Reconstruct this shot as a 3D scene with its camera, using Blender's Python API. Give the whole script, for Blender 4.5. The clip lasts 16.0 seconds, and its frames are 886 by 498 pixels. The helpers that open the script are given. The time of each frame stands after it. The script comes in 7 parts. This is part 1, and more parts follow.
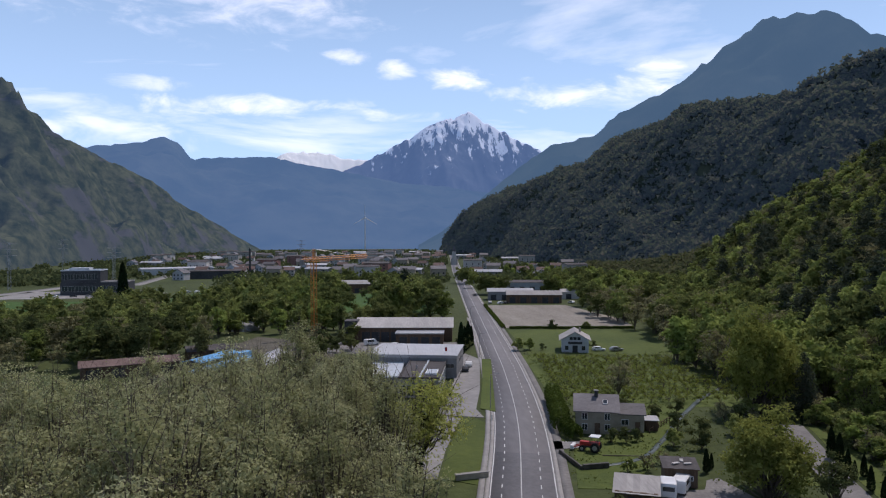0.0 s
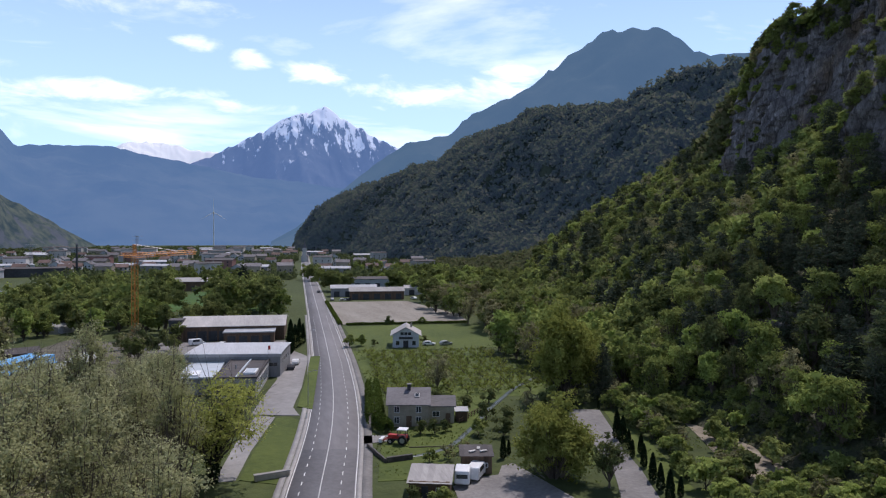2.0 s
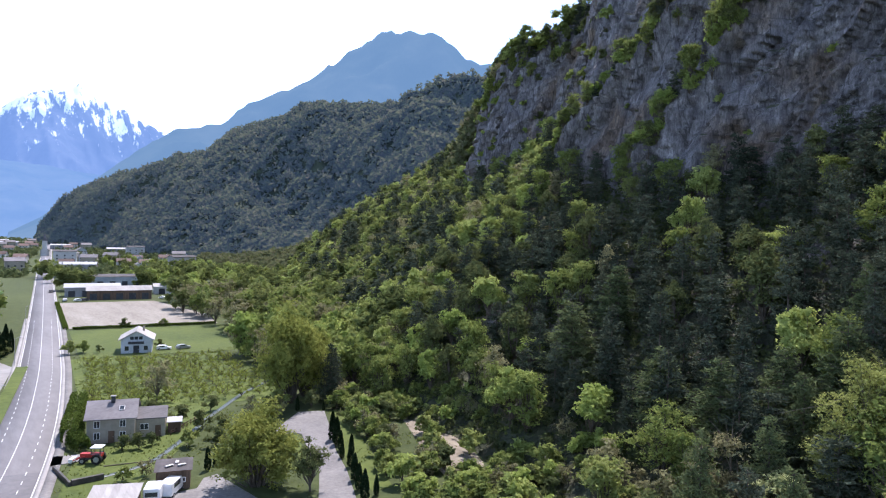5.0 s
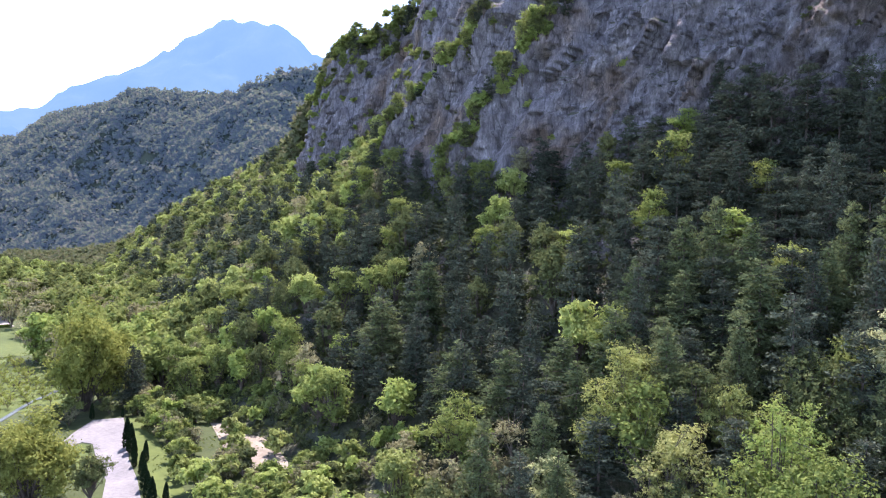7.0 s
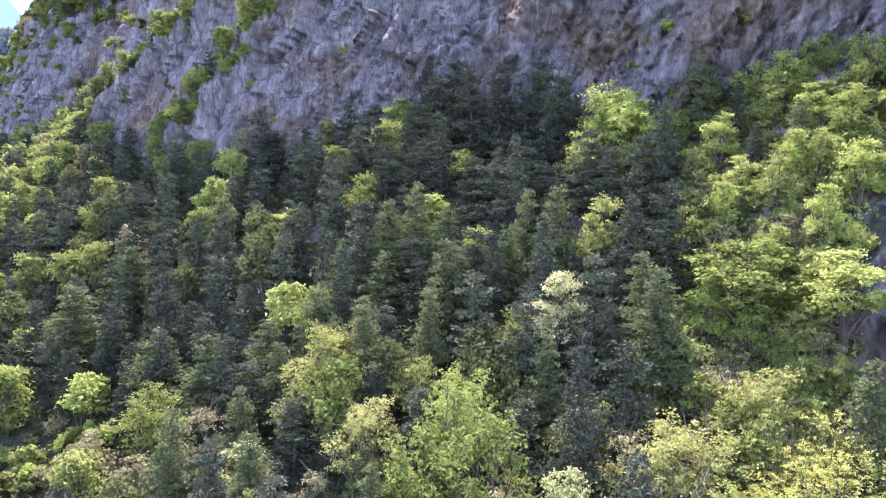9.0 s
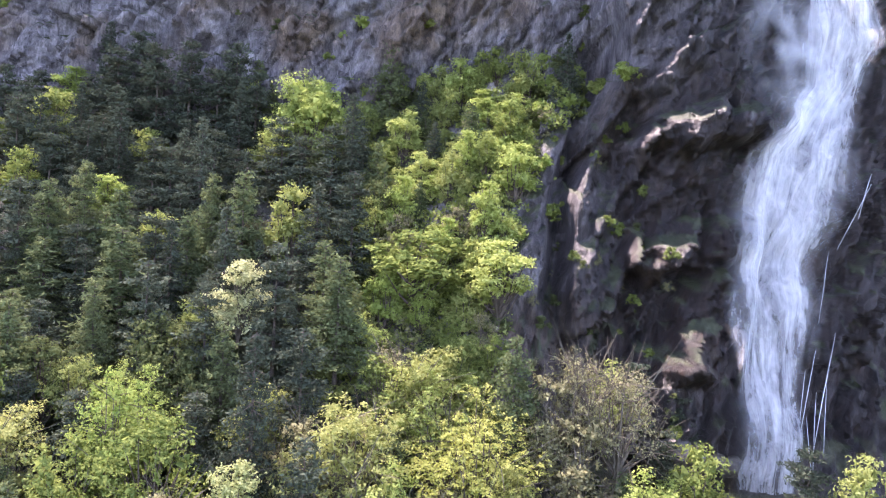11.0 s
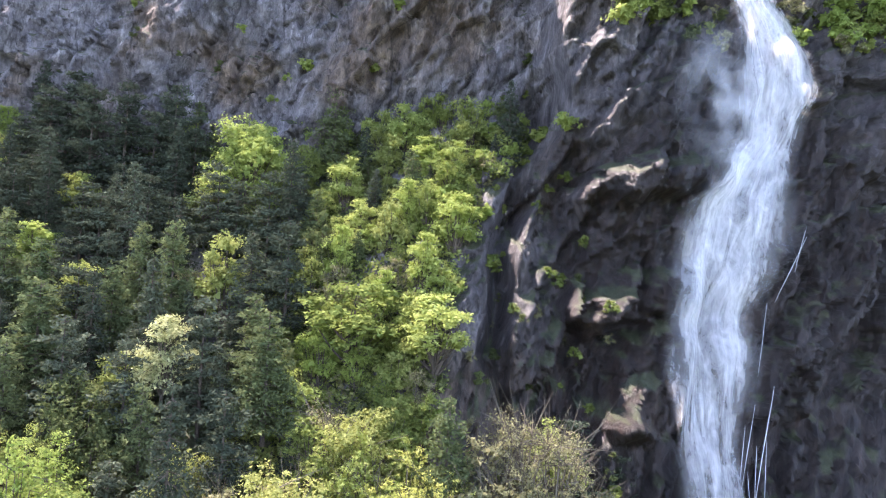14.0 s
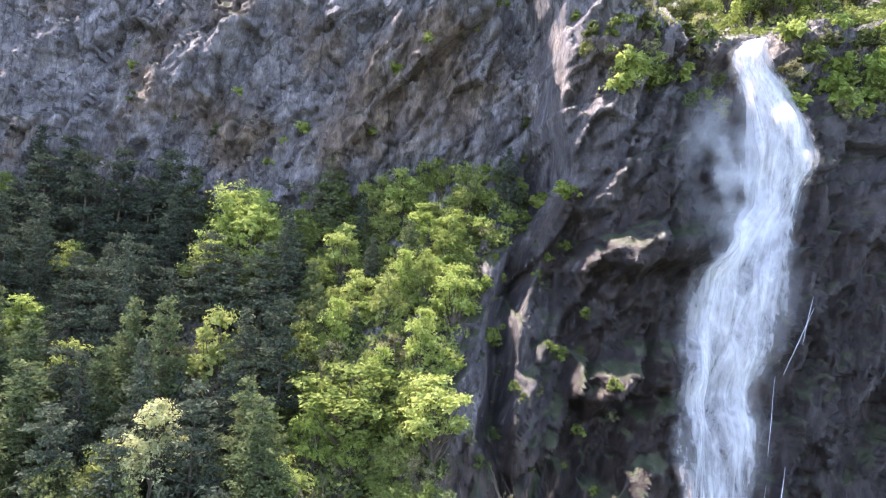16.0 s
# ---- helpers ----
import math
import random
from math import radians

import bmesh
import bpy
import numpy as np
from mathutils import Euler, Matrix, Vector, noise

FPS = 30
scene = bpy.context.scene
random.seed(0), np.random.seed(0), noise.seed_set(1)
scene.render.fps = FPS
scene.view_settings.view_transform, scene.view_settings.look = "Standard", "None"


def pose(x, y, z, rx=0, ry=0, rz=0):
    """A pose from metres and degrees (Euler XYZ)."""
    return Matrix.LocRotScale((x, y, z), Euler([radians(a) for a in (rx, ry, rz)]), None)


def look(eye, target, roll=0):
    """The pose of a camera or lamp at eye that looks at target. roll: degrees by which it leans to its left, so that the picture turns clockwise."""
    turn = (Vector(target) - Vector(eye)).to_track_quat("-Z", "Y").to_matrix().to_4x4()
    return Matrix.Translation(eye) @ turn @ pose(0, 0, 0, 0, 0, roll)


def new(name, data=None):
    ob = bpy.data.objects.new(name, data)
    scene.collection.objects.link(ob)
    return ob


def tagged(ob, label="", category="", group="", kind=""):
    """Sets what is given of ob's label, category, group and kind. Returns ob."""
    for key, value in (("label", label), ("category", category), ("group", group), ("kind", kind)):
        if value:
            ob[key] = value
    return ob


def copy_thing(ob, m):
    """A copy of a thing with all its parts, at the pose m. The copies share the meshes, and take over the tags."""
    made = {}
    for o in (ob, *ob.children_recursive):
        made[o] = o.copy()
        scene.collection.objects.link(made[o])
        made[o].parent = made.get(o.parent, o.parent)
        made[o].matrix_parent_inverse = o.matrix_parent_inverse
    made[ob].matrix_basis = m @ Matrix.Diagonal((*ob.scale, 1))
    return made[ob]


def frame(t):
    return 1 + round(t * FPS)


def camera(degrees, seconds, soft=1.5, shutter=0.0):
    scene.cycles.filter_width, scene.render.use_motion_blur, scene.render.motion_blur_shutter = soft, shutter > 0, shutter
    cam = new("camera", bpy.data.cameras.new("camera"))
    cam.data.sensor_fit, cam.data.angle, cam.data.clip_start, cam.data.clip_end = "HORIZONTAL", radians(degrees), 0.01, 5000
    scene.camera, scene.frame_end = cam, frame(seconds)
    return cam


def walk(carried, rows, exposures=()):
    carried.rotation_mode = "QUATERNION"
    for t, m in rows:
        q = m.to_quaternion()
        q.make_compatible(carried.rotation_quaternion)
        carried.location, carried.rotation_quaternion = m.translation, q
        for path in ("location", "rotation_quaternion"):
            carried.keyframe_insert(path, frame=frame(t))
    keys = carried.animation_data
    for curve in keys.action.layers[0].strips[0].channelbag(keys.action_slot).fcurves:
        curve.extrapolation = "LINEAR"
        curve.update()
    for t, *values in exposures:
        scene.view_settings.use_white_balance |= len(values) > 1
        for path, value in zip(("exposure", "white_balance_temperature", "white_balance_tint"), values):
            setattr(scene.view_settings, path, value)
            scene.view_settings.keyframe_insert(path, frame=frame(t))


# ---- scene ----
cam = camera(64.6, 16.0, 1.15)
PATH = [
    (0, (1.985, -0.817, 36.464), (2.156, 1.175, 36.431), -0.2),
    (0.5, (3.898, -0.89, 36.263), (4.132, 1.096, 36.228), -0.1),
    (1, (5.918, -1.376, 36.152), (6.244, 0.596, 36.116), 0.0),
    (1.5, (8.019, -1.927, 36.202), (8.463, 0.023, 36.164), 0.0),
    (2, (10.134, -2.382, 36.275), (10.701, -0.465, 36.233), 0.2),
    (2.5, (12.037, -2.951, 36.459), (12.728, -1.075, 36.414), 0.4),
    (3, (13.948, -3.139, 36.685), (14.763, -1.313, 36.638), 0.6),
    (3.5, (15.959, -3.774, 37.104), (16.857, -1.987, 37.055), 0.7),
    (6, (22.758, -8.849, 37.911), (24.038, -7.312, 37.866), 1.6),
    (6.5, (24.207, -9.855, 37.868), (25.565, -8.388, 37.824), 1.7),
    (7, (25.43, -10.955, 37.739), (26.884, -9.583, 37.697), 1.8),
    (7.5, (26.218, -12.244, 37.424), (27.786, -11.003, 37.385), 1.9),
    (8, (27.262, -13.365, 37.073), (28.939, -12.275, 37.036), 2.1),
    (8.5, (28.458, -14.456, 36.722), (30.217, -13.505, 36.684), 2.3),
    (9, (29.107, -15.461, 36.513), (30.947, -14.678, 36.474), 2.4),
    (9.5, (29.479, -16.377, 36.408), (31.393, -15.795, 36.37), 2.7),
    (10, (29.916, -17.208, 36.261), (31.886, -16.869, 36.227), 3.0),
    (10.2, (30.056, -17.606, 36.264), (32.04, -17.356, 36.231), 3.1),
    (12.3, (31.103, -21.199, 36.691), (33.101, -21.288, 36.686), 3.3),
    (12.5, (31.186, -21.373, 36.719), (33.184, -21.462, 36.72), 3.4),
    (13, (31.582, -21.829, 37.101), (33.58, -21.915, 37.121), 3.4),
    (13.5, (31.973, -22.114, 38.007), (33.97, -22.199, 38.05), 3.3),
    (14, (32.38, -22.302, 39.202), (34.377, -22.381, 39.267), 3.3),
    (14.5, (32.678, -22.226, 40.38), (34.675, -22.303, 40.466), 3.4),
    (15, (33.043, -22.102, 41.565), (35.039, -22.178, 41.675), 3.3),
    (15.5, (33.513, -22.242, 42.91), (35.507, -22.316, 43.042), 3.2),
    (16, (33.906, -22.307, 44.179), (35.898, -22.381, 44.336), 2.9),
]
walk(cam, [(t, look(eye, target, roll)) for t, eye, target, roll in PATH],
     exposures=[(0, -0.83, 6300, 21), (1.5, -0.68, 6250, 21), (2.5, -0.28, 6200, 22), (3.5, 0.18, 6150, 22), (6, 1.0, 6100, 26), (7, 1.48, 6100, 32), (8, 2.05, 6150, 37), (9, 2.25, 6200, 40), (10.2, 2.2, 6350, 40), (12.5, 2.2, 6650, 32), (16, 2.15, 6600, 28)])

# ---- world, sun, exposure ----
SUN_AZ, SUN_EL = 47.0, 60.0          # degrees right of +y, degrees up
CLOUDS = ((-10.5, 10.3, 9.0, 0.9, 0.85), (6.6, 13.0, 2.9, 1.2, 0.95), (1.2, 13.3, 1.6, 1.0, 0.75), (17.0, 11.4, 7.5, 1.5, 0.8), (22.6, 12.9, 3.2, 1.0, 0.9), (0.6, 9.8, 4.5, 0.6, 0.6), (-17.5, 11.5, 4.0, 0.6, 0.5), (-14, 18.0, 16.0, 3.0, 0.5), (-7.5, 17.6, 3.0, 0.7, 0.6), (-22, 8.5, 10.0, 2.0, 0.6), (-2.5, 14.4, 2.0, 0.7, 0.6))
world = bpy.data.worlds.new("world")
scene.world = world
world.use_nodes = True


def build_world():
    nt = world.node_tree
    nt.nodes.clear()
    n, ln = nt.nodes.new, nt.links.new
    out, bg, sky = n("ShaderNodeOutputWorld"), n("ShaderNodeBackground"), n("ShaderNodeTexSky")
    sky.sky_type, sky.sun_disc = "NISHITA", False
    sky.sun_elevation, sky.sun_rotation = radians(SUN_EL), radians(SUN_AZ)
    sky.air_density, sky.dust_density, sky.ozone_density = 1.3, 0.3, 4.0
    tc, sep = n("ShaderNodeTexCoord"), n("ShaderNodeSeparateXYZ")
    ln(tc.outputs["Generated"], sep.inputs[0])
    # clouds lie on a flat layer overhead
    add = n("ShaderNodeMath"); add.operation = "ADD"; add.inputs[1].default_value = 0.09
    ln(sep.outputs["Z"], add.inputs[0])
    mx = n("ShaderNodeMath"); mx.operation = "MAXIMUM"; mx.inputs[1].default_value = 0.03
    ln(add.outputs[0], mx.inputs[0])
    div = n("ShaderNodeVectorMath"); div.operation = "DIVIDE"
    comb = n("ShaderNodeCombineXYZ")
    for i in range(3):
        ln(mx.outputs[0], comb.inputs[i])
    ln(tc.outputs["Generated"], div.inputs[0]); ln(comb.outputs[0], div.inputs[1])
    mp = n("ShaderNodeMapping"); mp.inputs["Scale"].default_value = (0.55, 1.0, 1.0); mp.inputs["Location"].default_value = (1.3, 0.35, 0.0)
    mp.inputs["Rotation"].default_value = (0, 0, 0.25)
    ln(div.outputs[0], mp.inputs[0])
    no = n("ShaderNodeTexNoise"); no.inputs["Scale"].default_value = 1.1; no.inputs["Detail"].default_value = 8; no.inputs["Roughness"].default_value = 0.58; no.inputs["Distortion"].default_value = 0.5
    ln(mp.outputs[0], no.inputs["Vector"])
    ramp = n("ShaderNodeValToRGB"); ramp.color_ramp.elements[0].position, ramp.color_ramp.elements[1].position = 0.53, 0.7
    ln(no.outputs["Fac"], ramp.inputs[0])
    fac = n("ShaderNodeMath"); fac.operation = "MULTIPLY"; fac.inputs[1].default_value = 0.5
    ln(ramp.outputs[0], fac.inputs[0])
    # single banks of fair-weather cloud: bearing, height and half sizes in degrees, density
    def math_node(op, a, b=None, c=None):
        m = n("ShaderNodeMath"); m.operation = op
        for i, q in enumerate((a, b, c)):
            if isinstance(q, (int, float)):
                m.inputs[i].default_value = q
            elif q is not None:
                ln(q, m.inputs[i])
        return m.outputs[0]
    bearing = math_node("MULTIPLY", math_node("ARCTAN2", sep.outputs["X"], sep.outputs["Y"]), 180 / math.pi)
    height = math_node("MULTIPLY", math_node("ARCSINE", sep.outputs["Z"]), 180 / math.pi)
    puff = n("ShaderNodeTexNoise"); puff.inputs["Scale"].default_value, puff.inputs["Detail"].default_value, puff.inputs["Roughness"].default_value, puff.inputs["Distortion"].default_value = 12.0, 8, 0.6, 0.5
    pm = n("ShaderNodeMapping"); pm.inputs["Scale"].default_value = (1.0, 1.0, 2.6)
    ln(tc.outputs["Generated"], pm.inputs[0]); ln(pm.outputs[0], puff.inputs["Vector"])
    cover = fac.outputs[0]
    for az, el, wa, we, k in CLOUDS:
        da = math_node("DIVIDE", math_node("SUBTRACT", bearing, az), wa)
        de = math_node("DIVIDE", math_node("SUBTRACT", height, el), we)
        r2 = math_node("ADD", math_node("MULTIPLY", da, da), math_node("MULTIPLY", de, de))
        q = math_node("SUBTRACT", math_node("MULTIPLY_ADD", puff.outputs["Fac"], 5.5, -2.3), r2)
        mr = n("ShaderNodeMapRange"); mr.interpolation_type = "SMOOTHSTEP"; mr.inputs["From Min"].default_value, mr.inputs["From Max"].default_value, mr.inputs["To Max"].default_value = -0.6, 1.5, k
        ln(q, mr.inputs["Value"])
        cover = math_node("MAXIMUM", cover, mr.outputs[0])
    # haze whitens the sky towards the horizon
    hz = n("ShaderNodeMapRange"); hz.inputs["From Min"].default_value, hz.inputs["From Max"].default_value = 0.02, 0.6
    hz.inputs["To Min"].default_value, hz.inputs["To Max"].default_value = 0.8, 0.0
    ln(sep.outputs["Z"], hz.inputs["Value"])
    m1 = n("ShaderNodeMix"); m1.data_type = "RGBA"; m1.inputs["B"].default_value = (11.5, 17.5, 25.0, 1)
    ln(hz.outputs[0], m1.inputs["Factor"]); ln(sky.outputs[0], m1.inputs["A"])
    m2 = n("ShaderNodeMix"); m2.data_type = "RGBA"; m2.inputs["B"].default_value = (23.0, 23.6, 24.2, 1)
    ln(cover, m2.inputs["Factor"]); ln(m1.outputs["Result"], m2.inputs["A"])
    ln(m2.outputs["Result"], bg.inputs["Color"])
    bg.inputs["Strength"].default_value = 0.1
    ln(bg.outputs[0], out.inputs[0])


build_world()
sun_dir = Vector((math.sin(radians(SUN_AZ)) * math.cos(radians(SUN_EL)), math.cos(radians(SUN_AZ)) * math.cos(radians(SUN_EL)), math.sin(radians(SUN_EL))))
sun = new("sun", bpy.data.lights.new("sun", "SUN"))
sun.data.energy, sun.data.angle, sun.data.color = 5.0, radians(0.53), (1.0, 0.95, 0.86)
sun.matrix_world = look(sun_dir * 300, (0, 0, 0))

# ---- materials ----
MATS = {}
AIR = (0.2, 0.385, 0.74)                # glow of the hazy air, mixed into distant mountains and far leaves


def nodes_of(name):
    m = bpy.data.materials.new(name)
    m.use_nodes = True
    nt = m.node_tree
    nt.nodes.clear()
    return m, nt, nt.nodes.new, nt.links.new


def ramp_node(nt, stops):
    r = nt.nodes.new("ShaderNodeValToRGB")
    while len(r.color_ramp.elements) < len(stops):
        r.color_ramp.elements.new(0.5)
    for e, (p, c) in zip(r.color_ramp.elements, stops):
        e.position, e.color = p, (*c, 1)
    return r


def surface(name, dark, light, scale=1.0, rough=0.8, metal=0.0, bump=0.2, stretch=(1, 1, 1), detail=6, big=0.12, spread=0.12, spec=0.3):
    """A plain surface: two colours by noise at two scales, a random shade an object, fine relief."""
    if name in MATS:
        return MATS[name]
    m, nt, n, ln = nodes_of(name)
    out, bs = n("ShaderNodeOutputMaterial"), n("ShaderNodeBsdfPrincipled")
    tc, mp = n("ShaderNodeTexCoord"), n("ShaderNodeMapping")
    mp.inputs["Scale"].default_value = stretch
    geo = n("ShaderNodeNewGeometry")
    ln(geo.outputs["Position"], mp.inputs[0])
    a, b = n("ShaderNodeTexNoise"), n("ShaderNodeTexNoise")
    a.inputs["Scale"].default_value, a.inputs["Detail"].default_value, a.inputs["Roughness"].default_value = scale, detail, 0.62
    b.inputs["Scale"].default_value, b.inputs["Detail"].default_value = scale * big, 4
    ln(mp.outputs[0], a.inputs["Vector"]); ln(mp.outputs[0], b.inputs["Vector"])
    mix = n("ShaderNodeMath"); mix.operation = "MULTIPLY_ADD"; mix.inputs[1].default_value = 0.5
    hb = n("ShaderNodeMath"); hb.operation = "MULTIPLY"; hb.inputs[1].default_value = 0.5
    ln(b.outputs["Fac"], hb.inputs[0]); ln(a.outputs["Fac"], mix.inputs[0]); ln(hb.outputs[0], mix.inputs[2])
    r = ramp_node(nt, [(0.36, dark), (0.64, light)])
    ln(mix.outputs[0], r.inputs[0])
    oi, hsv, mr = n("ShaderNodeObjectInfo"), n("ShaderNodeHueSaturation"), n("ShaderNodeMapRange")
    mr.inputs["To Min"].default_value, mr.inputs["To Max"].default_value = 1 - spread, 1 + spread
    ln(oi.outputs["Random"], mr.inputs["Value"]); ln(mr.outputs[0], hsv.inputs["Value"]); ln(r.outputs[0], hsv.inputs["Color"])
    ln(hsv.outputs[0], bs.inputs["Base Color"])
    bs.inputs["Roughness"].default_value, bs.inputs["Metallic"].default_value = rough, metal
    bs.inputs["Specular IOR Level"].default_value = spec
    if bump:
        bp = n("ShaderNodeBump"); bp.inputs["Strength"].default_value, bp.inputs["Distance"].default_value = bump, 0.3 / max(scale, 0.05)
        ln(a.outputs["Fac"], bp.inputs["Height"]); ln(bp.outputs[0], bs.inputs["Normal"])
    ln(bs.outputs[0], out.inputs[0])
    MATS[name] = m
    return m


def leafy(name, cols, trans=0.42, vary=0.17, air=None):
    """Leaves: let light through, each leaf and each tree a little different."""
    if name in MATS:
        return MATS[name]
    m, nt, n, ln = nodes_of(name)
    out, geo, oi = n("ShaderNodeOutputMaterial"), n("ShaderNodeNewGeometry"), n("ShaderNodeObjectInfo")
    r = ramp_node(nt, [(i / (len(cols) - 1), c) for i, c in enumerate(cols)])
    mixr = n("ShaderNodeMath"); mixr.operation = "MULTIPLY_ADD"; mixr.inputs[1].default_value = 0.6
    half = n("ShaderNodeMath"); half.operation = "MULTIPLY"; half.inputs[1].default_value = 0.4
    ln(oi.outputs["Random"], mixr.inputs[0]); ln(geo.outputs["Random Per Island"], half.inputs[0]); ln(half.outputs[0], mixr.inputs[2])
    ln(mixr.outputs[0], r.inputs[0])
    hsv, mv = n("ShaderNodeHueSaturation"), n("ShaderNodeMapRange")
    mv.inputs["To Min"].default_value, mv.inputs["To Max"].default_value = 1 - vary, 1 + vary
    ln(geo.outputs["Random Per Island"], mv.inputs["Value"]); ln(mv.outputs[0], hsv.inputs["Value"]); ln(r.outputs[0], hsv.inputs["Color"])
    d, t, mx = n("ShaderNodeBsdfDiffuse"), n("ShaderNodeBsdfTranslucent"), n("ShaderNodeMixShader")
    mx.inputs[0].default_value = trans
    ln(hsv.outputs[0], d.inputs[0]); ln(hsv.outputs[0], t.inputs[0])
    ln(d.outputs[0], mx.inputs[1]); ln(t.outputs[0], mx.inputs[2])
    last = mx
    # haze before far leaves, mixed in as an even glow
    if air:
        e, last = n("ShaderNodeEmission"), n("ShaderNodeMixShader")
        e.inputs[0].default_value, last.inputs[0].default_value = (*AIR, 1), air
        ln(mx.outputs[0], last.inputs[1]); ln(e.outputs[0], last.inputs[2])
    ln(last.outputs[0], out.inputs[0])
    MATS[name] = m
    return m


def rock_and_soil(name):
    """Cliff rock where it is steep, leaf litter and grass where soil can lie."""
    m, nt, n, ln = nodes_of(name)
    out, bs, geo = n("ShaderNodeOutputMaterial"), n("ShaderNodeBsdfPrincipled"), n("ShaderNodeNewGeometry")
    mp = n("ShaderNodeMapping"); mp.inputs["Scale"].default_value = (1, 1, 0.3); mp.inputs["Rotation"].default_value = (-0.5, 0, 0)
    ln(geo.outputs["Position"], mp.inputs[0])
    a, b = n("ShaderNodeTexNoise"), n("ShaderNodeTexNoise")
    a.inputs["Scale"].default_value, a.inputs["Detail"].default_value, a.inputs["Roughness"].default_value = 0.42, 12, 0.7
    b.inputs["Scale"].default_value, b.inputs["Detail"].default_value = 0.06, 5
    ln(mp.outputs[0], a.inputs["Vector"]); ln(geo.outputs["Position"], b.inputs["Vector"])
    rock = ramp_node(nt, [(0.3, (0.05, 0.045, 0.047)), (0.45, (0.118, 0.107, 0.109)), (0.57, (0.185, 0.171, 0.171)), (0.72, (0.36, 0.335, 0.325))])
    ln(a.outputs["Fac"], rock.inputs[0])
    grain = n("ShaderNodeTexNoise"); grain.inputs["Scale"].default_value, grain.inputs["Detail"].default_value, grain.inputs["Roughness"].default_value, grain.inputs["Distortion"].default_value = 2.6, 10, 0.75, 0.6
    ln(mp.outputs[0], grain.inputs["Vector"])
    gr = n("ShaderNodeMapRange"); gr.inputs["From Min"].default_value, gr.inputs["From Max"].default_value, gr.inputs["To Min"].default_value, gr.inputs["To Max"].default_value = 0.3, 0.7, 0.35, 1.65
    ln(grain.outputs["Fac"], gr.inputs["Value"])
    speck = n("ShaderNodeMix"); speck.data_type = "RGBA"; speck.blend_type = "MULTIPLY"; speck.inputs["Factor"].default_value = 1.0
    ln(rock.outputs[0], speck.inputs["A"]); ln(gr.outputs[0], speck.inputs["B"])
    # ochre stains and dry moss in broad patches
    brown = n("ShaderNodeMix"); brown.data_type = "RGBA"; brown.blend_type = "MULTIPLY"; brown.inputs["B"].default_value = (0.85, 0.68, 0.5, 1)
    br = n("ShaderNodeMapRange"); br.inputs["From Min"].default_value, br.inputs["From Max"].default_value = 0.5, 0.65
    ln(b.outputs["Fac"], br.inputs["Value"]); ln(br.outputs[0], brown.inputs["Factor"]); ln(speck.outputs["Result"], brown.inputs["A"])
    # long joints that lean with the strata
    wob = n("ShaderNodeVectorMath"); wob.operation = "MULTIPLY_ADD"; wob.inputs[1].default_value = (2.4, 2.4, 2.4)
    ln(a.outputs["Color"], wob.inputs[0]); ln(mp.outputs[0], wob.inputs[2])
    joint = n("ShaderNodeTexVoronoi"); joint.feature, joint.inputs["Scale"].default_value = "DISTANCE_TO_EDGE", 0.2
    ln(wob.outputs[0], joint.inputs["Vector"])
    deep = n("ShaderNodeMapRange"); deep.inputs["From Max"].default_value = 0.05; deep.inputs["To Min"].default_value = 0.4
    ln(joint.outputs["Distance"], deep.inputs["Value"])
    dk = n("ShaderNodeMix"); dk.data_type = "RGBA"; dk.blend_type = "MULTIPLY"; dk.inputs["Factor"].default_value = 1.0
    ln(brown.outputs["Result"], dk.inputs["A"]); ln(deep.outputs[0], dk.inputs["B"])
    soil = ramp_node(nt, [(0.35, (0.018, 0.024, 0.01)), (0.5, (0.04, 0.05, 0.018)), (0.7, (0.085, 0.075, 0.045))])
    ln(a.outputs["Fac"], soil.inputs[0])
    sep = n("ShaderNodeSeparateXYZ"); ln(geo.outputs["Normal"], sep.inputs[0])
    wet = n("ShaderNodeMath"); wet.operation = "MULTIPLY_ADD"; wet.inputs[1].default_value = 0.5
    ln(a.outputs["Fac"], wet.inputs[0]); ln(sep.outputs["Z"], wet.inputs[2])
    mr = n("ShaderNodeMapRange"); mr.inputs["From Min"].default_value, mr.inputs["From Max"].default_value = 0.86, 1.0
    ln(wet.outputs[0], mr.inputs["Value"])
    # rock by the fall is soaked, so darker and glossier, with side shade painted in
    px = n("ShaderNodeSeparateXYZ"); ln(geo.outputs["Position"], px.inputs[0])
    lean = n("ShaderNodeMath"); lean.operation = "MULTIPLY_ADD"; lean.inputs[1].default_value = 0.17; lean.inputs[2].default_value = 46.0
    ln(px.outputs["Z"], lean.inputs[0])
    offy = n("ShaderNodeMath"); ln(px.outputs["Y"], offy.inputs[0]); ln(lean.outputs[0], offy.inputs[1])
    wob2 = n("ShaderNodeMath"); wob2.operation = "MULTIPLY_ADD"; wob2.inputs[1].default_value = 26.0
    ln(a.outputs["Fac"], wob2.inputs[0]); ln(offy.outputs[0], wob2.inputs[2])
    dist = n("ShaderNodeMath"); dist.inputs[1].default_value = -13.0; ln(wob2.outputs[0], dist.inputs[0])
    # dark tint reaches past the wet rock to paint shade on neighbouring faces
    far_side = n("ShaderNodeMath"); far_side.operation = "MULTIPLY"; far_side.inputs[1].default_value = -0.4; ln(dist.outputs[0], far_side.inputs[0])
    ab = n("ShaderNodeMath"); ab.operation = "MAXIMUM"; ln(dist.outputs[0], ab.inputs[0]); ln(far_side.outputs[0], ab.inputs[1])
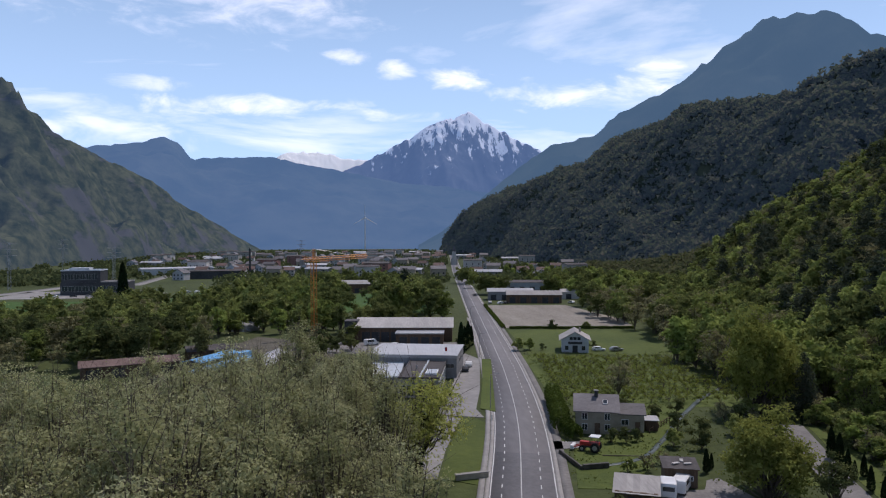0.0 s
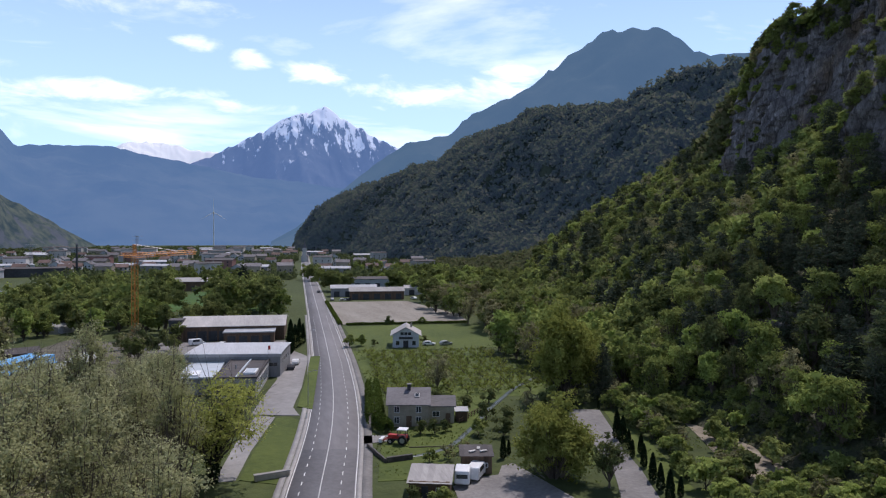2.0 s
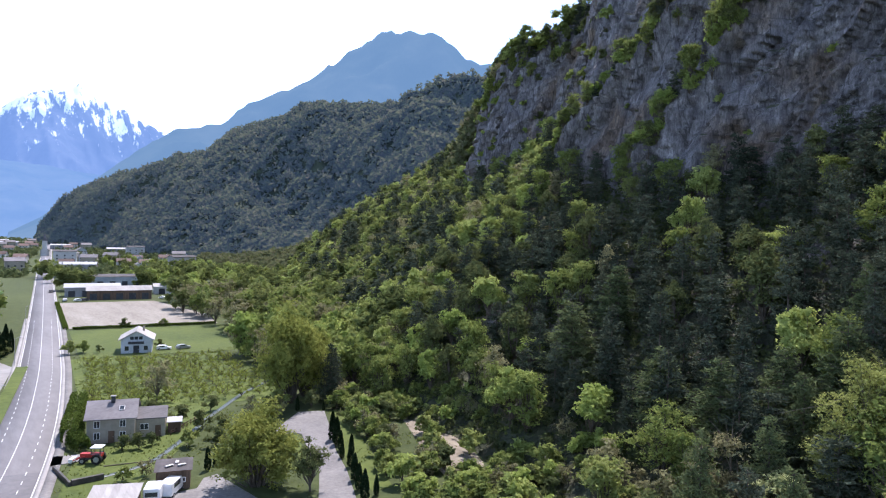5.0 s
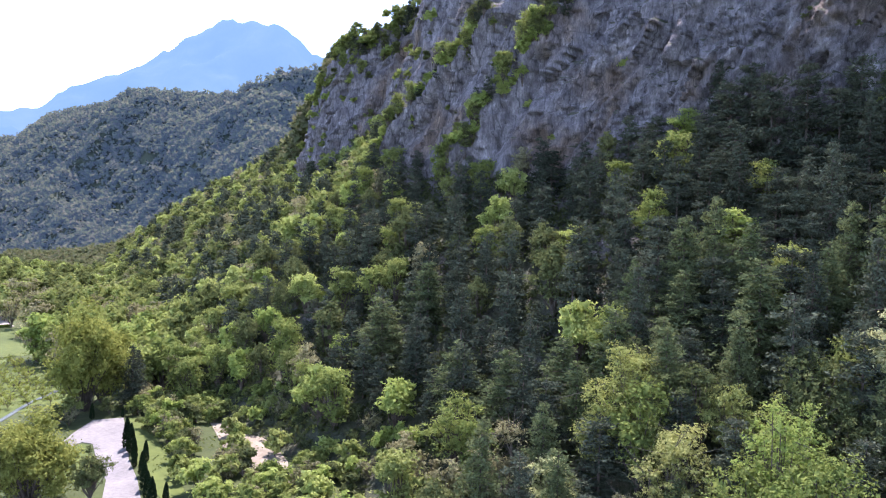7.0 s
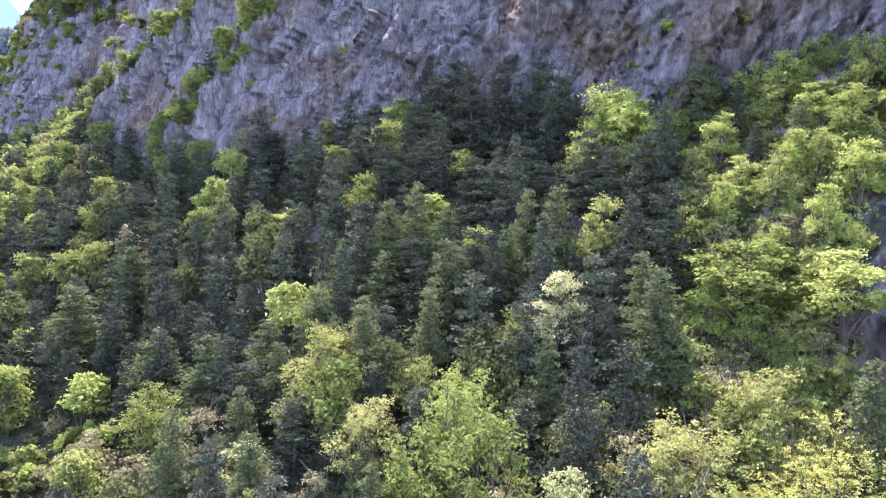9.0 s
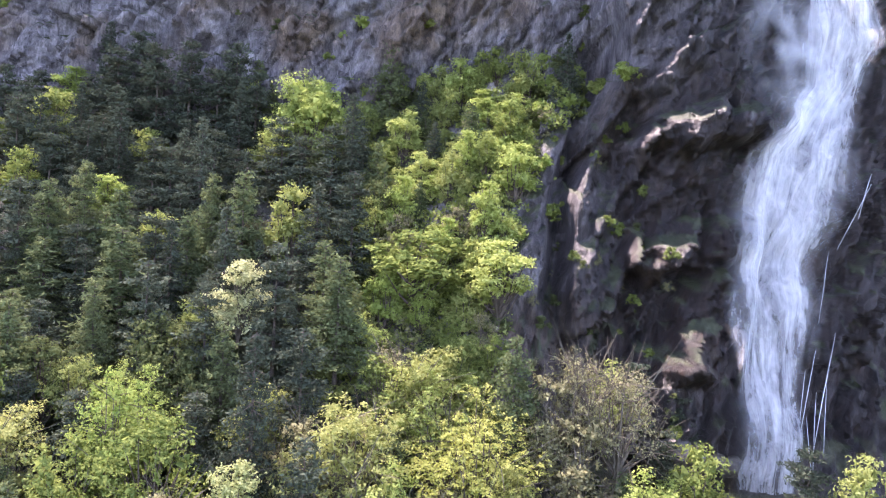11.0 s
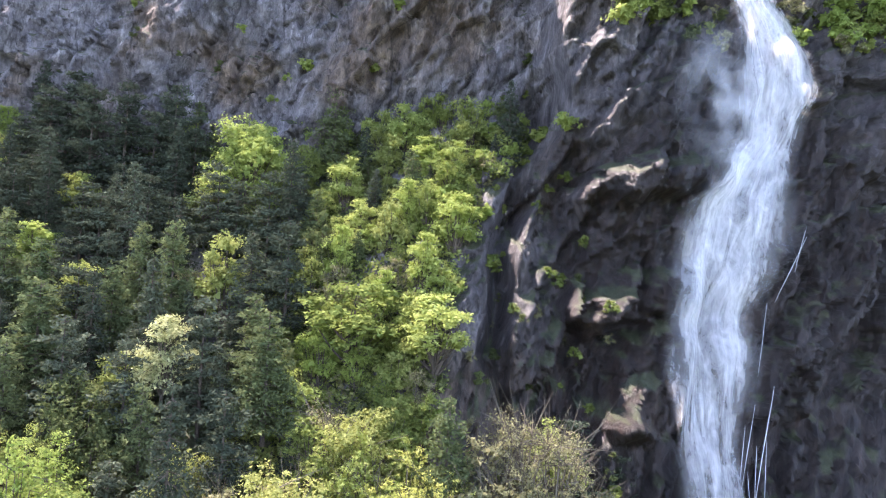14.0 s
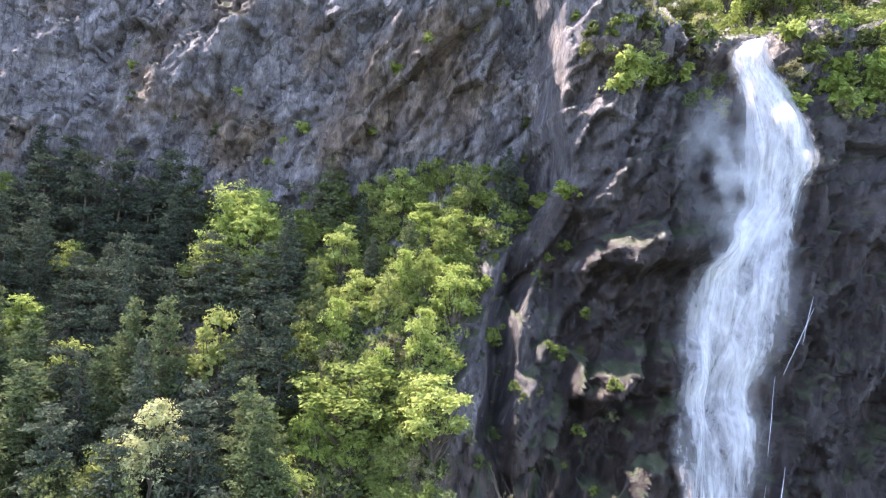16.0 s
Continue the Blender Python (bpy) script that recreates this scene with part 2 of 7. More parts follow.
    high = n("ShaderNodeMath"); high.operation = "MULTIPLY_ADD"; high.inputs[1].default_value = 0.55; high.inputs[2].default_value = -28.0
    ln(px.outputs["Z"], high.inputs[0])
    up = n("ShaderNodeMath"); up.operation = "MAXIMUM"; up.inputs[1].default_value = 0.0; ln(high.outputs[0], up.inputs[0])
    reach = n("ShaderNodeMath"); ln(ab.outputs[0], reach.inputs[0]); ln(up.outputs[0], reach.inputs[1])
    soak_shade = n("ShaderNodeMapRange"); soak_shade.inputs["From Min"].default_value, soak_shade.inputs["From Max"].default_value = 10.0, 36.0
    ln(reach.outputs[0], soak_shade.inputs["Value"])
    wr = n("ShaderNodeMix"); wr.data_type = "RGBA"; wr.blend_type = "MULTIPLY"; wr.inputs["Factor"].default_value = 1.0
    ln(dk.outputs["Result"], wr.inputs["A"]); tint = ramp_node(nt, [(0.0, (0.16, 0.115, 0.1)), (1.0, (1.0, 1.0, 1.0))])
    ln(soak_shade.outputs[0], tint.inputs[0]); ln(tint.outputs[0], wr.inputs["B"])
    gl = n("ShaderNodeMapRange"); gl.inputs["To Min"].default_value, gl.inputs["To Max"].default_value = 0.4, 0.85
    ln(soak_shade.outputs[0], gl.inputs["Value"]); ln(gl.outputs[0], bs.inputs["Roughness"])
    mx = n("ShaderNodeMix"); mx.data_type = "RGBA"
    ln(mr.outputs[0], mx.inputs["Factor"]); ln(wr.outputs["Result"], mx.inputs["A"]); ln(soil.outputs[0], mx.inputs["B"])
    ln(mx.outputs["Result"], bs.inputs["Base Color"])
    bp = n("ShaderNodeBump"); bp.inputs["Strength"].default_value, bp.inputs["Distance"].default_value = 0.9, 0.5
    fine = n("ShaderNodeTexNoise"); fine.inputs["Scale"].default_value, fine.inputs["Detail"].default_value, fine.inputs["Roughness"].default_value = 1.5, 9, 0.7
    ln(mp.outputs[0], fine.inputs["Vector"])
    slab = n("ShaderNodeTexVoronoi"); slab.feature, slab.inputs["Scale"].default_value = "F1", 0.75
    ln(wob.outputs[0], slab.inputs["Vector"])
    hs = n("ShaderNodeMath"); hs.operation = "MULTIPLY_ADD"; hs.inputs[1].default_value = 0.8
    ln(slab.outputs["Distance"], hs.inputs[0]); ln(fine.outputs["Fac"], hs.inputs[2]); ln(hs.outputs[0], bp.inputs["Height"]); ln(bp.outputs[0], bs.inputs["Normal"])
    ln(bs.outputs[0], out.inputs[0])
    MATS[name] = m
    return m


def far_mountain(name, low, high, air, amount, snow=None, scale=0.004, rock=None):
    """A distant mountain seen through kilometres of air: ground colours, snow above a height, and a mixed-in glow for
    the haze before it.
    """
    m, nt, n, ln = nodes_of(name)
    out, d, geo = n("ShaderNodeOutputMaterial"), n("ShaderNodeBsdfDiffuse"), n("ShaderNodeNewGeometry")
    a = n("ShaderNodeTexNoise"); a.inputs["Scale"].default_value, a.inputs["Detail"].default_value, a.inputs["Roughness"].default_value = scale, 9, 0.65
    ln(geo.outputs["Position"], a.inputs["Vector"])
    r = ramp_node(nt, [(0.38, low), (0.62, high)])
    ln(a.outputs["Fac"], r.inputs[0])
    col = r.outputs[0]
    if rock:                                            # bare crags and screes that run down the slope
        mp = n("ShaderNodeMapping"); mp.inputs["Rotation"].default_value = (0, 0, 0.5); mp.inputs["Scale"].default_value = (0.5, 1.0, 1.6)
        q, mr, mx = n("ShaderNodeTexNoise"), n("ShaderNodeMapRange"), n("ShaderNodeMix")
        q.inputs["Scale"].default_value, q.inputs["Detail"].default_value, q.inputs["Roughness"].default_value = 0.0075, 9, 0.68
        mr.inputs["From Min"].default_value, mr.inputs["From Max"].default_value = 0.53, 0.59
        mx.data_type = "RGBA"; mx.inputs["B"].default_value = (*rock, 1)
        ln(geo.outputs["Position"], mp.inputs[0]); ln(mp.outputs[0], q.inputs["Vector"]); ln(q.outputs["Fac"], mr.inputs["Value"])
        ln(mr.outputs[0], mx.inputs["Factor"]); ln(col, mx.inputs["A"])
        col = mx.outputs["Result"]
    if snow:
        sep, s, hz = n("ShaderNodeSeparateXYZ"), n("ShaderNodeTexNoise"), n("ShaderNodeMath")
        mp = n("ShaderNodeMapping"); mp.inputs["Scale"].default_value = (1, 0.3, 0.3)
        ln(geo.outputs["Position"], mp.inputs[0]); ln(mp.outputs[0], s.inputs["Vector"]); ln(geo.outputs["Position"], sep.inputs[0])
        s.inputs["Scale"].default_value, s.inputs["Detail"].default_value, s.inputs["Roughness"].default_value = snow[2], 8, 0.7
        hz.operation = "MULTIPLY_ADD"; hz.inputs[1].default_value = snow[3]
        ln(s.outputs["Fac"], hz.inputs[0]); ln(sep.outputs["Z"], hz.inputs[2])
        mr = n("ShaderNodeMapRange"); mr.inputs["From Min"].default_value, mr.inputs["From Max"].default_value = snow[0], snow[1]
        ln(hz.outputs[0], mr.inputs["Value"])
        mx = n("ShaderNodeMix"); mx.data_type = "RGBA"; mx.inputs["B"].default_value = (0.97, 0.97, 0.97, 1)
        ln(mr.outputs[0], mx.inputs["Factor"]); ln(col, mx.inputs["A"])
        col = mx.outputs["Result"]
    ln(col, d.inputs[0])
    # haze painted as an even emission over the whole surface
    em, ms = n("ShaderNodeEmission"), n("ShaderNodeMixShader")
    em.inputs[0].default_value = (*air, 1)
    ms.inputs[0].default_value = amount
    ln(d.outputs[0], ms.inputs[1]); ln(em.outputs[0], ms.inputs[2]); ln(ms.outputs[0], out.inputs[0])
    MATS[name] = m
    return m


def water_veil(name, thin, thick, most=0.95):
    """Falling water: billows and white threads with gaps between them, stretched down the fall, thinner lower down."""
    m, nt, n, ln = nodes_of(name)
    out, geo = n("ShaderNodeOutputMaterial"), n("ShaderNodeNewGeometry")
    uv, sp = n("ShaderNodeUVMap"), n("ShaderNodeSeparateXYZ")
    ln(uv.outputs[0], sp.inputs[0])
    def strands(sx, sy, detail, warp):
        mp = n("ShaderNodeMapping"); mp.inputs["Scale"].default_value = (sx, sy, 1)
        t = n("ShaderNodeTexNoise"); t.inputs["Scale"].default_value, t.inputs["Detail"].default_value, t.inputs["Roughness"].default_value, t.inputs["Distortion"].default_value = 1.0, detail, 0.6, warp
        ln(uv.outputs[0], mp.inputs[0]); ln(mp.outputs[0], t.inputs["Vector"])
        return t.outputs["Fac"]
    def node(op, a, b, c=None):
        q = n("ShaderNodeMath"); q.operation = op
        for i, v in enumerate((a, b, c)):
            if isinstance(v, (int, float)):
                q.inputs[i].default_value = v
            elif v is not None:
                ln(v, q.inputs[i])
        return q.outputs[0]
    fine, broad, billow = strands(13, 9, 7, 0.8), strands(5, 5, 6, 0.8), strands(3.5, 13, 7, 1.6)
    s = node("ADD", node("MULTIPLY", fine, 0.4), node("ADD", node("MULTIPLY", broad, 0.3), node("MULTIPLY", billow, 0.3)))
    edge = n("ShaderNodeMath"); edge.operation = "PINGPONG"; edge.inputs[1].default_value = 0.5
    ln(sp.outputs["X"], edge.inputs[0])
    em = n("ShaderNodeMapRange"); em.inputs["From Max"].default_value = 0.2; em.inputs["To Min"].default_value = -0.2; em.inputs["To Max"].default_value = 0.02
    ln(edge.outputs[0], em.inputs["Value"])
    low = n("ShaderNodeMapRange"); low.inputs["From Min"].default_value, low.inputs["From Max"].default_value = 0.2, 0.66
    low.inputs["To Min"].default_value, low.inputs["To Max"].default_value = -0.06, -0.01
    ln(sp.outputs["Y"], low.inputs["Value"])
    # the far edge breaks up first on the way down
    rag = node("MULTIPLY", node("MULTIPLY", sp.outputs["X"], -0.04), node("SUBTRACT", 1.0, sp.outputs["Y"]))
    fleck = n("ShaderNodeTexNoise"); fleck.inputs["Scale"].default_value, fleck.inputs["Detail"].default_value, fleck.inputs["Roughness"].default_value, fleck.inputs["Distortion"].default_value = 0.9, 9, 0.72, 1.0
    fm = n("ShaderNodeMapping"); fm.inputs["Scale"].default_value = (1.0, 1.0, 0.3)
    ln(geo.outputs["Position"], fm.inputs[0]); ln(fm.outputs[0], fleck.inputs["Vector"])
    s = node("ADD", node("MULTIPLY", s, 0.72), node("MULTIPLY", fleck.outputs["Fac"], 0.28))
    ad = node("ADD", node("ADD", s, low.outputs[0]), node("ADD", em.outputs[0], rag))
    mr = n("ShaderNodeMapRange"); mr.inputs["From Min"].default_value, mr.inputs["From Max"].default_value = thin, thick
    mr.inputs["To Max"].default_value = most
    ln(ad, mr.inputs["Value"])
    tr, df, tl, m1, m2 = n("ShaderNodeBsdfTransparent"), n("ShaderNodeBsdfDiffuse"), n("ShaderNodeBsdfTranslucent"), n("ShaderNodeMixShader"), n("ShaderNodeMixShader")
    df.inputs[0].default_value = tl.inputs[0].default_value = (0.97, 0.975, 0.98, 1)
    m1.inputs[0].default_value = 0.68
    ln(df.outputs[0], m1.inputs[1]); ln(tl.outputs[0], m1.inputs[2])
    ln(mr.outputs[0], m2.inputs[0]); ln(tr.outputs[0], m2.inputs[1]); ln(m1.outputs[0], m2.inputs[2])
    ln(m2.outputs[0], out.inputs[0])
    MATS[name] = m
    return m


def mist(name):
    """Fine spray: a thin soft-edged haze of drops."""
    m, nt, n, ln = nodes_of(name)
    out, geo, uv = n("ShaderNodeOutputMaterial"), n("ShaderNodeNewGeometry"), n("ShaderNodeUVMap")
    d, a = n("ShaderNodeVectorMath"), n("ShaderNodeTexNoise")
    d.operation = "DISTANCE"; d.inputs[1].default_value = (0.5, 0.5, 0)
    a.inputs["Scale"].default_value, a.inputs["Detail"].default_value = 0.3, 5
    ln(uv.outputs[0], d.inputs[0]); ln(geo.outputs["Position"], a.inputs["Vector"])
    r, k = n("ShaderNodeMapRange"), n("ShaderNodeMapRange")
    r.interpolation_type = "SMOOTHSTEP"
    r.inputs["From Min"].default_value, r.inputs["From Max"].default_value, r.inputs["To Min"].default_value, r.inputs["To Max"].default_value = 0.05, 0.48, 0.26, 0.0
    k.inputs["From Min"].default_value, k.inputs["From Max"].default_value = 0.34, 0.66
    ln(d.outputs["Value"], r.inputs["Value"]); ln(a.outputs["Fac"], k.inputs["Value"])
    q, tr, df, mx = n("ShaderNodeMath"), n("ShaderNodeBsdfTransparent"), n("ShaderNodeBsdfDiffuse"), n("ShaderNodeMixShader")
    q.operation = "MULTIPLY"
    df.inputs[0].default_value = (0.85, 0.87, 0.9, 1)
    ln(r.outputs[0], q.inputs[0]); ln(k.outputs[0], q.inputs[1]); ln(q.outputs[0], mx.inputs[0])
    ln(tr.outputs[0], mx.inputs[1]); ln(df.outputs[0], mx.inputs[2]); ln(mx.outputs[0], out.inputs[0])
    return m


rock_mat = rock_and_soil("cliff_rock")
bark = surface("bark", (0.045, 0.035, 0.028), (0.13, 0.105, 0.08), 6, 0.9)
grey_bark = surface("grey_bark", (0.075, 0.062, 0.043), (0.15, 0.128, 0.095), 5, 0.9)
spring_leaf = leafy("spring_leaf", [(0.138, 0.182, 0.05), (0.205, 0.247, 0.07), (0.285, 0.31, 0.11)], 0.36)
fresh_leaf = leafy("fresh_leaf", [(0.215, 0.295, 0.075), (0.295, 0.36, 0.1), (0.375, 0.415, 0.14)], 0.46)
golden_leaf = leafy("golden_leaf", [(0.36, 0.39, 0.1), (0.42, 0.44, 0.13), (0.49, 0.5, 0.18)], 0.52)
yellow_leaf = leafy("yellow_leaf", [(0.25, 0.285, 0.085), (0.31, 0.335, 0.11), (0.38, 0.39, 0.15)], 0.5)
green_leaf = leafy("green_leaf", [(0.074, 0.094, 0.038), (0.114, 0.134, 0.052), (0.162, 0.176, 0.068)], 0.28)
pine_needle = leafy("pine_needle", [(0.038, 0.049, 0.034), (0.062, 0.076, 0.05), (0.104, 0.121, 0.079)], 0.14)
larch_needle = leafy("larch_needle", [(0.072, 0.1, 0.046), (0.106, 0.134, 0.06), (0.148, 0.172, 0.076)], 0.3)
pale_leaf = leafy("pale_leaf", [(0.3, 0.34, 0.14), (0.38, 0.41, 0.19), (0.46, 0.47, 0.25)], 0.42)
bud_leaf = leafy("bud_leaf", [(0.19, 0.185, 0.095), (0.25, 0.24, 0.125), (0.31, 0.3, 0.165)], 0.4)
poplar_leaf = leafy("poplar_leaf", [(0.3, 0.31, 0.15), (0.38, 0.39, 0.2), (0.48, 0.48, 0.28)], 0.5)
willow_leaf = leafy("willow_leaf", [(0.16, 0.185, 0.04), (0.21, 0.235, 0.055), (0.27, 0.285, 0.08)], 0.42)
grass_leaf = leafy("grass_leaf", [(0.06, 0.085, 0.02), (0.11, 0.14, 0.03), (0.17, 0.18, 0.06)], 0.35)
valley_leaf = leafy("valley_leaf", [(0.1, 0.125, 0.045), (0.15, 0.175, 0.06), (0.215, 0.23, 0.085)], 0.42)
# undergrowth leaves coloured darker to paint the shade under the trees
shade_painted_leaf = leafy("shade_painted_leaf", [(0.042, 0.056, 0.026), (0.066, 0.082, 0.034), (0.1, 0.115, 0.048)], 0.25)
cypress_leaf = leafy("cypress_leaf", [(0.012, 0.024, 0.012), (0.018, 0.032, 0.014), (0.025, 0.04, 0.018)], 0.15)
far_leaf = leafy("far_leaf", [(0.06, 0.08, 0.038), (0.1, 0.125, 0.055), (0.15, 0.165, 0.075), (0.13, 0.115, 0.08)], 0.4)
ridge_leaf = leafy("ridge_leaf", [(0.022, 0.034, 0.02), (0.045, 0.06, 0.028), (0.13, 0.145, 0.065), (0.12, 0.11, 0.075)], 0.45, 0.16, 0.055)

# ---- mesh helpers ----


def part(name, bm, material, parent=None, label=""):
    me = bpy.data.meshes.new(name)
    bm.to_mesh(me)
    bm.free()
    me.materials.append(material)
    ob = new(name, me)
    if parent:
        ob.parent = parent
    if label:
        ob["label"] = label
    return ob


def raw(name, verts, faces, material, parent=None, smooth=False):
    me = bpy.data.meshes.new(name)
    verts = np.asarray(verts, dtype=np.float32).reshape(-1, 3)
    faces = np.asarray(faces, dtype=np.int32)
    k = faces.shape[1]
    me.vertices.add(len(verts)); me.vertices.foreach_set("co", verts.ravel())
    me.loops.add(faces.size); me.loops.foreach_set("vertex_index", faces.ravel())
    me.polygons.add(len(faces)); me.polygons.foreach_set("loop_start", np.arange(0, faces.size, k, dtype=np.int32))
    if smooth:
        me.polygons.foreach_set("use_smooth", np.ones(len(faces), dtype=bool))
    me.update(calc_edges=True)
    me.materials.append(material)
    ob = new(name, me)
    if parent:
        ob.parent = parent
    return ob


def thing(name, m, label, category, group="", kind=""):
    ob = new(name)
    ob.matrix_basis = m
    ob.empty_display_size = 0.3
    return tagged(ob, label, category, group, kind)


def box(bm, x0, y0, z0, x1, y1, z1, bevel=0.0):
    g = bmesh.ops.create_cube(bm, size=1.0, matrix=Matrix.LocRotScale(((x0 + x1) / 2, (y0 + y1) / 2, (z0 + z1) / 2), None, (x1 - x0, y1 - y0, z1 - z0)))
    if bevel:
        es = list({e for v in g["verts"] for e in v.link_edges})
        bmesh.ops.bevel(bm, geom=es, offset=bevel, segments=2, affect="EDGES", profile=0.5)
    return bm


def tube(bm, p, q, r0, r1, n=6):
    p, q = Vector(p), Vector(q)
    d = q - p
    m = Matrix.Translation((p + q) / 2) @ d.to_track_quat("Z", "Y").to_matrix().to_4x4()
    bmesh.ops.create_cone(bm, cap_ends=True, segments=n, radius1=r0, radius2=r1, depth=d.length, matrix=m)
    return bm


def B():
    return bmesh.new()


def hash3(ix, iy, iz, seed):
    h = (ix * 374761393 + iy * 668265263 + iz * 2147483647 + seed * 974634721) & 0xFFFFFFFF
    h = ((h ^ (h >> 13)) * 1274126177) & 0xFFFFFFFF
    h = ((h ^ (h >> 16)) * 2246822519) & 0xFFFFFFFF
    return ((h ^ (h >> 15)) & 0xFFFF) / 65535.0


def vnoise(x, y, z=0.0, seed=0):
    """Smooth lattice noise in -1 to 1."""
    x, y, z = np.broadcast_arrays(np.asarray(x, float), np.asarray(y, float), np.asarray(z, float))
    ix, iy, iz = np.floor(x).astype(np.int64), np.floor(y).astype(np.int64), np.floor(z).astype(np.int64)
    fx, fy, fz = x - ix, y - iy, z - iz
    fx, fy, fz = fx * fx * (3 - 2 * fx), fy * fy * (3 - 2 * fy), fz * fz * (3 - 2 * fz)
    acc = 0.0
    for a, wa in ((0, 1 - fx), (1, fx)):
        for b, wb in ((0, 1 - fy), (1, fy)):
            for c, wc in ((0, 1 - fz), (1, fz)):
                acc = acc + hash3(ix + a, iy + b, iz + c, seed) * wa * wb * wc
    return acc * 2 - 1


def fbm(x, y, z=0.0, octaves=4, seed=0, ridged=False, gain=0.5):
    s, amp, f = 0.0, 1.0, 1.0
    for i in range(octaves):
        v = vnoise(x * f, y * f, np.asarray(z) * f, seed + i)
        s = s + amp * ((1 - 2 * np.abs(v)) if ridged else v)
        amp, f = amp * gain, f * 2.03
    return s


def grid_faces(nu, nv):
    i = np.arange(nu - 1)[:, None] * nv + np.arange(nv - 1)[None, :]
    return np.stack([i, i + nv, i + nv + 1, i + 1], -1).reshape(-1, 4)

# ---- the mountainside beside the valley ----
# along the valley (y): the foot of the slope, the height where its cliff begins, the height of its top
SIDE_Y = (-200, -110, -75, -60, -48, -40.5, -36.5, -28, -18, 0, 30, 60, 76, 100, 143, 155, 170, 182, 195, 209, 240, 300, 380, 430, 500, 700, 900)
SIDE_FOOT = (97, 94, 93, 93.5, 91.5, 91, 88, 87, 86, 84, 84, 90, 94, 97, 100, 103, 107, 112, 117, 122, 132, 148, 172, 186, 205, 228, 250)
SIDE_CLIFF = (14, 13, 12, 10, 12, 16, 58, 58, 58, 52, 54, 50, 47, 45, 52, 59, 66, 64, 52, 48, 56, 75, 60, 45, 30, 20, 20)
SIDE_TOP = (96, 92, 86, 82, 85, 90, 94, 96, 98, 100, 101, 103, 105, 110, 120, 121, 120, 116, 110, 106, 98, 74, 52, 38, 20, 6, 2)
# ribs of rock that climb the cliff: from (y, z) to (y, z)
RIBS = (((158, 56), (104, 94)), ((110, 52), (80, 90)), ((24, 70), (2, 100)))
LEDGES = (((-43.0, 35.5), (-51.0, 38.0)), ((-46.6, 24.6), (-50.6, 32.4)), ((-44, 50.2), (-56.5, 53.0)))


def edge(y, z):
    """The green shoulder's rim leans away from the fall as it comes down."""
    k = np.interp(y, (-56, -42, -14, 0), (0, 1, 1, 0))
    return y - k * (np.interp(z, (6, 14, 31, 50, 58), (0, 7, 7, 3, 0)) + 1.3 * vnoise(z / 7, 0.5, 0, 33))


def side(y, z):
    """x of the mountainside at (y, z), before its roughness."""
    foot, zc = np.interp(y, SIDE_Y, SIDE_FOOT), np.interp(edge(y, z), SIDE_Y, SIDE_CLIFF)
    low = np.minimum(z, zc)
    run = np.interp(edge(y, z), (-48, -40.5, -36.5, -28, -18, 0), (1.12, 0.9, 0.62, 0.72, 0.88, 1.12))
    cove = 5.5 * np.exp(-((y + 39.5) / 5.0) ** 2) * np.clip((z - 18) / 16, 0, 1)
    return foot + cove + low * run + 4.0 * (1 - np.exp(-np.maximum(low, 0) / 6)) - 2.0 + np.maximum(z - zc, 0) * np.interp(y, (-62, -50, -41, -36, 0, 25, 60), (0.26, 0.18, 0.15, 0.16, 0.2, 0.22, 0.26))


def facets(u, v, seed, tilt):
    """Broken rock: blocks of random size, each with a plane face of its own slant."""
    iu, iv = np.floor(u).astype(np.int64), np.floor(v).astype(np.int64)
    best, out = np.full(np.shape(u), 9.0), np.zeros(np.shape(u))
    for a in (-1, 0, 1):
        for b in (-1, 0, 1):
            ku, kv = iu + a, iv + b
            du, dv = u - ku - hash3(ku, kv, 1, seed), v - kv - hash3(ku, kv, 2, seed)
            d = du * du + dv * dv
            h = hash3(ku, kv, 3, seed) * 2 - 1 + tilt * ((hash3(ku, kv, 4, seed) * 2 - 1) * du + (hash3(ku, kv, 5, seed) * 2 - 1) * dv)
            out, best = np.where(d < best, h, out), np.minimum(d, best)
    return out


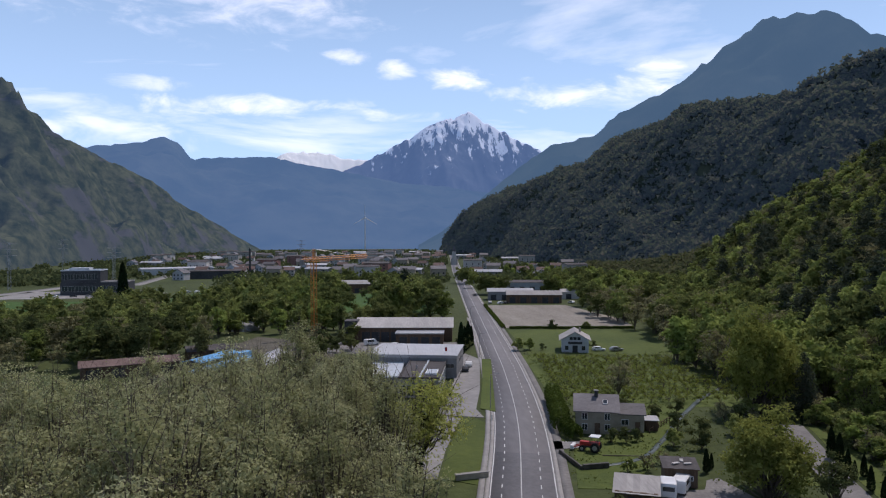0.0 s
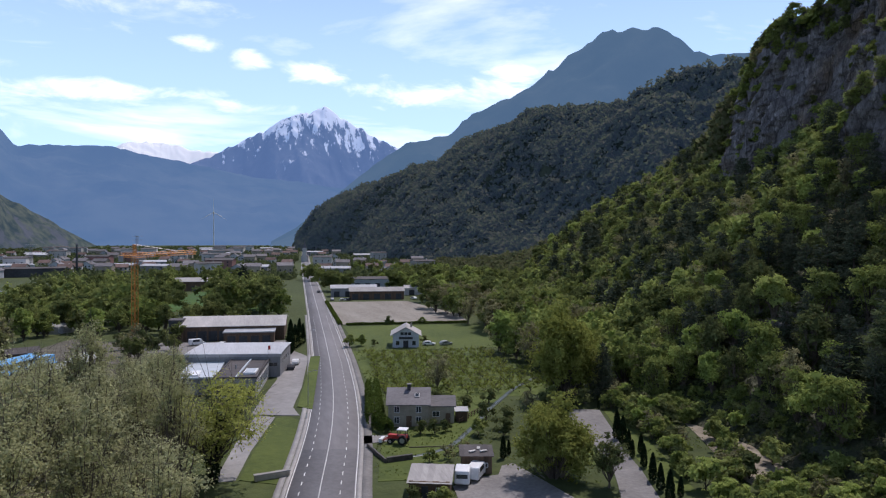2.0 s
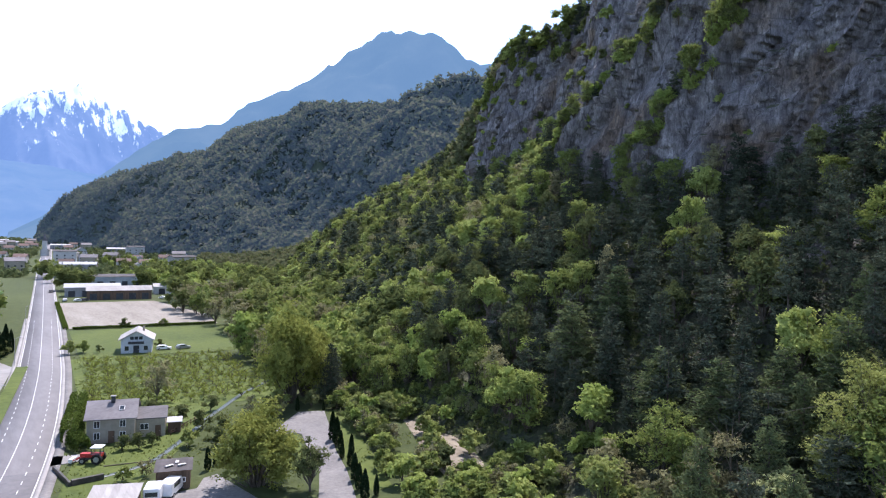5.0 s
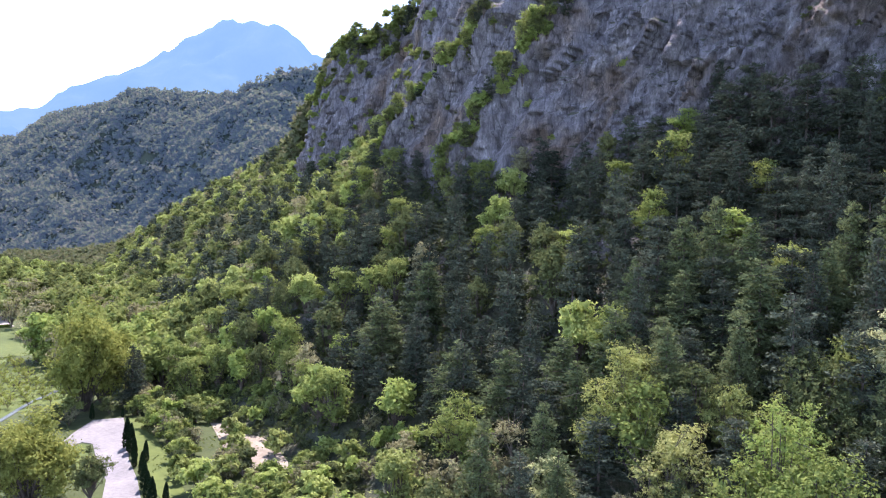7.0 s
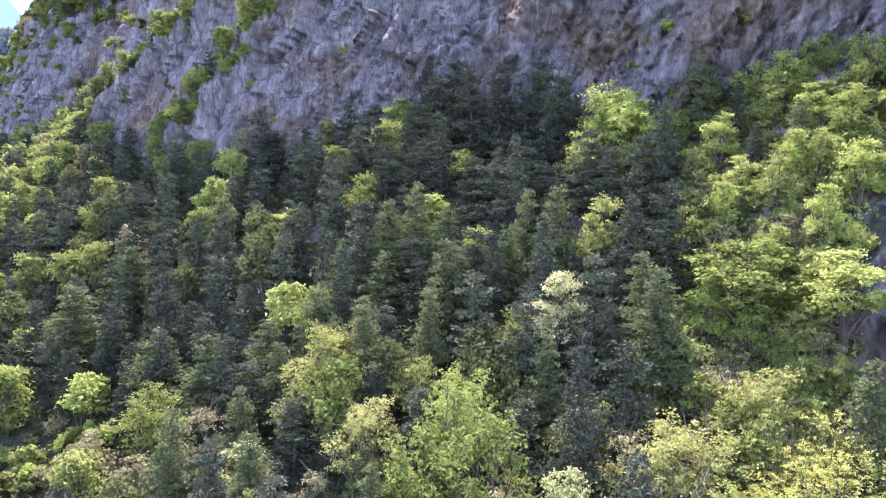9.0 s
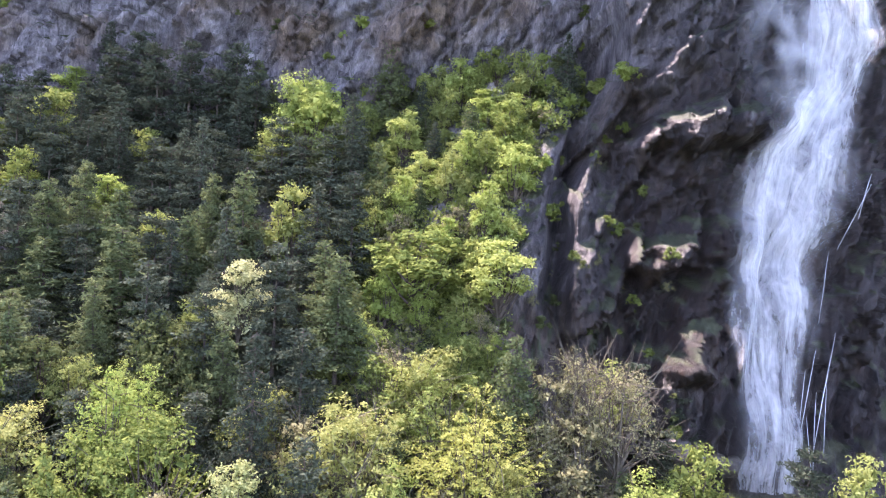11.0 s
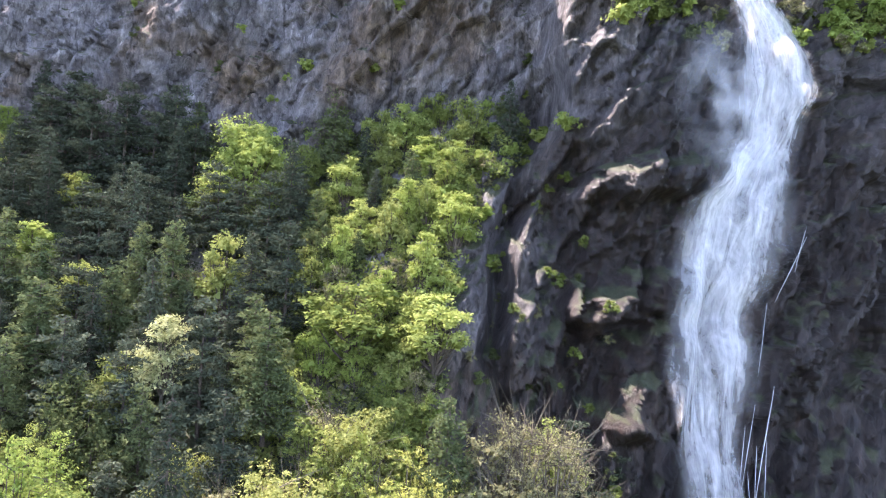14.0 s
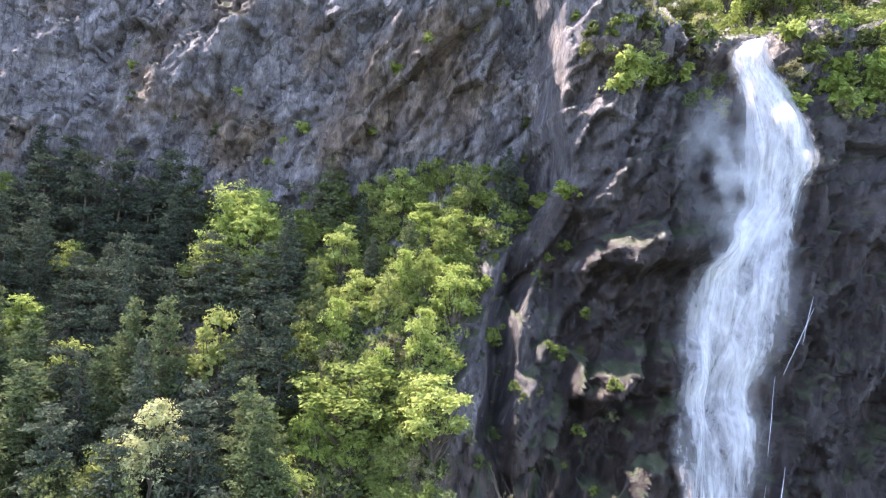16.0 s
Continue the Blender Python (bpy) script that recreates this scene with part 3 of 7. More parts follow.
def rough_side(y, z):
    """x of the mountainside with its gullies, buttresses and ledges."""
    y, z = np.asarray(y, float), np.asarray(z, float)
    x, zc = side(y, z), np.interp(edge(y, z), SIDE_Y, SIDE_CLIFF)
    steep = np.maximum(np.clip((z - zc) / 6, 0, 1), np.interp(y, (-60, -44, -30, -22, -12), (0.9, 0.9, 0.8, 0.3, 0.0)) * np.clip((z - 14) / 8, 0, 1))
    u, w = y + 0.55 * z, z - 0.4 * y
    u = u + 0.8 * vnoise(y / 7, z / 7, 0, 12)
    big = fbm(u / 30, z / 70, 0, 3, 11, True) * 2.6
    mid = fbm(u / 11, z / 30, 0, 2, 23, True) * 0.7
    blocks = facets(u / 8.0, w / 19.0, 51, 1.9) * 1.5 + facets(u / 3.4, w / 8.5, 52, 2.0) * 0.9 + (facets(u / 1.5, w / 3.6, 53, 2.2) * 0.6 + facets(u / 0.75, w / 1.5, 54, 1.9) * 0.3) * np.interp(y, (55, 90), (1.0, 0.25))
    soft = fbm(y / 14, z / 14, 0, 3, 41) * 1.6
    # a notch behind the fall, and the shelf that it strikes
    fall = np.exp(-((y + 63.0 - (60 - z) * 0.14) / 7.0) ** 2)
    x = x + steep * (big + mid + blocks) * (1 - 0.35 * fall) + (1 - steep) * soft
    shelf = np.clip((z - 46) / 10, 0, 1) * fall * 3.0
    for rows, amp, wide in ((RIBS, 4.0, 3.6), (LEDGES, 5.5, 2.4)):
        for (ya, za), (yb, zb) in rows:
            k = np.clip(((y - ya) * (yb - ya) + (z - za) * (zb - za)) / ((yb - ya) ** 2 + (zb - za) ** 2), 0, 1)
            d = np.hypot(y - ya - k * (yb - ya), z - za - k * (zb - za)) * (1 + 0.3 * vnoise(y / 1.6, z / 1.6, 0, 37))
            swell = np.exp(-(d / wide) ** 2) if rows is RIBS else np.clip(1.5 - 1.1 * d / wide, 0, 1) * (0.75 + 0.3 * vnoise(y / 2.3, z / 2.3, 0, 38))
            x = x - amp * swell * steep
    return x + shelf + 1.5 * fall * steep


def build_side():
    ys = np.concatenate([np.arange(-200, -100, 4), np.arange(-100, -80, 0.6), np.arange(-80, -14, 0.34), np.arange(-14, 40, 0.5), np.arange(40, 75, 0.7), np.arange(75, 220, 1.2), np.arange(220, 260, 2.4), np.arange(260, 905, 9)])
    lev = np.concatenate([np.linspace(-0.02, 0.3, 46)[:-1], np.linspace(0.3, 1.0, 190)])
    top = np.interp(ys, SIDE_Y, SIDE_TOP)
    Y = np.repeat(ys[:, None], len(lev) + 12, 1)
    Z = np.concatenate([lev[None, :] * top[:, None], np.repeat(top[:, None], 12, 1)], 1)
    X = rough_side(Y, Z)
    back = np.concatenate([np.zeros(len(lev)), np.array([4, 9, 16, 26, 40, 60, 90, 130, 180, 240, 320, 420])])
    X = X + back[None, :]
    Z = Z + back[None, :] * 0.55 * (np.interp(ys, (-40, -30, 120, 200), (1, 1, 1, 0.25))[:, None]) + (back[None, :] > 0) * fbm(X / 25, Y / 25, 0, 3, 71) * 2.5
    v = np.stack([X, Y, Z], -1).reshape(-1, 3)
    ob = raw("mountainside", v, grid_faces(len(ys), len(lev) + 12)[:, ::-1], rock_mat)
    tagged(ob, "steep grey rock cliffs above a wooded slope", "mountain", kind="structure")


build_side()


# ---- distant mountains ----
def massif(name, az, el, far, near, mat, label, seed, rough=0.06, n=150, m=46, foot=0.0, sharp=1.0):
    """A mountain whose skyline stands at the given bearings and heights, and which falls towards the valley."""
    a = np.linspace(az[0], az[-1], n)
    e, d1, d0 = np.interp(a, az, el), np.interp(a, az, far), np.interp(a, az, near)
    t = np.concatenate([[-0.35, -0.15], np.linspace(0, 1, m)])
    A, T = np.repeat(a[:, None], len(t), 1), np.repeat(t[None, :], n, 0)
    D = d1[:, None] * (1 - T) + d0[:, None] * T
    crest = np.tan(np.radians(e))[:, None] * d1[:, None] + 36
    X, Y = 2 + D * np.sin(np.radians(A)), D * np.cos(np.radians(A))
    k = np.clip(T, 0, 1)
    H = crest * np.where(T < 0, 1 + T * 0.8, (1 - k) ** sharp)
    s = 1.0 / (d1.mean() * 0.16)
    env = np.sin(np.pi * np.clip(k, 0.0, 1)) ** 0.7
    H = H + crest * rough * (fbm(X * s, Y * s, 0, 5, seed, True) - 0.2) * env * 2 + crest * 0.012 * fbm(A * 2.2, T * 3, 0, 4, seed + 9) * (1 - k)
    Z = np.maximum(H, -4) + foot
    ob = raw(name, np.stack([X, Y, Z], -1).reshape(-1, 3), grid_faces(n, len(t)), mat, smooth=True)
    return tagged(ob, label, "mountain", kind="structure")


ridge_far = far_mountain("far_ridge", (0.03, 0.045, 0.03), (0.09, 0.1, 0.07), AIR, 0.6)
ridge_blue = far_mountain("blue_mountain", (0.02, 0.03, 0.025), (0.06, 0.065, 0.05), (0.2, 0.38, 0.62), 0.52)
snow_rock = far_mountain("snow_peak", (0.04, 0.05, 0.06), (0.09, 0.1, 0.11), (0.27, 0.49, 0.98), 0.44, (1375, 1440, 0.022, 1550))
# brighter glow, so the backlit snow still reads white
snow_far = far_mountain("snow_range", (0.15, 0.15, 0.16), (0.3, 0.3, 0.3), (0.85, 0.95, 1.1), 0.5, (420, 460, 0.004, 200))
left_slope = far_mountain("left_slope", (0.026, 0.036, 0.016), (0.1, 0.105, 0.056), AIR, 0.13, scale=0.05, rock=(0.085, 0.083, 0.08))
wood_slope = surface("wooded_ridge", (0.03, 0.042, 0.03), (0.065, 0.078, 0.048), 0.05, 0.95, bump=0.0, big=0.2)
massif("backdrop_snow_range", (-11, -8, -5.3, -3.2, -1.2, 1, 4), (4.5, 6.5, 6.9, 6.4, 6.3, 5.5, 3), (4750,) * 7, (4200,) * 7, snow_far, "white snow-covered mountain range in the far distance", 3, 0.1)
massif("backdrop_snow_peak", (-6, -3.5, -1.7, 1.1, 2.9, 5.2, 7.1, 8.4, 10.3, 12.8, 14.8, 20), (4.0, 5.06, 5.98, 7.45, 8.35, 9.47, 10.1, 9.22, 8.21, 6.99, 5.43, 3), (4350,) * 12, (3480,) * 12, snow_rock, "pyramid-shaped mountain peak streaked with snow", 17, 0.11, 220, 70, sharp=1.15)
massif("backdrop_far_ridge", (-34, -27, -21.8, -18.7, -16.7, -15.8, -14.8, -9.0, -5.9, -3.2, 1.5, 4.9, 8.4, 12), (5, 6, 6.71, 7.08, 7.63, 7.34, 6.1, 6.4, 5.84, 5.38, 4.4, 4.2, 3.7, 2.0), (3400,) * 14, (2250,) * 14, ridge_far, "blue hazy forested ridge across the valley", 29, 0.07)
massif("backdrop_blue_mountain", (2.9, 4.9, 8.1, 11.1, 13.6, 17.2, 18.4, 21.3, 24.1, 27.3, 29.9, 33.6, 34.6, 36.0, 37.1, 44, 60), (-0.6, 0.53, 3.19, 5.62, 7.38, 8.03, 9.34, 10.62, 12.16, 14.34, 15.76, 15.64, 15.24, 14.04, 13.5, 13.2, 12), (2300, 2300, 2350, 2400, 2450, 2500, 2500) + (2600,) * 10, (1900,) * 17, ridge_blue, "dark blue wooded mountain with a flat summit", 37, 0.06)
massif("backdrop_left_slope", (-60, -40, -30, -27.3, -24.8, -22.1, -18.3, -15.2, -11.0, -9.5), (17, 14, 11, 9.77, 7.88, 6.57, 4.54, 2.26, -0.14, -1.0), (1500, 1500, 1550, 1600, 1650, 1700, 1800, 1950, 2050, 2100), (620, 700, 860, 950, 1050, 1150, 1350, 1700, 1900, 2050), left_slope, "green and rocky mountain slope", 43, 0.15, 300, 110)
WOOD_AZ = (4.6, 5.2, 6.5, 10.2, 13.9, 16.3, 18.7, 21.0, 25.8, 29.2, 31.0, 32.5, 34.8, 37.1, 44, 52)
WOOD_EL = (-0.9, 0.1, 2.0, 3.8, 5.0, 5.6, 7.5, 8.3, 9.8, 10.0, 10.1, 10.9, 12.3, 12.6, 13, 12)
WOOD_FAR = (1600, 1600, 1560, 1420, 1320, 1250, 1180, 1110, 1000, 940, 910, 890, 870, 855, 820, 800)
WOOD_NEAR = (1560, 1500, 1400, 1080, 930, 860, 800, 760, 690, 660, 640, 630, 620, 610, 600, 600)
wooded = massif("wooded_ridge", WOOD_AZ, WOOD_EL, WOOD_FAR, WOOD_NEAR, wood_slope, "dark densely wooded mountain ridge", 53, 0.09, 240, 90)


# ---- ground ----
def sheet(name, pts, z, mat, label, category, kind="structure"):
    """A flat patch of ground with a short skirt."""
    bm = B()
    top = [bm.verts.new((x, y, z)) for x, y in pts]
    f = bm.faces.new(top)
    if f.normal.z < 0 or sum((pts[i][0] * pts[(i + 1) % len(pts)][1] - pts[(i + 1) % len(pts)][0] * pts[i][1]) for i in range(len(pts))) < 0:
        f.normal_flip()
    r = bmesh.ops.extrude_face_region(bm, geom=[f])
    for v in r["geom"]:
        if isinstance(v, bmesh.types.BMVert):
            v.co.z -= 0.12
    bmesh.ops.recalc_face_normals(bm, faces=bm.faces)
    bmesh.ops.triangulate(bm, faces=[g for g in bm.faces if len(g.verts) > 4])
    return tagged(part(name, bm, mat), label, category, kind=kind)


def along(points, off, step=6.0):
    """Points of a smooth line beside a polyline, off metres to its right."""
    p = np.array(points, float)
    d = np.r_[0, np.cumsum(np.hypot(*np.diff(p, axis=0).T))]
    s = np.arange(0, d[-1], step)
    x, y = np.interp(s, d, p[:, 0]), np.interp(s, d, p[:, 1])
    for _ in range(3):
        x[1:-1], y[1:-1] = (x[:-2] + 2 * x[1:-1] + x[2:]) / 4, (y[:-2] + 2 * y[1:-1] + y[2:]) / 4
    tx, ty = np.gradient(x), np.gradient(y)
    L = np.hypot(tx, ty)
    return np.stack([x + off * ty / L, y - off * tx / L], 1)


def strip(name, line, o0, o1, z, mat, label, category, step=6.0, parent=None, thick=0.1):
    a, b = along(line, o0, step), along(line, o1, step)
    n = len(a)
    top = np.stack([np.c_[a, np.full(n, z)], np.c_[b, np.full(n, z)], np.c_[b, np.full(n, z - thick)], np.c_[a, np.full(n, z - thick)]], 1)
    f = []
    i = np.arange(n - 1) * 4
    for j in range(4):
        k = (j + 1) % 4
        f.append(np.stack([i + k, i + j, i + 4 + j, i + 4 + k], 1))
    ob = raw(name, top.reshape(-1, 3), np.concatenate(f)[:, ::-1], mat, parent)
    if parent is None:
        tagged(ob, label, category, kind="structure")
    return ob


meadow = surface("meadow", (0.034, 0.048, 0.013), (0.07, 0.088, 0.026), 0.35, 0.95, big=0.04, bump=0.3)
lawn = surface("lawn", (0.05, 0.073, 0.015), (0.095, 0.122, 0.025), 0.6, 0.95, big=0.08, bump=0.3)
crop = surface("young_crop", (0.035, 0.08, 0.016), (0.06, 0.12, 0.024), 0.2, 0.95, big=0.05)
plough = surface("ploughed_soil", (0.17, 0.15, 0.125), (0.27, 0.25, 0.215), 0.8, 0.95, stretch=(1.6, 0.25, 1), bump=0.4)
asphalt = surface("asphalt", (0.17, 0.165, 0.172), (0.24, 0.233, 0.24), 0.8, 0.85, big=0.1, stretch=(1, 0.25, 1))
asphalt_new = surface("new_asphalt", (0.12, 0.118, 0.125), (0.17, 0.166, 0.175), 1.2, 0.85)
concrete = surface("concrete", (0.2, 0.192, 0.188), (0.32, 0.31, 0.298), 0.5, 0.85, big=0.2)
gravel = surface("gravel", (0.15, 0.143, 0.14), (0.25, 0.24, 0.23), 1.5, 0.95, bump=0.5)
shoulder = surface("worn_shoulder", (0.26, 0.25, 0.24), (0.36, 0.345, 0.33), 0.9, 0.9, big=0.15)
white_paint = surface("road_paint", (0.45, 0.45, 0.44), (0.65, 0.65, 0.64), 3, 0.7)
yard_soil = surface("yard_soil", (0.06, 0.058, 0.04), (0.15, 0.135, 0.11), 0.25, 0.95, big=0.2, bump=0.4)
water = surface("stream_water", (0.06, 0.08, 0.075), (0.12, 0.14, 0.135), 1, 0.4, spec=0.25)

bmg = B()
bmesh.ops.create_grid(bmg, x_segments=40, y_segments=40, size=4900)
tagged(part("ground", bmg, meadow), "flat green valley floor with meadows", "ground", kind="structure")

ROAD = [(-30, -160), (-8, -60), (5, 10), (17, 72), (21.4, 97), (25, 115), (28.4, 135), (31.5, 158), (35.6, 195), (40.2, 247), (46.2, 318), (57, 450), (82, 755), (116, 1130), (150, 1500)]
road = strip("road", ROAD, -5.0, 5.6, 0.1, asphalt, "straight grey asphalt main road with cycle lanes", "road")
NEAR = ROAD[:6]
strip("road_patch", [(17, 72), (21.4, 97), (25, 115.5)], -4.2, 4.9, 0.112, asphalt_new, "darker newly laid asphalt", "road", 2.0, road, 0.05)
for nm, o in (("centre_line", 0.0), ("edge_line", -4.45), ("edge_line", 5.0)):
    strip(nm, ROAD[2:], o - 0.09, o + 0.09, 0.125, white_paint, "", "", 6.0, road, 0.03)
strip("shoulder", ROAD[2:], -5.3, -4.62, 0.118, shoulder, "", "", 6.0, road, 0.03)
strip("shoulder", ROAD[2:], 5.15, 5.9, 0.118, shoulder, "", "", 6.0, road, 0.03)
strip("pavement", ROAD[2:11], -6.3, -5.35, 0.16, concrete, "pale pavement along the road", "pavement")
strip("verge", ROAD[2:11], 5.7, 7.4, 0.1, gravel, "gravel verge along the road", "verge")


def dashes():
    """Dashed lines of the cycle lanes."""
    for o in (-2.75, 2.95):
        c = along(ROAD[2:11], o, 1.0)
        for i in range(2, len(c) - 3, 4):
            p, q = Vector((*c[i], 0.14)), Vector((*c[i + 2], 0.14))
            if i > 300:
                break
            mid, d = (p + q) / 2, q - p
            if "dash" not in MATS:
                me = bpy.data.meshes.new("dash")
                bm = box(B(), -0.07, -0.75, -0.02, 0.07, 0.75, 0)
                bm.to_mesh(me); bm.free(); me.materials.append(white_paint)
                MATS["dash"] = me
            ob = new("lane_dash", MATS["dash"])
            ob.matrix_basis = Matrix.Translation(mid) @ Matrix.Rotation(-math.atan2(d.x, d.y), 4, "Z")
            ob.parent = road


dashes()
sheet("field", [(50.2, 277), (102.5, 271), (107, 300), (99, 367), (57, 370.5)], 0.09, plough, "bare brown ploughed field beside the road", "field")
sheet("field", [(47, 212), (110, 206), (112, 266), (50.5, 272)], 0.06, lawn, "bright green meadow behind a chalet", "field")
sheet("field", [(39.5, 148), (78, 142), (86, 160), (84, 206), (44.5, 212)], 0.05, lawn, "green orchard meadow", "field")
sheet("field", [(-235, 425), (-128, 418), (-115, 520), (-40, 520), (-60, 360), (-90, 330), (-230, 335)], 0.07, crop, "green crop field in the valley", "field")
sheet("field", [(-30, 345), (28, 335), (38, 450), (-14, 455)], 0.06, crop, "green field behind barns", "field")
sheet("forecourt", [(13, 142), (22.2, 138.8), (21.5, 146), (25, 165), (30.6, 206), (26, 222), (22, 222), (20, 176), (15, 153)], 0.12, concrete, "pale concrete forecourt of the workshops", "pavement")
sheet("yard", [(-20, 222), (26, 216), (30, 240), (-22, 246)], 0.08, gravel, "gravel yard between the workshops and the barn", "yard")
sheet("yard", [(-62, 168), (-30, 160), (-12, 186), (-14, 240), (-44, 262), (-58, 204)], 0.07, yard_soil, "brown earth work yard with sheds", "yard")
sheet("path", [(7, 104), (10, 104), (12.5, 118), (17.5, 139), (14, 141), (10.5, 126)], 0.1, concrete, "pale footpath over the lawn", "path")
sheet("lawn", [(10.5, 104), (17, 100), (22.6, 134), (20.5, 138), (17.8, 138.4), (13, 118)], 0.08, lawn, "mown grass beside the road", "lawn")
sheet("lawn", [(22.4, 146), (25.2, 143), (34, 206), (31.2, 206), (27, 175)], 0.2, lawn, "grass strip between road and forecourt", "lawn")
sheet("drive", [(50, 60), (57, 58), (66.4, 81.9), (70, 91.8), (72.8, 101.6), (76.7, 111.4), (82.2, 126.8), (77.2, 128.6), (71.8, 122.5), (65.8, 114.5), (65.5, 112.6), (70.6, 115.5), (71.6, 113.5), (68.7, 103.5), (66.6, 94.6), (63, 86.7)], 0.1, gravel, "pale gravel drive lined with cypresses", "drive")
sheet("lawn", [(69.2, 82), (72.6, 82), (77, 95), (80.5, 108), (86, 124), (83, 126.4), (77.6, 111.4), (73.6, 101.4), (70.8, 91.6)], 0.06, lawn, "grass strip beside the gravel drive", "lawn")
sheet("drive", [(38, 80), (50, 70), (56, 76), (53.5, 92), (52.2, 100.2), (50, 99.5), (48, 95.8), (43.7, 95.6), (40, 93)], 0.09, gravel, "pale gravel parking yard by the sheds", "drive")
sheet("drive", [(31, 116.5), (38.5, 117.5), (38, 120.5), (32, 121.5)], 0.1, gravel, "gravel entrance to the house", "drive")
sheet("lawn", [(57, 98), (65.5, 95.5), (67.9, 103.6), (70.8, 113.2), (70.2, 114.6), (65.2, 111.6), (58, 107)], 0.06, lawn, "green lawn beside the gravel drive", "lawn")
sheet("lawn", [(30, 98), (37, 97), (47, 110), (60, 132), (70, 146), (64, 148), (50, 136), (34, 115)], 0.072, lawn, "rough green grass by the stream", "lawn")
STREAM = [(33, 107), (37, 107.5), (41.6, 108.6), (46, 112), (49.5, 117), (53.4, 122.5), (60, 133), (72.5, 150), (84, 162)]
strip("stream", STREAM, -0.5, 0.5, 0.1, water, "narrow stream winding through the grass", "water", 1.5)
dry_earth = surface("dry_earth", (0.13, 0.11, 0.08), (0.29, 0.25, 0.19), 0.35, 0.95, big=0.3, bump=0.5)
sheet("clearing", [(80, 74), (86, 76), (91, 84), (95.5, 96), (97, 108), (93, 113), (88.5, 101), (84, 90)], 0.08, dry_earth, "bare earth clearing with a track below the slope", "ground")
HIGHWAY = [(-420, 300), (-300, 400), (-245, 470), (-232, 560), (-250, 720), (-285, 930), (-300, 1150), (-280, 1400)]
strip("motorway", HIGHWAY, -7, 7, 0.1, concrete, "pale motorway crossing the valley", "road", 14)
strip("motorway", [(-190, 560), (-205, 700), (-240, 900), (-190, 1200)], -5, 5, 0.1, concrete, "pale slip road in the valley", "road", 14)
sheet("car_park", [(-235, 440), (-150, 445), (-140, 478), (-160, 505), (-240, 500)], 0.1, concrete, "pale concrete car park round a black building", "pavement")

# ---- waterfall ----
# height, left and right edge (y), and how far it stands off the rock
FALL = [(83.4, -66.6, -69.4, 0.5), (80.6, -63.6, -69.0, 0.8), (78, -63.5, -69.4, 0.9), (75, -63.7, -71.0, 1.2), (68.5, -63.2, -72.4, 1.8), (63, -62.8, -71.7, 2.2), (58.5, -62.6, -70.3, 2.4), (54.5, -58.8, -69.2, 2.2), (50, -54.4, -68.2, 1.6), (45.5, -52.8, -66.8, 1.6), (42.5, -52.0, -65.6, 1.6), (39, -51.0, -64.6, 1.7), (33, -50.4, -62.8, 1.8), (27, -50.2, -61.2, 1.9), (20, -50.2, -60.0, 2.0), (12.5, -50.2, -58.4, 2.4)]


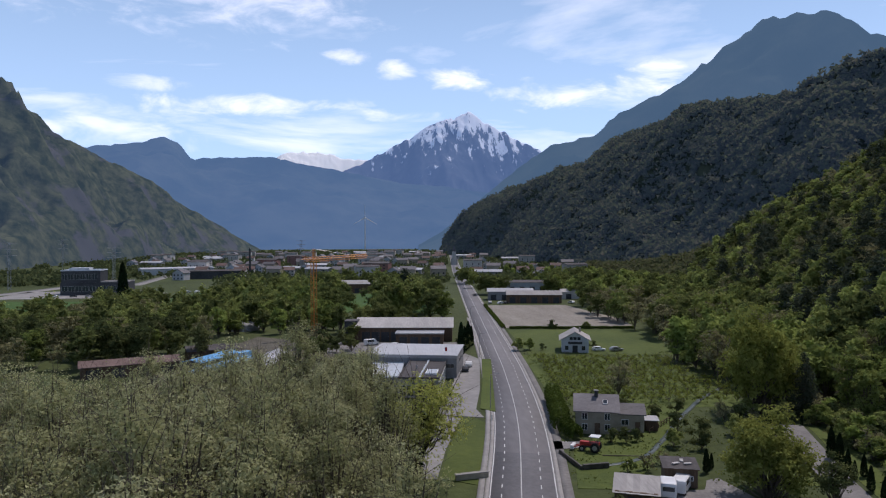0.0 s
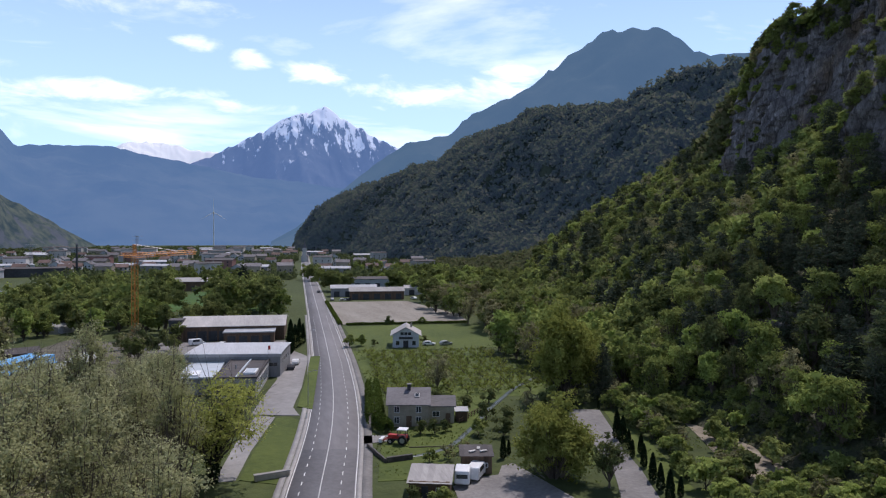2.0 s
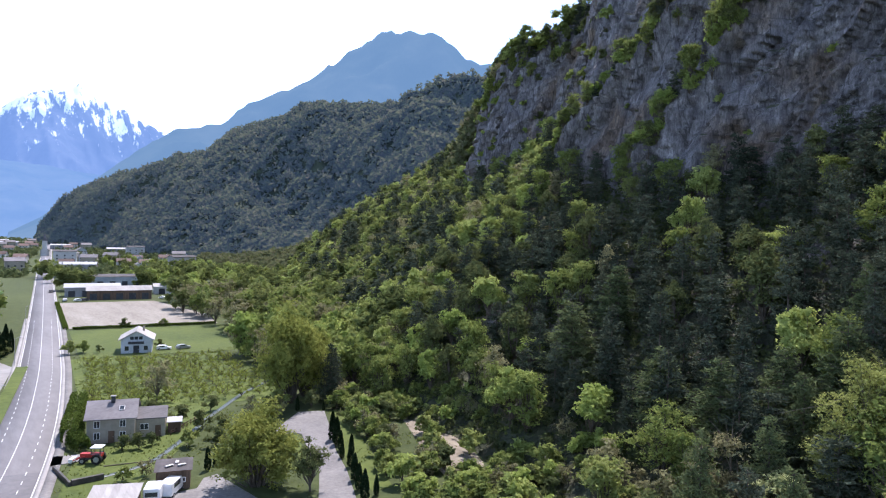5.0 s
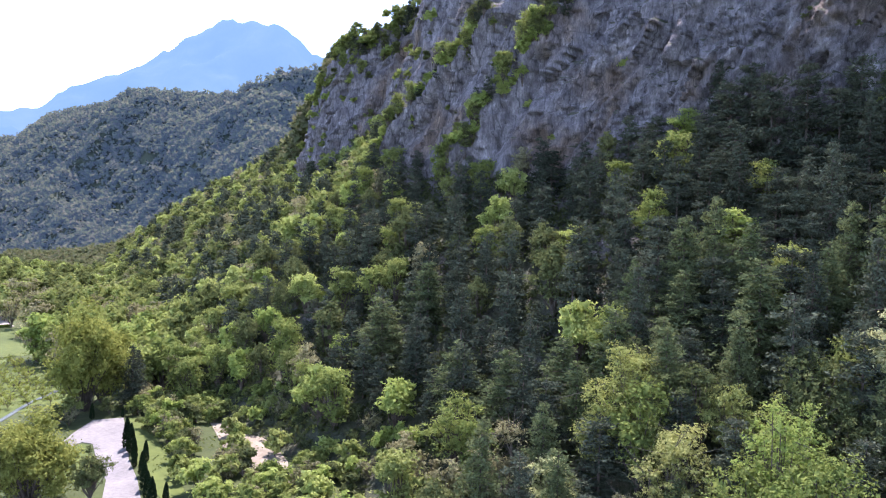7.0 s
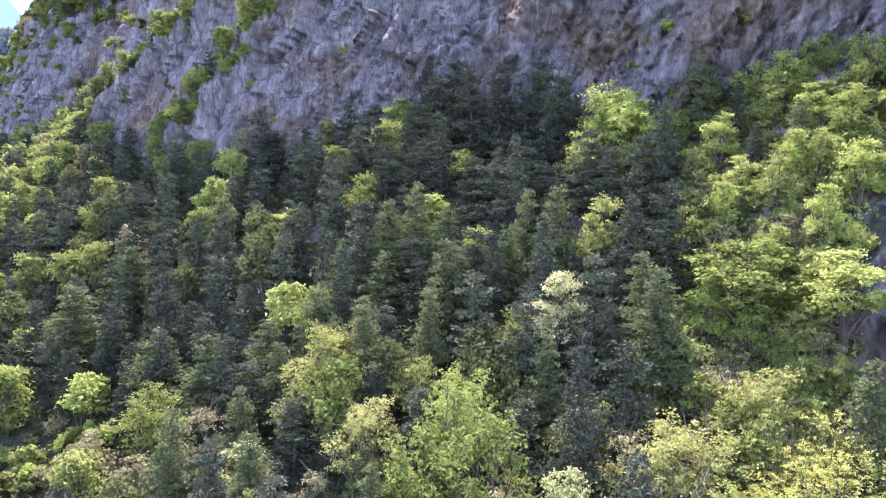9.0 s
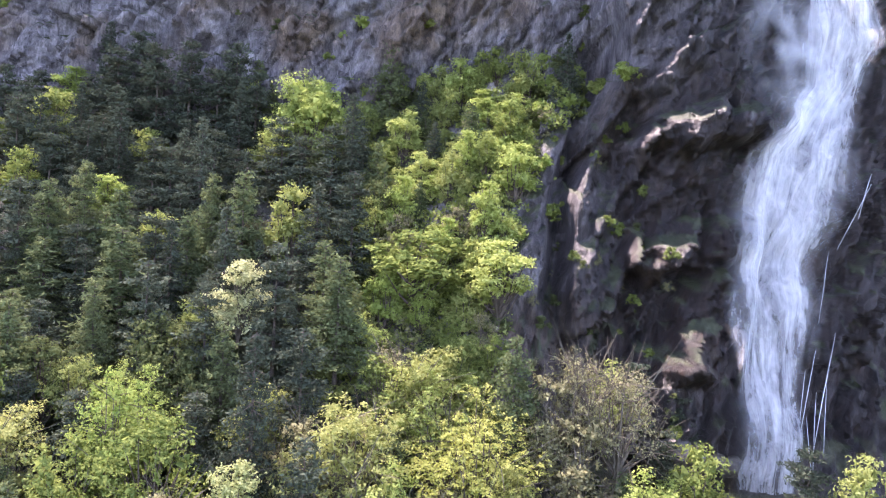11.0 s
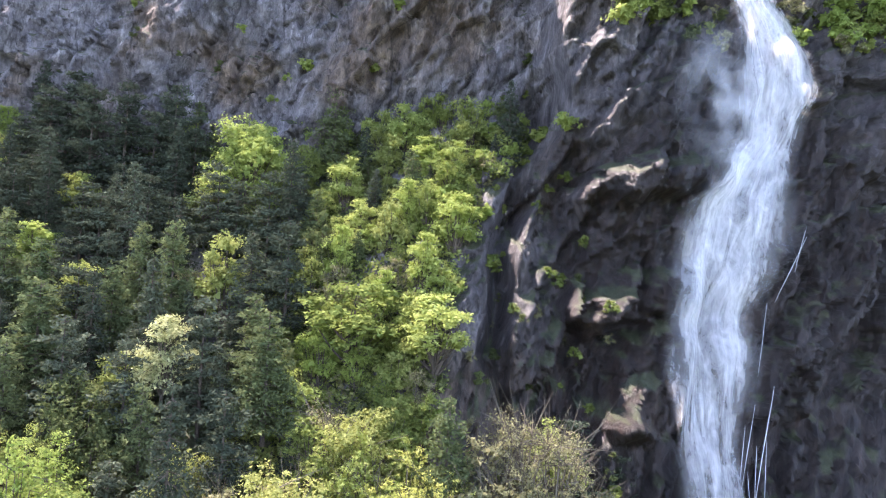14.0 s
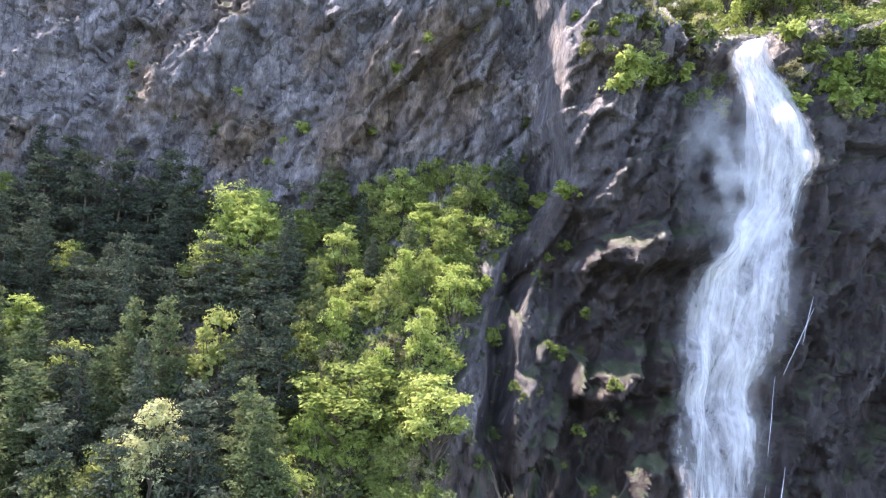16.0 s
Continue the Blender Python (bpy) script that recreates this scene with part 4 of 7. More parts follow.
def build_fall():
    fall = thing("waterfall", Matrix.Identity(4), "tall white waterfall plunging down a dark rock face", "waterfall")
    f = np.array(FALL)[::-1]
    rng = np.random.default_rng(8)
    for k, (name, mat, grow, lift) in enumerate((("spray_veil", water_veil("thin_veil", 0.34, 0.72, 0.45), 1.2, 0.5), ("water_sheet", water_veil("water_sheet", 0.36, 0.58, 0.85), 1.05, 1.0), ("water_core", water_veil("water_core", 0.36, 0.58, 0.95), 0.82, 1.5))):
        zs, us = np.linspace(12, 83.4, 150), np.linspace(0, 1, 56)
        Z, U = np.repeat(zs[:, None], 56, 1), np.repeat(us[None, :], 150, 0)
        l, r, o = (np.interp(zs, f[:, 0], f[:, i])[:, None] for i in (1, 2, 3))
        c, w = (l + r) / 2, (l - r) / 2 * grow
        c = c + 0.5 * vnoise(zs / 6, k * 7.0, 0, 3)[:, None]
        Y = c + w * (1 - 2 * U) + 0.35 * vnoise(U * 9, Z / 7, k, 19)
        # water falls clear of the rock in smooth arcs
        X = np.min(np.stack([rough_side(Y + d, Z) for d in (-2, 0, 2)]), 0)
        for _ in range(10):
            X[:, 1:-1] = (X[:, :-2] + X[:, 1:-1] + X[:, 2:]) / 3
            X[1:-1] = (X[:-2] + X[1:-1] + X[2:]) / 3
        X = X - o * 0.7 - lift * 0.5 - 0.9 * (1 - (2 * U - 1) ** 2) + 0.35 * vnoise(U * 14, Z / 9, k, 77)
        ob = raw(name, np.stack([X, Y, Z], -1).reshape(-1, 3), grid_faces(150, 56), mat, fall, True)
        uvl = ob.data.uv_layers.new(name="UVMap")
        idx = np.zeros(len(ob.data.loops), dtype=np.int32)
        ob.data.loops.foreach_get("vertex_index", idx)
        uv = np.stack([U.ravel()[idx], Z.ravel()[idx] / 82], -1)
        uvl.data.foreach_set("uv", uv.astype(np.float32).ravel())
    for (yc, zc, ry, rz, off) in ((-58.5, 62, 8.5, 12.5, 3.2), (-60, 56, 7.0, 9.0, 4.2)):
        U, V = np.meshgrid(np.linspace(0, 1, 14), np.linspace(0, 1, 14), indexing="ij")
        Y, Z = yc + (0.5 - U) * 2 * ry, zc + (V - 0.5) * 2 * rz
        X = side(Y, Z) - off - 1.5 * np.cos((U - 0.5) * 3) * np.cos((V - 0.5) * 3)
        ob = raw("spray_mist", np.stack([X, Y, Z], -1).reshape(-1, 3), grid_faces(14, 14), mist("spray_mist"), fall, True)
        uvl = ob.data.uv_layers.new(name="UVMap")
        idx = np.zeros(len(ob.data.loops), dtype=np.int32)
        ob.data.loops.foreach_get("vertex_index", idx)
        uvl.data.foreach_set("uv", np.stack([U.ravel()[idx], V.ravel()[idx]], -1).astype(np.float32).ravel())
    # threads that run down beside the main stream
    thread_mat = surface("water_thread", (0.75, 0.8, 0.85), (0.92, 0.95, 0.97), 2, 0.3)
    for i in range(9):
        z1 = rng.uniform(18, 50)
        z0 = max(12, z1 - rng.uniform(4, 14))
        zs = np.linspace(z0, z1, 26)
        r = np.interp(zs, f[:, 0], f[:, 2])
        e = r + rng.uniform(-3.2, 0.8)
        y = e[0] + (e[-1] - e[0]) * (zs - z0) / (z1 - z0) + 0.06 * vnoise(zs / 3, i * 3.1, 0, 4)
        x = rough_side(y, zs) - 0.35
        free = np.polyval(np.polyfit(zs, x, 1), zs)      # falls free of the rock in a straight line
        x = free - max(0.0, float((free - x).max())) - 0.1
        w = rng.uniform(0.02, 0.05) * np.sin(np.linspace(0.15, math.pi - 0.1, 26))
        v = np.stack([np.c_[x, y - w, zs], np.c_[x - 0.06, y, zs], np.c_[x, y + w, zs]], 1)
        raw("water_thread", v.reshape(-1, 3), grid_faces(26, 3), thread_mat, fall, True)


build_fall()


def boulder(seed, r):
    bm = B()
    bmesh.ops.create_icosphere(bm, subdivisions=3, radius=r)
    co = np.array([v.co for v in bm.verts])
    k = 1 + 0.35 * fbm(co[:, 0] / r * 1.1 + seed, co[:, 1] / r * 1.1, co[:, 2] / r * 1.1, 3, seed)
    for v, q in zip(bm.verts, k):
        v.co *= q
        v.co.z *= 0.7
    return bm


wet_rock = surface("boulder_rock", (0.035, 0.03, 0.027), (0.12, 0.105, 0.09), 0.9, 0.55, bump=0.6)
for i, (y, z, r) in enumerate(((-39.6, 15.6, 1.3), (-41.8, 15.2, 1.6), (-44.4, 15.4, 2.1), (-47, 15, 1.6), (-49.2, 14.4, 1.3), (-42.8, 13, 1.5), (-46, 12.8, 1.3), (-51.5, 13.6, 1.7), (-54, 13, 1.4))):
    ob = part("boulder", boulder(i, r), wet_rock)
    ob.matrix_basis = pose(float(rough_side(y, z)) - 0.3, y, z, 0, 0, i * 50)
    tagged(ob, "dark wet boulder at the foot of the waterfall", "boulder", "boulders below the fall")


# ---- trees ----
def cards(c, size, rng, flat=0.0, aspect=0.55, droop=0.0, face=None):
    """Leaf sprays: one bent diamond at each centre."""
    n = len(c)
    a = rng.normal(size=(n, 3)); a[:, 2] = a[:, 2] * (1 - flat) - droop
    a /= np.linalg.norm(a, axis=1, keepdims=True)
    b = rng.normal(size=(n, 3)); b[:, 2] *= 1 - flat * 0.6
    b -= (a * b).sum(1, keepdims=True) * a
    b /= np.linalg.norm(b, axis=1, keepdims=True)
    if face is not None:                                # leaves turn their faces out of the crown
        m = face + 0.62 * rng.normal(size=(n, 3)) + (0, 0, 0.25)
        m /= np.linalg.norm(m, axis=1, keepdims=True)
        b = np.cross(m, a)
        b /= np.linalg.norm(b, axis=1, keepdims=True) + 1e-6
        a = np.cross(b, m)
    s = size * rng.uniform(0.6, 1.3, (n, 1))
    a, b = a * s * 0.5, b * s * 0.5 * aspect
    v = np.stack([c - a - b, c - a * 0.5 + b * 1.3, c + a * 1.4], 1)
    return v.reshape(-1, 3), np.arange(n * 3).reshape(-1, 3)


def limbs(bm, base, tips, r, rng):
    for t in tips:
        p = Vector(base) + Vector((0, 0, rng.uniform(-0.12, 0.2) * t[2]))
        q = p.lerp(Vector(t), 0.5) + Vector(rng.normal(size=3) * 0.25)
        tube(bm, p, q, r * 0.5, r * 0.3, 4)
        tube(bm, q, t, r * 0.3, r * 0.08, 3)


def broadleaf_data(seed, h, w, leaves, size, base=0.3, lobes=16, twiggy=0.0, shell=0.55, per=12):
    """A crown of boughs; each bough carries sprigs, each sprig a tuft of leaves that face out and up."""
    rng = np.random.default_rng(seed)
    cz, rz = h * (base + 1) / 2, h * (1 - base) / 2
    cs, rs = [], []
    for i in range(lobes):
        d = rng.normal(size=3); d /= np.linalg.norm(d)
        d[2] = d[2] * 0.9 + 0.12
        k = rng.uniform(0.3, 0.95) if i % 3 else rng.uniform(0.75, 1.05)
        r = rng.uniform(0.1, 0.24) * w
        q = (1 - 0.4 * max(0, d[2] * k)) * rng.uniform(0.75, 1.12)
        cs.append((d[0] * k * w / 2 * q, d[1] * k * w / 2 * q, cz + d[2] * k * rz * rng.uniform(0.85, 1.08))); rs.append(r)
    cs, rs = np.array(cs), np.array(rs)
    ns = max(lobes, leaves // per)
    pick = rng.choice(lobes, ns, p=rs ** 2 / (rs ** 2).sum())
    d = rng.normal(size=(ns, 3)); d /= np.linalg.norm(d, axis=1, keepdims=True)
    d[:, 2] = np.abs(d[:, 2]) * np.where(rng.random(ns) < 0.74, 1, -1)
    rad = rs[pick] * (shell + (1.1 - shell) * rng.random(ns) ** 0.6)
    sc = cs[pick] + d * rad[:, None] * np.array([1, 1, 0.8])
    spread = np.minimum(1.25 * size * rng.uniform(0.7, 1.3, ns), 0.4 * rs[pick])
    off = rng.normal(size=(ns, per, 3)) * spread[:, None, None] * (0.75, 0.75, 0.4)
    c = (sc[:, None, :] + off).reshape(-1, 3)
    face = np.repeat(d, per, 0) * 0.8 + (0, 0, 0.35)
    v, f = cards(c, size, rng, 0, 0.62, 0, face)
    # large sprays deep in the crown keep its inside dark
    m = leaves // 12
    pick = rng.choice(lobes, m, p=rs ** 2 / (rs ** 2).sum())
    d = rng.normal(size=(m, 3)); d /= np.linalg.norm(d, axis=1, keepdims=True)
    v2, f2 = cards(cs[pick] + d * rs[pick][:, None] * rng.uniform(0.05, 0.5, (m, 1)) * (1 if not twiggy else 0.7), size * 2.3 * (0.6 if twiggy else 1), rng, 0, 0.8)
    v, f = np.concatenate([v, v2]), np.concatenate([f, f2 + len(v)])
    bm = B()
    r = 0.024 * h
    tube(bm, (0, 0, -0.6), (0.1, 0, h * base), r, r * 0.75, 7)
    tube(bm, (0.1, 0, h * base), (0.0, 0.1, cz + rz * 0.4), r * 0.75, r * 0.2, 6)
    limbs(bm, (0.08, 0, h * base), cs, r, rng)
    if twiggy:
        for i in range(int(twiggy)):
            p = cs[rng.integers(lobes)]
            q = p + rng.normal(size=3) * w * 0.2 + (0, 0, h * 0.07)
            tube(bm, p, q, 0.045, 0.012, 3)
    return v, f, bm


def conifer_data(seed, h, w, leaves, size, base=0.12, kind="spruce"):
    """A straight stem with whorls of branches; needles sit in flat tufts along them, with gaps between the tiers."""
    rng = np.random.default_rng(seed)
    c, per = [], 7
    bm = B()
    tube(bm, (0, 0, -0.6), (0, 0, h * 0.97), 0.018 * h, 0.02, 6)
    tiers = max(6, int(h * {"spruce": 1.15, "larch": 0.95, "pine": 0.72}[kind]))
    nb = {"spruce": 7, "larch": 7, "pine": 6}[kind]
    for i in range(tiers):
        t = (i + rng.uniform(0, 0.5)) / tiers
        z0 = h * (base + (0.97 - base) * t)
        prof = {"spruce": (1 - t) ** 0.85, "larch": (1 - t) ** 0.7 * (0.75 + 0.25 * min(1, t * 5)), "pine": (1 - t) ** 0.62 * (0.6 + 0.4 * min(1, 3 * t))}[kind]
        R = w / 2 * prof
        for j in range(nb):
            a = 2 * math.pi * (j + rng.random()) / nb
            L = R * rng.uniform(0.55, 1.2) + 0.2
            drop = {"spruce": -0.3, "larch": -0.1, "pine": 0.16}[kind]
            z = z0 + rng.normal() * (0.3 if kind == "pine" else 0.15)
            tip = np.array([math.cos(a) * L, math.sin(a) * L, z + drop * L + rng.normal() * 0.2])
            tube(bm, (0, 0, z), tip, 0.05, 0.012, 3)
            k = max(2, int(round(leaves / per * L / (tiers * nb * w * 0.26))))
            q = (0.3 + 0.75 * rng.random(k) ** 0.8) if kind != "pine" else 0.45 + 0.6 * rng.random(k)
            p = np.array([0, 0, z]) + q[:, None] * (tip - (0, 0, z))
            wide = 0.1 + 0.2 * L
            p = p + rng.normal(size=(k, 3)) * np.array([wide, wide, 0.1 + 0.03 * L])
            c.append(p)
    c = np.concatenate(c)
    s = size * 1.05
    tuft = c[:, None, :] + rng.normal(size=(len(c), per, 3)) * np.array([0.62, 0.62, 0.24 if kind != "larch" else 0.34]) * s
    if kind == "spruce":
        tuft[..., 2] -= np.abs(rng.normal(size=tuft.shape[:2])) * 0.35 * s
    v, f = cards(tuft.reshape(-1, 3), size, rng, {"spruce": 0.35, "larch": 0.4, "pine": 0.5}[kind], 0.42, 0.2 if kind == "spruce" else -0.12)
    return v, f, bm


PROTO = {}


def proto(name, data, leaf_mat, trunk_mat, label, category="tree", tree_name="tree"):
    """A tree built once, out of sight below the ground of the slope's far back, and copied from there."""
    v, f, bm = data
    me = bpy.data.meshes.new("crown")
    tmp = raw("crown", v, f, leaf_mat)
    crown = tmp.data
    bpy.data.objects.remove(tmp)
    tm = bpy.data.meshes.new("trunk")
    bm.to_mesh(tm); bm.free(); tm.materials.append(trunk_mat)
    bpy.data.meshes.remove(me)
    PROTO[name] = (tree_name, crown, tm, label, category)


def plant(name, x, y, z, s=1.0, rot=0.0, group="", lean=0.0, sz=None, label=""):
    tree_name, crown, trunk, lab, cat = PROTO[name]
    ob = new(tree_name)
    ob.empty_display_size = 0.3
    ob.matrix_basis = Matrix.Translation((x, y, z)) @ Matrix.Rotation(rot, 4, "Z") @ Matrix.Rotation(lean, 4, "X") @ Matrix.Diagonal((s, s, sz or s, 1))
    tagged(ob, label or lab, cat, group)
    for nm, me in (("trunk", trunk), ("crown", crown))[1 if group == "bushes on the cliff ledges" else 0:]:
        p = new(nm, me)
        p.parent = ob
    return ob


# near kinds
proto("oak", broadleaf_data(1, 12, 7.2, 3600, 0.36, 0.12, 34), spring_leaf, bark, "broadleaf tree in fresh spring leaf on the slope", "tree", "oak_tree")
proto("ash", broadleaf_data(2, 13, 7, 3600, 0.36, 0.1, 36), fresh_leaf, bark, "broadleaf tree with bright yellow-green young leaves", "tree", "ash_tree")
proto("beech", broadleaf_data(3, 11, 7, 3400, 0.36, 0.12, 32), green_leaf, bark, "green broadleaf tree on the wooded slope", "tree", "beech_tree")
proto("maple", broadleaf_data(4, 11, 8.5, 8500, 0.22, 0.12, 44, 60, 0.35), yellow_leaf, grey_bark, "yellow-leaved spring tree at the foot of the slope", "tree", "maple_tree")
proto("budding", broadleaf_data(5, 11, 7.5, 2600, 0.3, 0.18, 20, 110, 0.2), bud_leaf, grey_bark, "grey-brown budding tree with bare twigs", "tree", "budding_tree")
proto("pine", conifer_data(6, 13.5, 6.2, 3600, 0.42, 0.14, "pine"), pine_needle, bark, "dark pine tree on the steep slope", "pine", "pine_tree")
proto("pine_b", conifer_data(7, 12, 6.8, 3600, 0.42, 0.1, "pine"), pine_needle, bark, "dark broad-crowned pine on the slope", "pine", "pine_tree")
proto("spruce", conifer_data(8, 14, 5.6, 3600, 0.42, 0.08, "spruce"), pine_needle, bark, "dark conical spruce on the wooded slope", "spruce", "spruce_tree")
proto("larch", conifer_data(9, 13, 6.8, 4400, 0.44, 0.1, "larch"), larch_needle, bark, "soft green larch on the lower slope", "larch", "larch_tree")
proto("shrub", broadleaf_data(10, 3.2, 3.4, 560, 0.4, 0.05, 9), spring_leaf, bark, "low green shrub in spring leaf", "shrub", "shrub")
proto("shrub_dark", broadleaf_data(11, 3.0, 3.4, 560, 0.38, 0.05, 9), green_leaf, bark, "low dark green leafy shrub", "shrub", "dark_shrub")
proto("shrub_bright", broadleaf_data(12, 3.6, 3.6, 560, 0.42, 0.05, 9), fresh_leaf, bark, "bright yellow-green bush in new leaf", "shrub", "bright_bush")
proto("shrub_bare", broadleaf_data(13, 3.2, 3.2, 500, 0.28, 0.05, 9, 40, 0.2), bud_leaf, grey_bark, "brownish bush with nearly bare twigs", "shrub", "bare_bush")
proto("poplar", broadleaf_data(14, 24, 11, 6500, 0.33, 0.12, 54, 150, 0.1, 3), poplar_leaf, grey_bark, "tall pale grey-green poplar just coming into leaf", "tree", "poplar_tree")
proto("poplar_b", broadleaf_data(15, 23, 11.5, 6500, 0.33, 0.12, 52, 150, 0.1, 3), poplar_leaf, grey_bark, "tall pale grey-green poplar just coming into leaf", "tree", "poplar_tree")
proto("willow", broadleaf_data(16, 12, 12, 9500, 0.42, -0.02, 60, 0, 0.45, 7), willow_leaf, bark, "broad yellow-green tree beside the drive", "tree", "willow_tree")
proto("ivy_tree", broadleaf_data(17, 13, 14, 9000, 0.3, 0.22, 44, 160, 0.4, 7), golden_leaf, bark, "spreading yellow-green tree with an ivy-covered trunk", "tree", "spreading_tree")
proto("pale", broadleaf_data(34, 10, 8, 5200, 0.3, 0.12, 34, 30, 0.4), pale_leaf, grey_bark, "pale cream-green tree in young leaf", "tree", "whitebeam_tree")
proto("tall", broadleaf_data(35, 16, 14, 9000, 0.36, 0.06, 46), fresh_leaf, bark, "tall broad bright yellow-green tree below the cliff", "tree", "ash_tree")
proto("bare", broadleaf_data(36, 12, 8, 3600, 0.17, 0.15, 26, 220, 0.2, 4), bud_leaf, grey_bark, "grey nearly bare tree with fine twigs", "tree", "bare_tree")
proto("droop", conifer_data(37, 20, 8.5, 7500, 0.42, 0.04, "spruce"), pine_needle, bark, "tall dark spruce with drooping branches", "spruce", "spruce_tree")
proto("golden", broadleaf_data(18, 17, 14, 24000, 0.19, 0.06, 80, 120, 0.45), golden_leaf, grey_bark, "broad round golden-yellow tree at the foot of the slope", "tree", "maple_tree")
# kinds of the front row, with finer leaves
proto("near_oak", broadleaf_data(31, 12, 7.4, 6500, 0.23, 0.12, 40), spring_leaf, bark, "broadleaf tree in fresh spring leaf at the slope's foot", "tree", "oak_tree")
proto("near_ash", broadleaf_data(32, 13, 7.2, 6500, 0.23, 0.1, 44, 40, 0.35), fresh_leaf, grey_bark, "slender tree with bright yellow-green young leaves", "tree", "ash_tree")
proto("near_beech", broadleaf_data(33, 11, 7.4, 6500, 0.23, 0.1, 38), green_leaf, bark, "green broadleaf tree at the foot of the slope", "tree", "beech_tree")
# kinds half way
proto("mid_oak", broadleaf_data(61, 12, 7.6, 2000, 0.5, 0.06, 30, 0, 0.5, 7), spring_leaf, bark, "broadleaf tree in spring leaf on the slope", "tree", "oak_tree")
proto("mid_green", broadleaf_data(62, 12, 7.6, 2000, 0.5, 0.06, 30, 0, 0.5, 7), green_leaf, bark, "green broadleaf tree on the wooded slope", "tree", "beech_tree")
proto("mid_fresh", broadleaf_data(63, 11, 6.8, 1700, 0.54, 0.1, 24), fresh_leaf, bark, "yellow-green tree on the slope", "tree", "ash_tree")
proto("mid_pine", conifer_data(64, 13.5, 6, 1800, 0.6, 0.1, "pine"), pine_needle, bark, "dark pine on the wooded slope", "pine", "pine_tree")
proto("mid_bud", broadleaf_data(65, 11, 7, 1300, 0.5, 0.15, 22, 30), bud_leaf, grey_bark, "brownish tree just coming into bud", "tree", "budding_tree")
# distant kinds
proto("far_oak", broadleaf_data(21, 12, 8.5, 900, 0.85, 0.04, 22, 0, 0.5, 5), spring_leaf, bark, "broadleaf tree in spring leaf in the valley", "tree", "valley_tree")
proto("far_green", broadleaf_data(22, 12, 9, 900, 0.85, 0.04, 22, 0, 0.5, 5), valley_leaf, bark, "green broadleaf tree in the valley", "tree", "valley_tree")
proto("far_yellow", broadleaf_data(23, 10, 8.5, 900, 0.85, 0.04, 22, 0, 0.5, 5), yellow_leaf, bark, "yellow-green tree in the valley", "tree", "valley_tree")
proto("far_pine", conifer_data(24, 13, 6, 600, 1.0, 0.1, "pine"), pine_needle, bark, "dark pine higher on the slope", "pine", "pine_tree")
proto("far_fresh", broadleaf_data(25, 11, 7, 900, 0.85, 0.04, 22, 0, 0.5, 5), fresh_leaf, bark, "yellow-green tree on the slope", "tree", "valley_tree")
proto("far_bud", broadleaf_data(26, 11, 7.5, 800, 0.6, 0.12, 18, 30, 0.4, 5), bud_leaf, grey_bark, "brownish tree just coming into bud", "tree", "valley_tree")


def cypress_proto():
    rng = np.random.default_rng(30)
    n, h = 1500, 6.5
    t = rng.random(n) ** 0.8
    R = 0.85 * np.minimum(1, 6 * t + 0.35) * (1 - t ** 2.2) ** 0.8
    a, k = rng.random(n) * 2 * math.pi, rng.uniform(0.7, 1.05, n)
    c = np.stack([np.cos(a) * R * k, np.sin(a) * R * k, 0.15 + t * h], -1)
    v, f = cards(c, 0.42, rng, 0.0, 0.5, -1.6)
    bm = tube(B(), (0, 0, -0.3), (0, 0, h * 0.9), 0.12, 0.02, 6)
    proto("cypress", (v, f, bm), cypress_leaf, bark, "slim dark green cypress beside the gravel drive", "cypress", "cypress")


cypress_proto()


def side_point(y, z):
    return float(rough_side(np.array(y), np.array(z)))


def join_crowns(name, far, label):
    """Crowns too far off to tell apart, joined into one mesh a kind."""
    for kind, rows in far.items():
        me = PROTO[kind][1]
        co = np.zeros(len(me.vertices) * 3, dtype=np.float32)
        me.vertices.foreach_get("co", co)
        co = co.reshape(-1, 3)
        out = []
        for x, y, z, s, a in rows:
            c, d = math.cos(a) * s, math.sin(a) * s
            out.append(co @ np.array([[c, d, 0], [-d, c, 0], [0, 0, s]]) + (x, y, z))
        v = np.concatenate(out)
        tagged(raw(name, v, np.arange(len(v)).reshape(-1, 3), me.materials[0]), label, "wood", kind="stuff")


